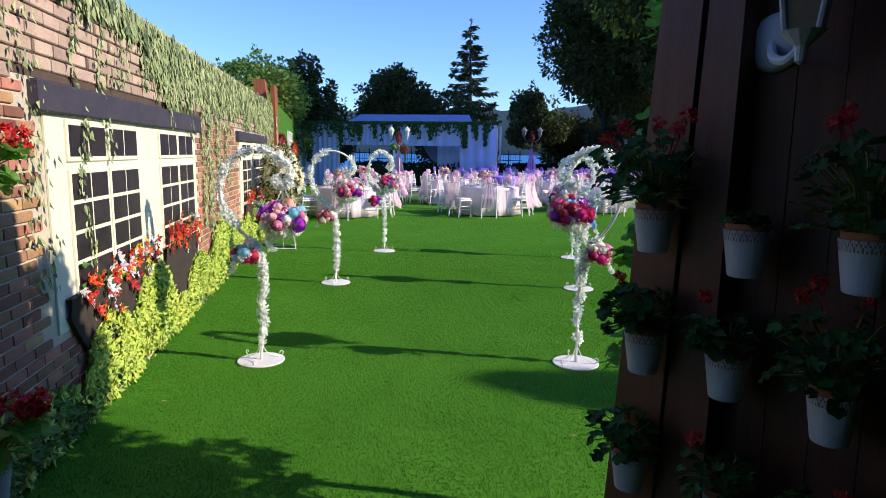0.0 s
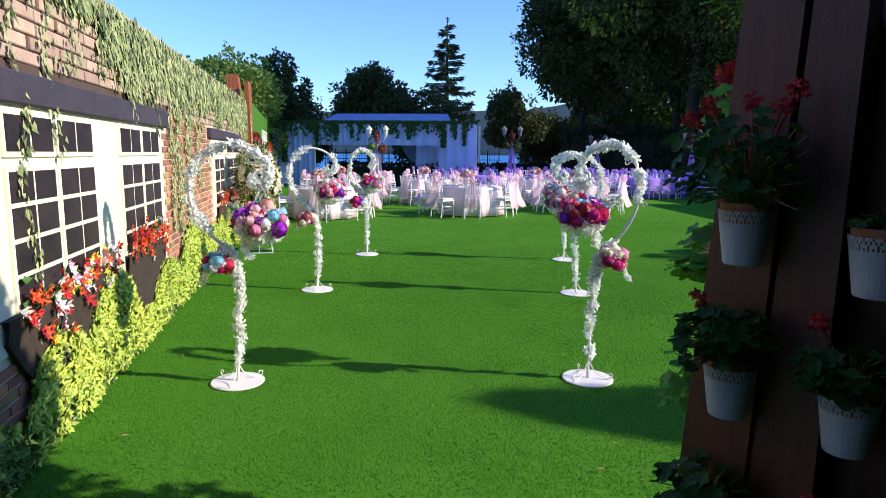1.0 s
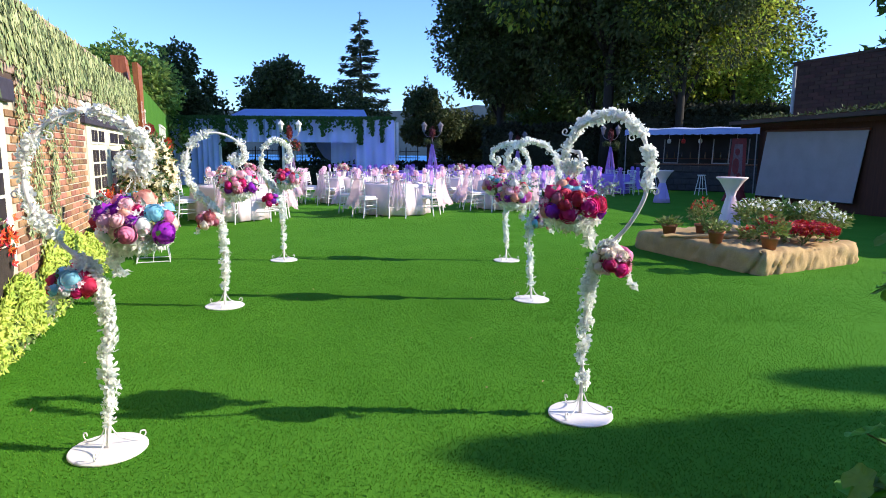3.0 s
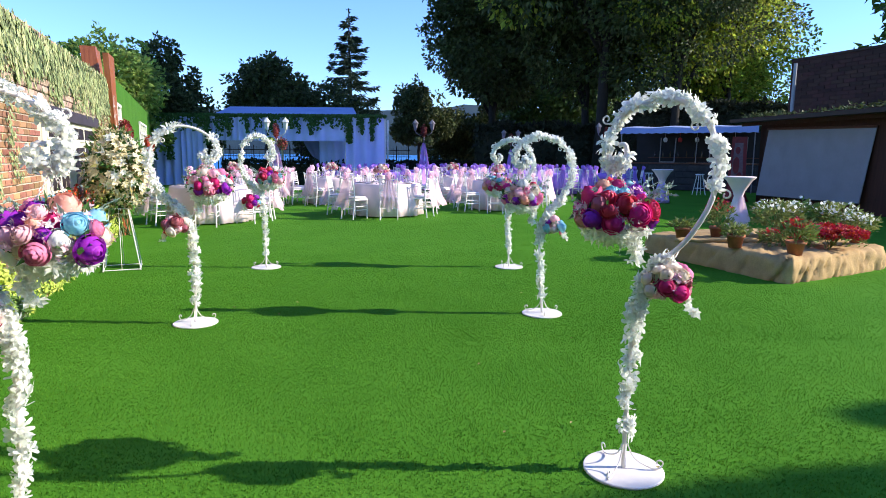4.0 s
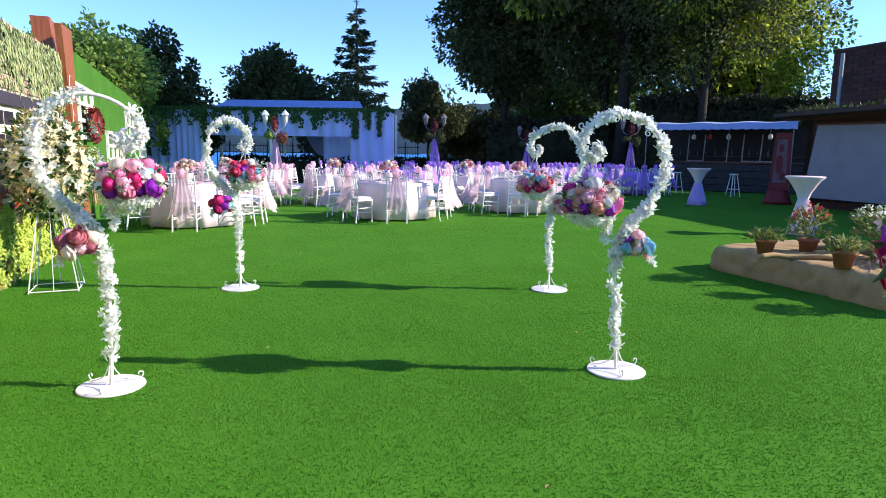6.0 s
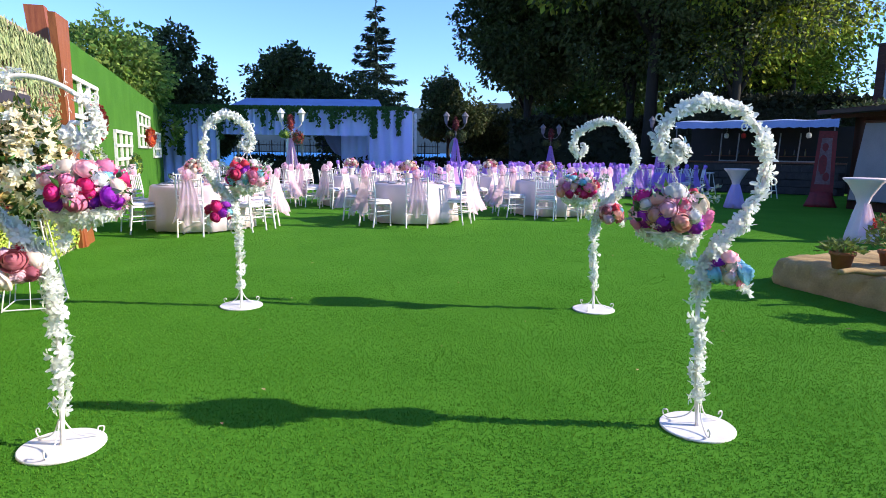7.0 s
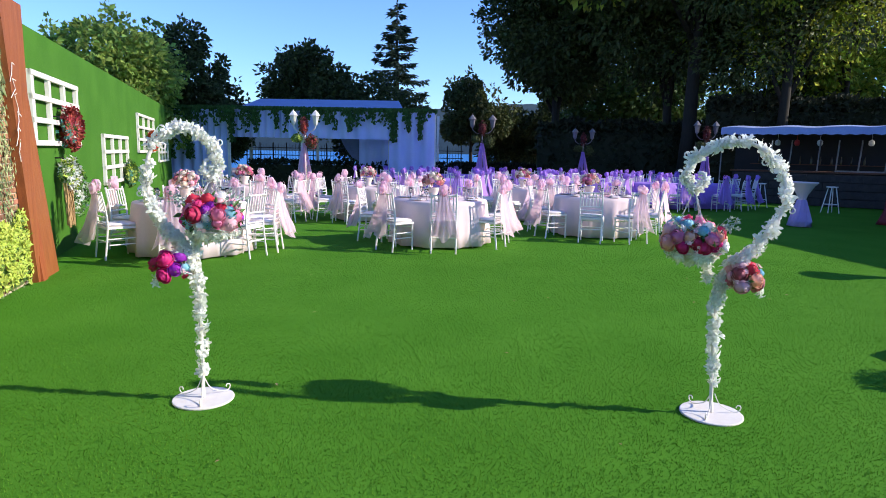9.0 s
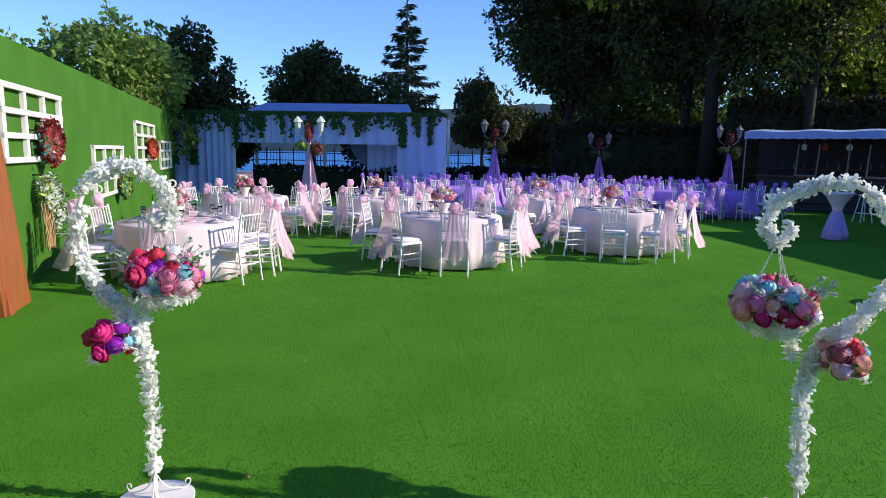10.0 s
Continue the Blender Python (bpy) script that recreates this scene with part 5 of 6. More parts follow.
# angle round the table, distance from its centre, dressed with a sash
SEATS = {0: ((72, 0.92, 0), (104, 1.02, 1), (138, 1.06, 1), (-50, 1.0, 1), (-98, 1.02, 1), (172, 1.0, 1), (-145, 1.0, 1), (14, 0.98, 1)),
         1: ((7, 0.98, 1), (-36, 1.10, 1), (66, 0.90, 1), (-95, 1.14, 1), (112, 1.0, 1), (158, 1.04, 1), (-150, 1.06, 1)),
         2: ((-14, 1.16, 0), (20, 1.20, 1), (60, 1.04, 1), (-57, 1.10, 1), (106, 1.02, 1), (150, 1.05, 1), (-160, 1.05, 1), (-106, 1.06, 1))}
R.seed(81)
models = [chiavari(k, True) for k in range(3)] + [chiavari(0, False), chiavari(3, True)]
used = set()
for ti, (x, y, a0, nch, laid) in enumerate(TABLES):
    tb = thing("round_table", "round banquet table under a white cloth" if laid else "round banquet table under a shade-tinted lilac cloth", "table", pose(x, y, 0), "banquet tables")
    part("tabletop", MB().lathe([(0, 0.722), (0.78, 0.722), (0.78, 0.748), (0, 0.749)], 40), M_WHITE, tb)
    for i in range(4):
        part("leg", MB().tube([(0.5 * math.cos(i * 1.57 + 0.4), 0.5 * math.sin(i * 1.57 + 0.4), 0), (0.5 * math.cos(i * 1.57 + 0.4), 0.5 * math.sin(i * 1.57 + 0.4), 0.722)], 0.02, 6), M_CHAIR, tb)
    cl = tagged(new("tablecloth", CLOTHS[ti % 3] if laid else SHADE_CLOTH), "white floor-length tablecloth on a round table" if laid else "shade-tinted lilac floor-length tablecloth on a round table", "tablecloth", "tablecloths")
    cl.matrix_world = pose(x, y, 0, 0, 0, 31 * ti)
    for i in range(nch):
        ang = a0 + 360 / nch * i + U(-5, 5)
        rad = U(1.0, 1.16)
        k = R.randrange(3)
        if U(0, 1) < 0.1:
            k = 3
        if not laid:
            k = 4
        if ti in SEATS:
            ang, rad, sashed = SEATS[ti][i]
            k = R.randrange(3) if sashed else 3
        place = pose(x, y, 0, 0, 0, ang) @ pose(0, -rad, 0, 0, 0, U(-9, 9))
        if k in used:
            copy_thing(models[k], place)
        else:
            used.add(k)
            models[k].matrix_world = place
        if laid:
            pl = tagged(new("plate", plate_me), "white china plate with a folded napkin", "plate", "plates")
            pl.matrix_world = pose(x, y, 0.755, 0, 0, ang) @ pose(0, -0.6, 0)
            part("napkin", napkin_me, None, pl, "grey folded napkin")
            gl = tagged(new("glass", glass_me), "clear stemmed wine glass on a table", "glass", "wine glasses")
            gl.matrix_world = pose(x, y, 0.755, 0, 0, ang + 13) @ pose(0, -0.5, 0)
    if laid:
        centrepiece(x - 0.12, y + 0.1, 300 + ti)
        birdcage(x + 0.18, y - 0.12)

# ---- burlap flower bed ----
R.seed(91)
M_BURLAP = material("tan_burlap", (0.50, 0.33, 0.14), (0.36, 0.23, 0.10), 5, 0.9, 0.6, 60)
bed = thing("flower_bed", "low raised bed wrapped in tan burlap", "flower bed")
poly = [Vector(p) for p in ((3.55, 6.55, 0), (4.36, 4.15, 0), (6.28, 5.2, 0), (5.6, 7.4, 0))]
vs, fs, per = [], [], 60
ring = []
for i in range(4):
    for j in range(per):
        ring.append(poly[i].lerp(poly[(i + 1) % 4], j / per))
for _ in range(3):
    ring = [(ring[i - 2] + ring[i - 1] + ring[i] + ring[(i + 1) % len(ring)] + ring[(i + 2) % len(ring)]) / 5 for i in range(len(ring))]
cen = sum(poly, Vector()) / 4
LEVELS = ((0.0, 1.015), (0.05, 1.025), (0.10, 1.015), (0.15, 1.02), (0.20, 1.015), (0.245, 1.005), (0.275, 0.985), (0.292, 0.95), (0.30, 0.90), (0.30, 0.78), (0.30, 0.60), (0.30, 0.35))
for lev, (z, grow) in enumerate(LEVELS):
    for i, p in enumerate(ring):
        a = i / len(ring) * 6.2832
        ca, sa = 9 * math.cos(a), 9 * math.sin(a)
        rough_ = noise.noise(Vector((ca, sa, lev * 0.3))) * 0.030 + noise.noise(Vector((3 * ca, 3 * sa, lev * 0.9))) * 0.022
        crease = -0.020 * max(0.0, noise.noise(Vector((2.2 * ca + lev * 0.5, 2.2 * sa, 7))) - 0.1) * 4 if z < 0.29 else 0
        q = cen + (p - cen) * (grow + rough_ * (0.6 if lev < 9 else 0.2) + crease)
        up = (0.030 * noise.noise(Vector((ca * 0.7, sa * 0.7, 8))) + 0.016 * noise.noise(Vector((3 * ca, 3 * sa, lev * 0.7)))) * min(1, z / 0.15)
        vs.append((q.x, q.y, z + up))
n = len(ring)
for lev in range(len(LEVELS) - 1):
    for i in range(n):
        fs.append((lev * n + i, lev * n + (i + 1) % n, (lev + 1) * n + (i + 1) % n, (lev + 1) * n + i))
fs.append(tuple(range((len(LEVELS) - 1) * n, len(LEVELS) * n)))
part("burlap_cover", MB().add(vs, fs), M_BURLAP, bed, smooth=True)
cl2 = MB()
for k in range(5):
    p = Vector((4.0 + U(-0.2, 0.9), 5.6 + U(-0.3, 0.6), 0.305))
    pts = [p + Vector((0.16 * i - 0.3, 0.05 * math.sin(i + k), 0.02 + 0.012 * math.sin(2 * i))) for i in range(6)]
    cl2.tube(smooth_path(pts, 3), 0.03, 6)
part("crumpled_burlap", cl2, M_BURLAP, bed, smooth=True)
M_TERRA = material("terracotta", (0.42, 0.15, 0.07), (0.33, 0.11, 0.05), 10, 0.85, 0.2, 50)
tpot = MB().lathe([(0, 0), (0.075, 0), (0.10, 0.13), (0.112, 0.13), (0.115, 0.165), (0.10, 0.165), (0.098, 0.15), (0, 0.145)], 20).mesh("pot", M_TERRA, True)
M_GRASSY = material("dry_green", (0.17, 0.23, 0.05), (0.27, 0.30, 0.09), 10, 0.7, island=0.35, through_light=0.2)


def bed_plant(x, y, tall, wide, fmat, nf, nl, label, pot=True, z=0.3, fs_=0.03, leafm=None):
    ob = thing("potted_plant", label, "potted plant", pose(x, y, z))
    base = 0.0
    if pot:
        part("pot", tpot, None, ob, "terracotta pot")
        base = 0.14
    gr, fl = MB(), MB()
    for _ in range(nl):
        a, q = U(0, 6.28), U(0, 1) ** 0.6
        tip = Vector((wide / 2 * q * math.cos(a), wide / 2 * q * math.sin(a), base + tall * U(0.15, 0.95) * (1 - 0.3 * q)))
        dr = (Vector((math.cos(a), math.sin(a), U(-0.2, 1.2))) + rand_dir() * 0.5).normalized()
        gr.leaf(tip, dr, dr.cross(rand_dir()).normalized(), U(0.05, 0.1), U(0.022, 0.042))
    for i in range(10):
        a, q = U(0, 6.28), U(0.2, 0.9)
        gr.tube([(0, 0, base - 0.02), (wide / 4 * q * math.cos(a), wide / 4 * q * math.sin(a), base + tall * 0.5), (wide / 2 * q * math.cos(a), wide / 2 * q * math.sin(a), base + tall * 0.9)], 0.004, 4)
    part("leaves", gr, leafm or M_GRASSY, ob)
    if nf:
        for _ in range(nf):
            a, q = U(0, 6.28), U(0, 1) ** 0.5
            blossom(fl, (wide / 2 * q * math.cos(a), wide / 2 * q * math.sin(a), base + tall * U(0.7, 1.05) * (1 - 0.25 * q)), rand_dir() + Vector((0, -0.3, 0.7)), fs_, 0, 5)
        part("blossoms", fl, fmat, ob)


M_BEGONIA = material("red_begonia", (0.56, 0.016, 0.014), (0.40, 0.010, 0.012), 20, 0.6, island=0.3, through_light=0.2)
bed_plant(3.82, 5.8, 0.14, 0.34, None, 0, 160, "terracotta pot of dry spreading plants on the flower bed")
bed_plant(4.15, 4.98, 0.16, 0.3, None, 0, 150, "terracotta pot of low green plants on the flower bed")
bed_plant(4.58, 4.42, 0.30, 0.36, M_RED, 60, 260, "terracotta pot of red geraniums on the flower bed")
bed_plant(4.35, 5.9, 0.40, 0.4, M_RED, 40, 220, "tall red-flowered plant in a terracotta pot")
bed_plant(4.85, 5.1, 0.24, 0.6, M_RED, 120, 300, "red-flowered bedding plant on the flower bed", pot=False)
bed_plant(5.05, 5.7, 0.45, 0.6, M_PETAL, 46, 460, "white-flowered bushy plant on the flower bed", fs_=0.035)
bed_plant(5.5, 5.9, 0.42, 0.55, M_PETAL, 22, 480, "pale green bushy plant on the flower bed", leafm=M_BOXDARK)
bed_plant(5.9, 5.8, 0.42, 0.6, M_PETAL, 60, 460, "white-flowered plant in a red pot on the bed", fs_=0.035)
bed_plant(5.35, 4.98, 0.30, 0.78, M_BEGONIA, 700, 120, "mass of red begonias on the flower bed", pot=False, fs_=0.04)
bed_plant(5.95, 5.35, 0.28, 0.46, M_PETAL, 50, 240, "small white-flowered plant in a terracotta pot")

# ---- cocktail tables, stools, bar ----
def cocktail_table(x, y, skirt=None):
    ob = thing("cocktail_table", "high cocktail table in a white tied cloth", "table", pose(x, y, 0), "cocktail tables")
    wob = lambda a, z: 1 + 0.06 * math.sin(9 * a) * (1.05 - z)
    part("cover", MB().lathe([(0.22, 0.01), (0.20, 0.14), (0.13, 0.46), (0.085, 0.63), (0.12, 0.74), (0.24, 0.94), (0.31, 1.005), (0.315, 1.025), (0.30, 1.03), (0, 1.031)], 48, wob=wob), M_CLOTH, ob, smooth=True)
    vs, fs = [], []
    for j in range(6):
        for i in range(7):
            vs.append(((i / 6 - 0.5) * (0.1 + 0.05 * j), -0.115 - 0.022 * j + 0.012 * math.sin(i * 2), 0.63 - 0.1 * j))
    for j in range(5):
        for i in range(6):
            q = j * 7 + i
            fs.append((q, q + 1, q + 8, q + 7))
    part("sash", MB().add(vs, fs), skirt or M_TULLE, ob, "lilac-tinted tulle sash" if skirt else "pink tulle sash", smooth=True)
    if skirt:
        part("skirt", MB().lathe([(0.25, 0.015), (0.22, 0.18), (0.16, 0.42), (0.10, 0.62)], 48, wob=lambda a, z: 1 + 0.07 * math.sin(12 * a) * (0.9 - z)), skirt, ob, "lilac-tinted tulle skirt", smooth=True)


cocktail_table(6.65, 9.95)
cocktail_table(7.5, 16.4, material("pale_lilac_tulle", (0.66, 0.54, 0.88), (0.60, 0.48, 0.84), 6, 0.9, 0.1, 50, through_light=0.4, sheer=0.16, spec=0.1))


def bar_stool(x, y, turn):
    ob = thing("bar_stool", "white bar stool in front of the bar", "stool", pose(x, y, 0, 0, 0, turn), "bar stools")
    part("seat", MB().lathe([(0, 0.74), (0.15, 0.74), (0.16, 0.755), (0.15, 0.775), (0, 0.78)], 16), M_WHITE, ob)
    for i in range(4):
        a = 1.5708 * i + 0.785
        part("leg", MB().tube([(0.24 * math.cos(a), 0.24 * math.sin(a), 0), (0.1 * math.cos(a), 0.1 * math.sin(a), 0.745)], 0.016, 6), M_WHITE, ob)
        b = a + 1.5708
        part("rung", MB().tube([(0.2 * math.cos(a), 0.2 * math.sin(a), 0.25), (0.2 * math.cos(b), 0.2 * math.sin(b), 0.25)], 0.011, 5), M_WHITE, ob)


bar_stool(9.15, 22.2, 20)
bar_stool(10.5, 20.6, 5)
A0, A1 = Vector((8.6, 24.4, 0)), Vector((13.4, 21.4, 0))
AD = (A1 - A0).normalized()
AN = Vector((-AD.y, AD.x, 0))
bar = thing("garden_bar", "dark garden bar under a white awning", "bar")
# Bar shade put into the colours: dark wall, dim stone, greyed pale frame.
M_BARDARK = material("bar_dark", (0.018, 0.014, 0.014), (0.012, 0.010, 0.010), 4, 0.7)
M_COUNTER = material("bar_stone", (0.060, 0.048, 0.042), (0.032, 0.026, 0.024), 5, 0.8, 0.4, 30)
M_BARFRAME = material("shade_grey_frame", (0.26, 0.24, 0.22), (0.19, 0.17, 0.16), 4, 0.7, 0.2, 30)
AL = (A1 - A0).length
along = lambda t, off: A0 + AD * AL * t + AN * off
part("counter", slab(MB(), along(0.06, 0.8), along(1.0, 0.8), 0.4, 0, 1.1), M_COUNTER, bar)
R.seed(91)
for i in range(16):
    for j in range(4):
        part("stone", MB().box((0, 0, 0), (0.315 + U(-0.02, 0.005), 0.05 + U(-0.02, 0.012), 0.262 + U(-0.02, 0.0)), Matrix.Translation(along(0.08 + 0.057 * i + (0.028 if j % 2 else 0), 0.575) + Vector((0, 0, 0.14 + 0.265 * j))) @ Matrix.Rotation(math.atan2(AD.y, AD.x), 4, "Z"), bevel=0.014), M_COUNTER, bar)
part("counter_top", slab(MB(), along(0.05, 0.7), along(1.0, 0.7), 0.6, 1.105, 1.16), M_WOOD_DARK, bar)
part("back_wall", slab(MB(), along(0, 3.0), along(1.26, 3.0), 0.15, 0, 2.5), M_BARDARK, bar)
vs, fs = [], []
for i in range(33):
    p = along(0.94 * i / 32, 0)
    sag = 0.02 * math.sin(i * 0.65)
    vs += [p + Vector((0, 0, 2.35 + 0.03 * (i % 2))), p + AN * 0.02 + Vector((0, 0, 2.60 + sag)), p + AN * 1.2 + Vector((0, 0, 2.70 + sag)), p + AN * 3.1 + Vector((0, 0, 2.74))]
for i in range(32):
    for j in range(3):
        fs.append((4 * i + j, 4 * i + 4 + j, 4 * i + 5 + j, 4 * i + 1 + j))
# White awning drawn in the shade-blue canvas colour.
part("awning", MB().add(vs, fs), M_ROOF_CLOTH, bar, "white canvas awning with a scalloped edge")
for t, off in ((0.01, 0.05), (0.92, 0.05)):
    part("post", MB().tube([along(t, off), along(t, off) + Vector((0, 0, 2.46))], 0.022, 6), M_BARFRAME, bar)
for t, lean in ((0.27, 0.03), (0.375, 0.04), (0.525, 0.03), (0.62, 0.03), (0.73, 0.05), (0.86, 0.03)):
    part("window_post", MB().tube([along(t, 0.75) + Vector((0, 0, 1.16)), along(t, 0.75) + AD * lean + Vector((0, 0, 2.2))], 0.024, 4), M_BARFRAME, bar)
for t0, t1 in ((0.27, 0.375), (0.62, 0.86)):
    part("sill_board", slab(MB(), along(t0, 0.74), along(t1, 0.74), 0.05, 1.165, 1.21), M_BARFRAME, bar)
R.seed(92)
part("shelf", slab(MB(), along(0.1, 2.9), along(1.0, 2.9), 0.25, 1.35, 1.38), M_WOOD_DARK, bar)
bottle_me = MB().lathe([(0, 0), (0.035, 0), (0.037, 0.01), (0.037, 0.16), (0.014, 0.22), (0.014, 0.28), (0, 0.28)], 10).mesh("bottle", material("brown_glass", (0.10, 0.05, 0.02), (0.05, 0.06, 0.03), 6, 0.15, vary=0.5), True)
for i in range(11):
    p = A0 + AN * 2.8 + AD * (0.9 + 0.33 * i + U(-0.08, 0.08))
    tagged(part("bottle", bottle_me, None, m=Matrix.Translation(p + Vector((0, 0, 1.381)))), "brown glass bottle on the bar shelf", "bottle", "bar bottles")
M_LAMP_RED = material("red_paper", (0.5, 0.03, 0.03), (0.4, 0.02, 0.02), 8, 0.7)
for t, mt in ((0.30, M_GLOBE), (0.405, M_LAMP_RED), (0.525, M_GLOBE), (0.78, M_GLOBE)):
    p = A0.lerp(A1, t) + AN * 0.9
    ob = part("hanging_lamp", MB().lathe([(0.05, 2.02), (0.09, 2.08), (0.08, 2.18), (0.02, 2.22)], 10, m=Matrix.Translation(p)).tube([p + Vector((0, 0, 2.2)), p + Vector((0, 0, 2.6))], 0.006, 4), mt, bar)
R.seed(93)
board = thing("poster_board", "tall dark red poster board with a pale picture by the bar", "poster", pose(10.16, 17.15, 0, 0, 0, -30))
M_POSTER_RED = material("poster_red", (0.20, 0.014, 0.018), (0.11, 0.009, 0.012), 3, 0.6, fine=12)
M_POSTER = material("poster_pink", (0.17, 0.10, 0.12), (0.10, 0.04, 0.05), 4, 0.5, fine=20)


def tapered(mb, w0, w1, z0, z1, y0, y1, dx=0.0):
    """A board whose sides draw together from width w0 at z0 to w1 at z1."""
    vs = [(sx * w / 2 + d, y, z) for y in (y0, y1) for z, w, d in ((z0, w0, 0.0), (z1, w1, dx)) for sx in (-1, 1)]
    return mb.add(vs, [(0, 1, 3, 2), (5, 4, 6, 7), (1, 5, 7, 3), (4, 0, 2, 6), (2, 3, 7, 6), (4, 5, 1, 0)])


part("panel", tapered(MB(), 0.56, 0.42, 0.12, 2.05, 0.0, 0.03, 0.03), M_POSTER_RED, board)
part("printed_picture", tapered(MB(), 0.36, 0.24, 0.62, 1.86, -0.004, -0.0005, 0.02), M_POSTER, board)
for cx, cz, rx, rz in ((0.0, 1.62, 0.07, 0.12), (-0.03, 1.15, 0.10, 0.26), (0.07, 0.82, 0.08, 0.12), (0.04, 1.93, 0.12, 0.06)):
    ell = [(cx + rx * math.cos(q * 0.3491) * (1 + 0.1 * U(-1, 1)), -0.009, cz + rz * math.sin(q * 0.3491) * (1 + 0.1 * U(-1, 1))) for q in range(18)]
    part("printed_shape", MB().add(ell + [(p[0], -0.006, p[2]) for p in ell], [tuple(range(18))] + [(i, (i + 1) % 18, 18 + (i + 1) % 18, 18 + i) for i in range(18)]), M_POSTER_RED, board)
part("cloth_foot", MB().lathe([(0.40, 0.004), (0.36, 0.10), (0.29, 0.30), (0.27, 0.40), (0.0, 0.44)], 40, wob=lambda a, z: 1 + 0.07 * math.sin(11 * a) * (0.5 - z), m=Matrix.Translation((0, 0.02, 0)) @ Matrix.Diagonal((1, 0.45, 1, 1))), M_POSTER_RED, board, smooth=True)

# ---- dark building with a projection screen ----
B0, B1 = Vector((10.66, 16.8, 0)), Vector((12.6, 5.5, 0))
BD = (B1 - B0).normalized()
BN = Vector((BD.y, -BD.x, 0))
M_SHED = material("dark_red_boards", (0.072, 0.026, 0.014), (0.045, 0.017, 0.010), 4, 0.75, 0.3, 40, stretch=(6, 6, 0.5), spec=0.2)
shed = thing("garden_building", "low dark timber building with a tiled roof", "building")
part("wall", slab(MB(), B0, B1, 0.2, 0, 2.46), M_SHED, shed)
part("wall", slab(MB(), B0 - BN * 9, B0, 0.2, 0, 2.46), M_SHED, shed)
M_UNDER = material("roof_boards", (0.06, 0.035, 0.025), (0.04, 0.025, 0.02), 3, 0.9)
e0, e1 = B0 + BN * 0.45 - BD * 0.3, B1 + BN * 0.45
part("roof", slab(MB(), e0 + BN * -3.8, e1 + BN * -3.8, -4.25, 2.46, 2.56), M_UNDER, shed, "flat boarded roof")
part("fascia", slab(MB(), e0 + BN * 0.02, e1 + BN * 0.02, 0.03, 2.36, 2.62), M_SHED, shed)
R.seed(94)
creep = MB()
for _ in range(2600):
    q = U(0, 1)
    p = e0.lerp(e1, q) - BN * U(-0.1, 1.6)
    tall = max(0.0, 0.06 + 0.4 * noise.noise(Vector((q * 9, 3, 0))) + 0.2 * noise.noise(Vector((q * 40, 1, 0))))
    d = (rand_dir() + Vector((0, 0, 0.2))).normalized()
    creep.leaf(p + Vector((0, 0, 2.6 + tall * U(0, 1))), d, d.cross(rand_dir()).normalized(), U(0.09, 0.17), U(0.06, 0.11))
tagged(part("creeper", creep, M_LEAF_DARK), "green creeper over the flat roof's edge", "creeper", kind="stuff")
# taller brick house behind
house = thing("brick_house", "tall dark brick house behind the garden building", "house")
H0, H1 = Vector((14.6, 22.3, 0)), Vector((19.25, 7.4, 0))
HD = (H1 - H0).normalized()
HN = Vector((HD.y, -HD.x, 0))
M_BROWN = material("brown_brick", (0.060, 0.026, 0.019), (0.038, 0.018, 0.014), 2, 0.9, 0.4, 20, island=0.3)
part("wall", slab(MB(), H0, H1, 0.3, 0, 5.12), M_BROWN, house)
part("coping", slab(MB(), H0 + HN * 0.05, H1 + HN * 0.05, 0.4, 5.12, 5.2), M_UNDER, house)
courses = MB()
M_H = Matrix(((HD.x, HN.x, 0, H0.x), (HD.y, HN.y, 0, H0.y), (0, 0, 1, 0), (0, 0, 0, 1)))
for r in range(18):
    for c in range(31):
        courses.box((0.3 + 0.5 * c + (0.25 if r % 2 else 0), 0.006, 2.6 + 0.14 * r), (0.48, 0.02 + U(0, 0.008), 0.125), M_H, bevel=0.004)
tagged(part("brickwork", courses, M_BROWN, house), kind="stuff")
scr = thing("projection_screen", "large white projection screen on the dark wall", "screen")
s0, s1 = 0.42, 4.2
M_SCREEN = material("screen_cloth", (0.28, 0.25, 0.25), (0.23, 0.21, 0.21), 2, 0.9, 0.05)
P = lambda s, z, o=0.06: B0 + BD * s + BN * o + Vector((0, 0, z))
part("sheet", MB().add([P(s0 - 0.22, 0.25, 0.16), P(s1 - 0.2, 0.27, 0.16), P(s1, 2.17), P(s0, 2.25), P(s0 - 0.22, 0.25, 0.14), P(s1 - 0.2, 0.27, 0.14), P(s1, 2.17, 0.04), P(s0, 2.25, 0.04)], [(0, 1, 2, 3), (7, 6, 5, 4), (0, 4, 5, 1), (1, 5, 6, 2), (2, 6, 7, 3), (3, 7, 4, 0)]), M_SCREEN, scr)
part("roller", MB().tube([P(s0 - 0.05, 2.26), P(s1 + 0.05, 2.18)], 0.035, 8), M_WOOD_DARK, scr)
part("bottom_bar", MB().tube([P(s0 - 0.22, 0.25, 0.15), P(s1 - 0.2, 0.27, 0.15)], 0.016, 6), M_IRON, scr)
pole = thing("grey_pole", "slim grey metal pole beside the building", "pole")
part("shaft", MB().tube([(12.95, 19.2, 0), (12.95, 19.2, 4.6)], 0.06, 8), material("grey_metal", (0.25, 0.26, 0.28), (0.2, 0.21, 0.22), 5, 0.5, metal=0.5), pole)

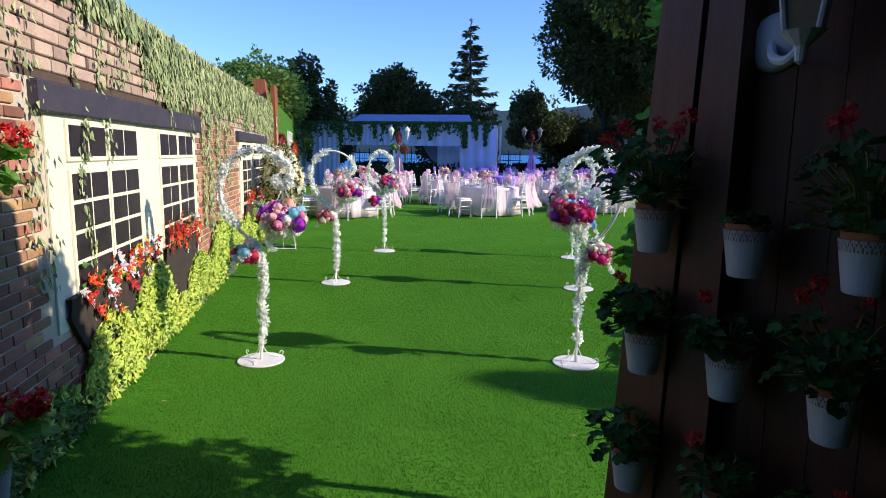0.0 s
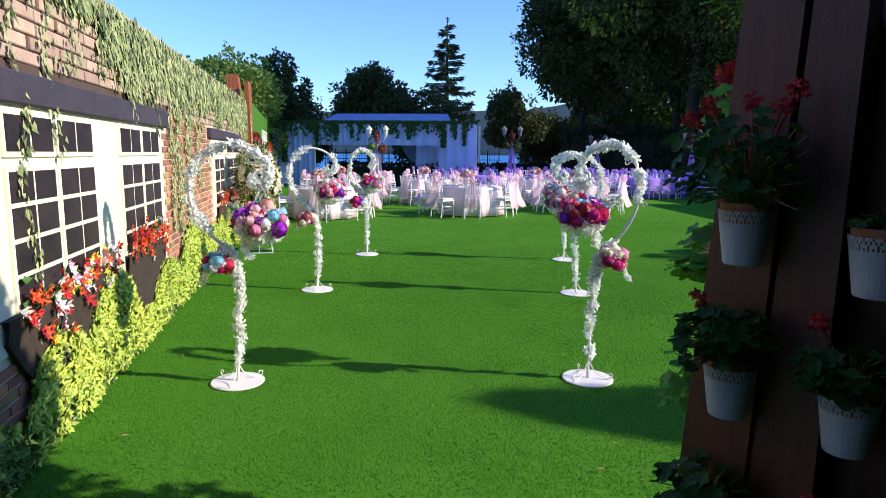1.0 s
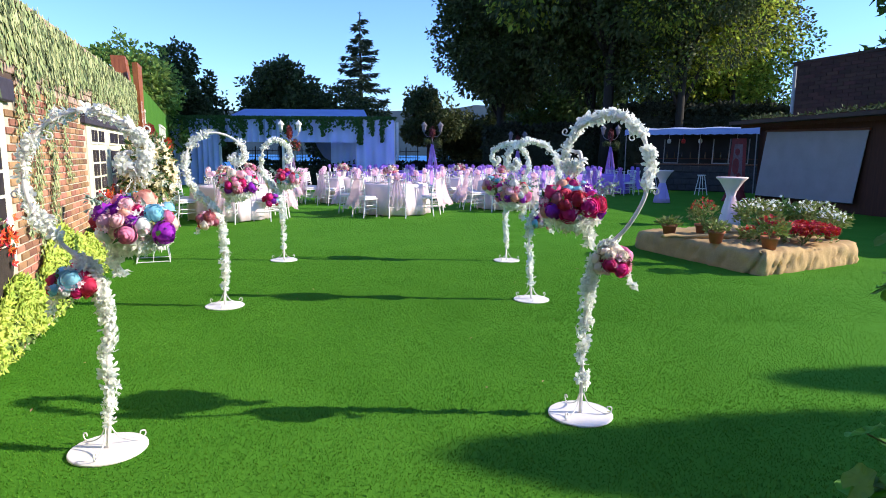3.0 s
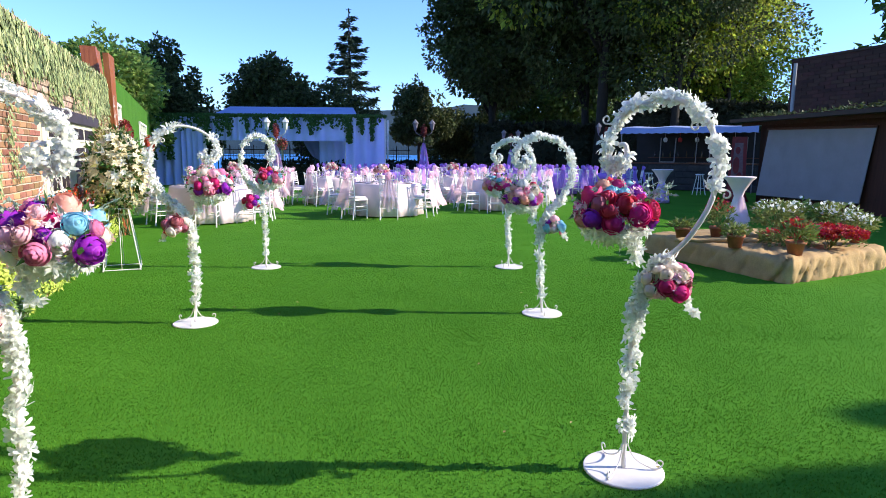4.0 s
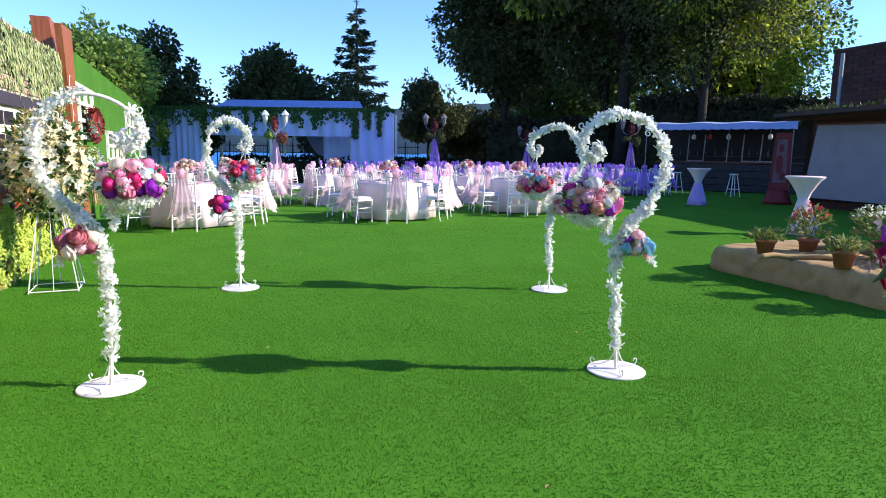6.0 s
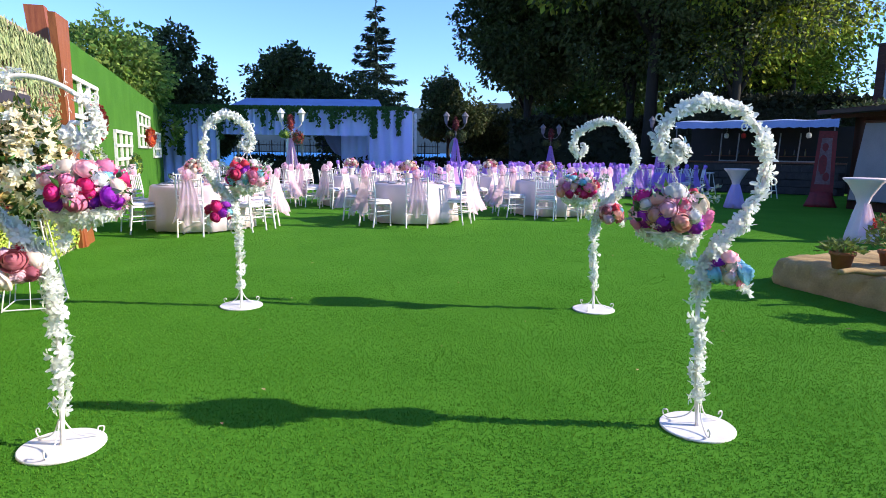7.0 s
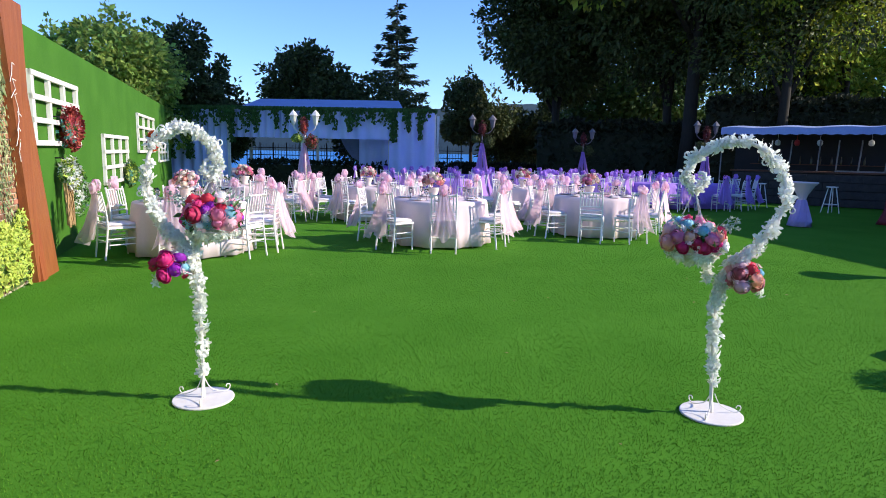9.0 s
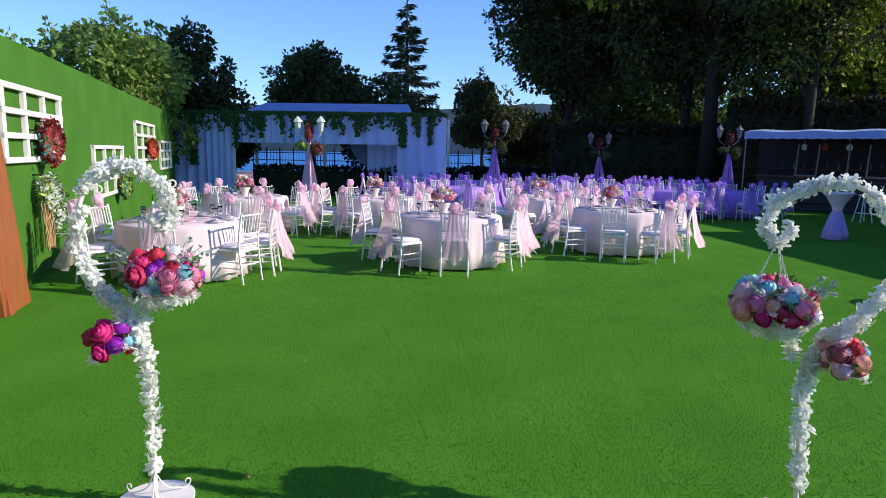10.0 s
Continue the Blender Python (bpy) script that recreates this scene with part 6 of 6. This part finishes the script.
# ---- entrance: planked panel with hanging pots, unseen roof added over the start ----
E0 = Vector((1.19, -2.38, 0))
ED = Vector((0.68, -0.735, 0)).normalized()
EN = Vector((ED.y, -ED.x, 0))
if EN.x > 0:
    EN = -EN
on_panel = lambda s, z, o=0.0: E0 + ED * s + EN * o + Vector((0, 0, z))
M_E = Matrix(((ED.x, EN.x, 0, E0.x), (ED.y, EN.y, 0, E0.y), (0, 0, 1, 0), (0, 0, 0, 1)))
R.seed(95)
ent = thing("plank_screen", "dark stained plank screen beside the entrance", "wooden screen")
for s0, s1, o in ((0.0, 0.24, 0.03), (0.243, 0.45, 0.02)):
    vs = []
    for z, lean in ((0, 0.03), (2.85, 0.23)):
        q = lean * (1 - s0 / 0.45 * 0.7), lean * (1 - s1 / 0.45 * 0.85)
        vs += [on_panel(s0 + q[0], z, o), on_panel(s1 + q[1], z, o), on_panel(s1 + q[1], z, -0.14), on_panel(s0 + q[0], z, -0.14)]
    part("post_board", MB().add(vs, [(0, 1, 5, 4), (1, 2, 6, 5), (2, 3, 7, 6), (3, 0, 4, 7), (4, 5, 6, 7), (3, 2, 1, 0)]), M_WOOD_DARK, ent)
for i in range(12):
    part("plank", MB().box((0.53 + 0.14 * i, -0.10, 1.4), (0.136, 0.03 + U(0, 0.006), 2.8), M_E, bevel=0.004), M_PLANK, ent)
part("rail", MB().box((1.3, -0.15, 2.6), (1.7, 0.07, 0.12), M_E, bevel=0.006), M_PLANK, ent)
part("rail", MB().box((1.3, -0.15, 0.4), (1.7, 0.07, 0.12), M_E, bevel=0.006), M_PLANK, ent)
# Unseen porch, added to keep light off the plank screen.
shade_porch = thing("entrance_porch", "unseen timber porch added to darken the entrance", "porch")
part("roof", MB().box((2.8, -6.37, 2.78), (3.8, 6.06, 0.10)), M_PLANK, shade_porch)
part("roof", MB().box((-1.0, -6.85, 2.78), (3.796, 5.1, 0.10)), M_PLANK, shade_porch)
part("side_wall", slab(MB(), (4.6, -2.9, 0), (4.6, -9.4, 0), -0.1, 0, 2.73), M_PLANK, shade_porch)
part("side_wall", slab(MB(), (2.45, -3.72, 0), (4.6, -2.95, 0), 0.1, 0, 2.73), M_PLANK, shade_porch)
part("back_wall", slab(MB(), (4.6, -9.4, 0), (-2.9, -9.4, 0), -0.1, 0, 2.73), M_PLANK, shade_porch)

# Left wall, also unseen, closes out more light.
part("side_wall", slab(MB(), (-1.85, -5.6, 0), (-2.9, -9.4, 0), 0.1, 0, 2.73), M_PLANK, shade_porch)

M_POT = material("white_enamel_pot", (0.46, 0.45, 0.46), (0.40, 0.39, 0.41), 10, 0.6, 0.1, 50)


def lace_pot_mesh():
    """A tapered pot whose upper band is pierced like lace."""
    mb = MB()
    mb.lathe([(0.0, 0.0), (0.046, 0.0), (0.049, 0.004), (0.064, 0.105), (0.062, 0.105), (0.047, 0.008), (0.0, 0.008)], 28)
    n = 84
    rows = ((0.105, 0.064), (0.113, 0.0652), (0.121, 0.0664), (0.129, 0.0676), (0.137, 0.0688), (0.145, 0.070))
    for j in range(5):
        for i in range(n):
            if j in (1, 3) and i % 2 == (j // 2):
                continue
            if j == 2 and i % 4 == 2:
                continue
            if j == 4 and i % 4 == 0:
                continue
            a, b = 2 * math.pi * i / n, 2 * math.pi * (i + 1) / n
            (z0, r0), (z1, r1) = rows[j], rows[j + 1]
            vs = [(r0 * math.cos(a), r0 * math.sin(a), z0), (r0 * math.cos(b), r0 * math.sin(b), z0), (r1 * math.cos(b), r1 * math.sin(b), z1), (r1 * math.cos(a), r1 * math.sin(a), z1)]
            vs += [(p[0] * 0.97, p[1] * 0.97, p[2]) for p in vs]
            mb.add(vs, [(0, 1, 2, 3), (7, 6, 5, 4), (0, 4, 5, 1), (2, 6, 7, 3)])
    return mb.mesh("lace_pot", M_POT)


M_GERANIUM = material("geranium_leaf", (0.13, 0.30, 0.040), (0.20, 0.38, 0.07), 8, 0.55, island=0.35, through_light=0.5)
LACE = lace_pot_mesh()
liner = MB().lathe([(0, 0.01), (0.045, 0.01), (0.064, 0.15), (0.066, 0.165), (0.06, 0.165), (0.058, 0.15), (0, 0.148)], 20).mesh("liner", M_TERRA, True)


def round_leaf(mb, c, d, size, k=0):
    """A lobed, cupped geranium leaf that faces along d, with a notch at its stalk."""
    d = Vector(d).normalized()
    u = d.orthogonal().normalized()
    v = d.cross(u)
    t0, cup = U(0, 6.28), U(0.05, 0.35)
    inner, outer = [], []
    n = 20
    for i in range(n):
        a = t0 + 6.2832 * i / n
        e = u * math.cos(a) + v * math.sin(a)
        lobe = (0.98, 1.06, 0.98, 0.86)[i % 4] * (0.35 if i == 0 else 1)
        wave = 0.10 * math.sin(5 * a) * size
        inner.append(Vector(c) + e * size * 0.5 * (0.6 if i == 0 else 1) + d * size * cup * 0.35)
        outer.append(Vector(c) + e * size * lobe + d * (size * cup + wave))
    fs = [(0, 1 + i, 1 + (i + 1) % n) for i in range(n)] + [(1 + i, 1 + n + i, 1 + n + (i + 1) % n, 1 + (i + 1) % n) for i in range(n)]
    mb.add([Vector(c)] + inner + outer, fs, k)


def geranium(base, turn, plant_h, plant_w, nl, nf, lean, seed, label, lace=True, big=1.0, reach=Vector()):
    R.seed(seed)
    ob = thing("hanging_pot", label, "hanging pot", Matrix.Translation(base), "hanging pots")
    if lace:
        part("lace_pot", LACE, None, ob, m=pose(0, 0, 0, 0, 0, turn))
    part("liner", liner, None, ob, "terracotta liner pot", m=pose(0, 0, 0))
    part("hook", MB().tube([(-lean.x * 0.06, -lean.y * 0.06, 0.12), (-lean.x * 0.10, -lean.y * 0.10, 0.13), (-lean.x * 0.13, -lean.y * 0.13, 0.11)], 0.004, 5), M_IRON, ob)
    lf, fl = MB(), MB()
    for _ in range(int(nl * 1.5)):
        a, q = U(0, 6.28), U(0.1, 1) ** 0.6
        tip = Vector((plant_w / 2 * q * math.cos(a), plant_w / 2 * q * math.sin(a), 0.15 + plant_h * U(0.05, 0.95) * (1 - 0.35 * q))) + lean * 0.05 + reach
        lf.tube([(0.02 * math.cos(a), 0.02 * math.sin(a), 0.14), tip * 0.5 + Vector((0, 0, 0.1)), tip], 0.0022, 4, 1)
        round_leaf(lf, tip, Vector((math.cos(a) * 0.5, math.sin(a) * 0.5, 0.8)) + rand_dir() * 0.5, U(0.016, 0.029) * big)
    # Pots on the dark screen get the shaded leaf copy, others the lit one.
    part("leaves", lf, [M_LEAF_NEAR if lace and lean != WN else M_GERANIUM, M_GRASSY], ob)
    for _ in range(nf):
        a, q = U(0, 6.28), U(0.3, 1)
        c = Vector((plant_w / 2 * q * math.cos(a), plant_w / 2 * q * math.sin(a), 0.17 + plant_h * U(0.65, 0.98))) + lean * 0.06 + reach
        fl.tube([(0, 0, 0.15), c * 0.6 + Vector((0, 0, 0.08)), c], 0.002, 4)
        for j in range(16):
            blossom(fl, c + rand_dir() * 0.02 * big, rand_dir() + Vector((0, 0, 0.5)), 0.015 * big, 0, 5)
    if nf:
        part("blossoms", fl, M_RED, ob)
    return ob


GL = "white lace-edged pot of red geraniums on the planks"
GG = "white lace-edged pot of green leaves on the planks"
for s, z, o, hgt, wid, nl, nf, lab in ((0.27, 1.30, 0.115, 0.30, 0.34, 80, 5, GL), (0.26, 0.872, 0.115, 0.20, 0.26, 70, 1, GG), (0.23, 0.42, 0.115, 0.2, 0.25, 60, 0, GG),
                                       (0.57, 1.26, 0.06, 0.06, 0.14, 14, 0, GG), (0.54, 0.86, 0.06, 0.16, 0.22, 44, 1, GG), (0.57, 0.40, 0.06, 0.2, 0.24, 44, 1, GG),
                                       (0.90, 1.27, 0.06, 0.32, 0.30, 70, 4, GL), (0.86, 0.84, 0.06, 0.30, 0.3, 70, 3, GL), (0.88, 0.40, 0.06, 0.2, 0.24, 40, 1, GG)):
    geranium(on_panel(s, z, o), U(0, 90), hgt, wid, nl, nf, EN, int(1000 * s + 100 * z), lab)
# leggy plants at the panel's edge, lit from the lawn side
SIDE, REACH = Vector((-0.3, 0.6, 0)), Vector((-0.13, 0.08, 0.0))
geranium(on_panel(0.20, 1.02, -0.22), 10, 0.24, 0.32, 24, 2, SIDE, 501, "geranium in a clay pot behind the plank screen", False, 1.7, REACH)
geranium(on_panel(0.18, 0.60, -0.22), 10, 0.22, 0.28, 24, 0, SIDE, 502, "green leafy plant in a clay pot behind the screen", False, 1.7, REACH)
geranium(on_panel(0.20, 1.42, -0.26), 10, 0.30, 0.36, 26, 3, SIDE, 503, "geranium in a clay pot high behind the screen", False, 1.6, REACH * 0.5)
geranium(on_panel(0.14, 1.86, -0.36), 10, 0.36, 0.42, 28, 4, SIDE, 504, "large red geranium on top behind the screen", False, 1.7, REACH * 0.3)
for z in (0.59, 1.01, 1.41, 1.85):
    o = -0.3 if z > 1.6 else -0.2
    br = part("bracket", MB().box((0.20, o * 0.5 - 0.12, z + 0.0), (0.06, abs(o) + 0.1, 0.02), M_E), M_IRON, ent)

# wall lantern on the panel
lan = thing("wall_lantern", "white wall lantern on the dark planks", "wall lantern")
c = on_panel(0.70, 1.93, 0.10)
part("wall_plate", MB().lathe([(0, 0), (0.085, 0), (0.09, 0.012), (0.07, 0.03), (0, 0.04)], 24, m=Matrix.Translation(on_panel(0.53, 1.97, -0.085)) @ toward(EN)), M_POT, lan, smooth=True)
part("arm", MB().tube(smooth_path([on_panel(0.53, 1.96, -0.05), on_panel(0.58, 1.91, 0.02), on_panel(0.66, 1.89, 0.09), on_panel(0.70, 1.92, 0.10)], 4), 0.014, 8), M_POT, lan)
body = part("glass_body", MB().lathe([(0.055, 0.03), (0.095, 0.25), (0.095, 0.255), (0.0, 0.256)], 4, m=Matrix.Translation(c) @ pose(0, 0, 0, 0, 0, 20)), material("smoked_glass", (0.30, 0.20, 0.14), (0.24, 0.16, 0.11), 6, 0.25), lan, "smoky lantern glass")
for i in range(4):
    a = math.radians(20 + 90 * i)
    part("frame_bar", MB().tube([c + Vector((0.057 * math.cos(a), 0.057 * math.sin(a), 0.03)), c + Vector((0.097 * math.cos(a), 0.097 * math.sin(a), 0.255))], 0.008, 6), M_POT, lan)
part("cap", MB().lathe([(0.12, 0.255), (0.06, 0.33), (0.015, 0.37), (0.0, 0.39)], 4, m=Matrix.Translation(c) @ pose(0, 0, 0, 0, 0, 20)), M_POT, lan)
part("base_cup", MB().lathe([(0, -0.06), (0.014, -0.05), (0.02, -0.01), (0.06, 0.03), (0.0, 0.031)], 12, m=Matrix.Translation(c)), M_POT, lan)

# geraniums on a stake beside the way in
for p, nf, sd in (((-0.92, -3.10, 1.32), 3, 511), ((-0.93, -3.12, 0.40), 4, 512)):
    geranium(Vector(p), 0, 0.24, 0.26, 20, nf, WN, sd, "white lace-edged pot of red geraniums on a slim stake", True, 1.7)
stake = thing("plant_stake", "slim dark iron stake that carries two flower pots", "plant stand", pose(-1.03, -3.12, 0))
part("rod", MB().tube([(0, 0, 0), (0, 0, 1.50)], 0.008, 6), M_IRON, stake)
part("foot", MB().lathe([(0, 0), (0.11, 0), (0.11, 0.012), (0, 0.016)], 16), M_IRON, stake)
for z, dy in ((1.34, 0.02), (0.44, 0.0)):
    part("ring", MB().tube([(0.0, 0.0, z)] + [(0.10 + 0.062 * -math.cos(q * 0.5236), dy * 1.0 + 0.062 * math.sin(q * 0.5236), z + 0.08) for q in range(13)], 0.004, 5), M_IRON, stake)

# two unseen slim cypresses, added beyond the view to cast shade across the lawn
def cypress(x, y, height, width, seed):
    R.seed(seed)
    ob = thing("cypress", "unseen slim cypress added to shade the lawn", "tree", pose(x, y, 0), "cypresses")
    part("trunk", MB().tube([(0, 0, 0), (0.02, 0, height * 0.5), (0, 0, height * 0.92)], [0.11, 0.07, 0.015], 8), M_BARK, ob)
    mb = MB()
    for _ in range(9000):
        t = U(0, 1) ** 0.8
        r = width / 2 * (1 - t ** 4) ** 0.8 * (0.7 + 0.3 * t) * U(0, 1) ** 0.5
        a = U(0, 6.2832)
        p = Vector((r * math.cos(a), r * math.sin(a), height * (0.06 + 0.94 * t)))
        d = (Vector((math.cos(a) * 0.5, math.sin(a) * 0.5, 1.0)) + rand_dir() * 0.4).normalized()
        mb.leaf(p, d, d.cross(rand_dir()).normalized(), U(0.12, 0.24), U(0.04, 0.08))
    part("crown", mb, M_LEAF_DARK, ob)


cypress(12.9, -1.10, 6.2, 2.1, 96)
cypress(13.2, 0.04, 5.25, 1.45, 97)
# Shrub hidden by the plank screen, added to shade the lawn and wall.
tree((1.86, -2.2, 0), 3.15, 0.86, 4200, 0.09, 0.85, 104, M_LEAF, "hidden leafy shrub added to cast shade on the lawn", name="shrub_tree", trunk_r=0.035, n_clump=22)

# ---- turf blades and litter on the lawn ----
rng = np.random.default_rng(5)


def blades(name, x0, x1, y0, y1, count, tall):
    x, y = rng.uniform(x0, x1, count), rng.uniform(y0, y1, count)
    edge = np.minimum(np.minimum((x1 - x) / 2.5, (y1 - y) / 5.0), 1.0)
    keep = (x > (-2.29 - 0.33 * y + 0.02)) & (rng.random(count) < edge)
    x, y = x[keep], y[keep]
    n = len(x)
    a = rng.uniform(0, 6.2832, n)
    hgt, lean = tall * rng.uniform(0.5, 1.2, n), tall * rng.uniform(0.1, 0.9, n)
    b = rng.uniform(0, 6.2832, n)
    w = 0.0022 + 0.0016 * rng.random(n)
    v = np.empty((n, 3, 3))
    v[:, 0] = np.stack((x - w * np.cos(a), y - w * np.sin(a), np.zeros(n)), 1)
    v[:, 1] = np.stack((x + w * np.cos(a), y + w * np.sin(a), np.zeros(n)), 1)
    v[:, 2] = np.stack((x + lean * np.cos(b), y + lean * np.sin(b), hgt), 1)
    me = bpy.data.meshes.new(name)
    me.vertices.add(3 * n)
    me.vertices.foreach_set("co", v.reshape(-1))
    me.loops.add(3 * n)
    me.loops.foreach_set("vertex_index", np.arange(3 * n, dtype=np.int32))
    me.polygons.add(n)
    me.polygons.foreach_set("loop_start", np.arange(0, 3 * n, 3, dtype=np.int32))
    me.materials.append(M_BLADE)
    me.update(calc_edges=True)
    tagged(new(name, me), "short green artificial turf blades", "turf", kind="stuff")


blades("turf_blades", -3.6, 4.6, -2.8, 7.0, 640000, 0.0098)
blades("turf_blades", -7.0, 8.0, 2.0, 15.0, 480000, 0.0095)
# seams between the rolls of turf: a shallow ridge of brushed blades
R.seed(100)
seam = MB()
SEAM = Vector((-1.43, 9.75, 0)), Vector((0.2, 3.4, 0)), Vector((1.18, 0.55, 0))
for _ in range(1300):
    t = U(0, 1)
    if noise.noise(Vector((t * 14, 4, 0))) < 0.12 or U(0, 1) > 0.35 + 0.65 * t:
        continue
    p = SEAM[0].lerp(SEAM[1], t / 0.68) if t < 0.68 else SEAM[1].lerp(SEAM[2], (t - 0.68) / 0.32)
    p = p + Vector((U(-0.012, 0.012), 0, 0.004))
    d = Vector((U(0.2, 1.0), U(-0.4, 0.2), U(0.3, 0.9))).normalized()
    seam.leaf(p, d, d.cross(Vector((0, 1, 0.3))).normalized(), U(0.010, 0.017), 0.004)
tagged(part("turf_seam", seam, M_BLADE), "brushed-up seam between two rolls of turf", "turf seam", kind="stuff")
R.seed(98)
M_LITTER = material("dry_leaf", (0.35, 0.32, 0.14), (0.45, 0.25, 0.10), 20, 0.8, vary=0.4)
for _ in range(46):
    x, y = U(-2.2, 5.0), U(-2.2, 10)
    if x < -2.1 - 0.33 * y:
        continue
    a = U(0, 6.28)
    mb = MB()
    mb.leaf((0, 0, 0.02), (math.cos(a), math.sin(a), 0.1), (-math.sin(a), math.cos(a), 0), U(0.02, 0.05), U(0.012, 0.025))
    tagged(part("fallen_leaf", mb, M_LITTER, m=pose(x, y, 0)), "small dry fallen leaf on the turf", "leaf", "fallen leaves")

# ---- single bricks of the cottage wall ----
R.seed(99)
for s, h in BRICK_SPOTS:
    part("brick", R.choice(brick_meshes), None, wall_1, m=M_W @ Matrix.Translation((s, U(-0.001, 0.003), h)))
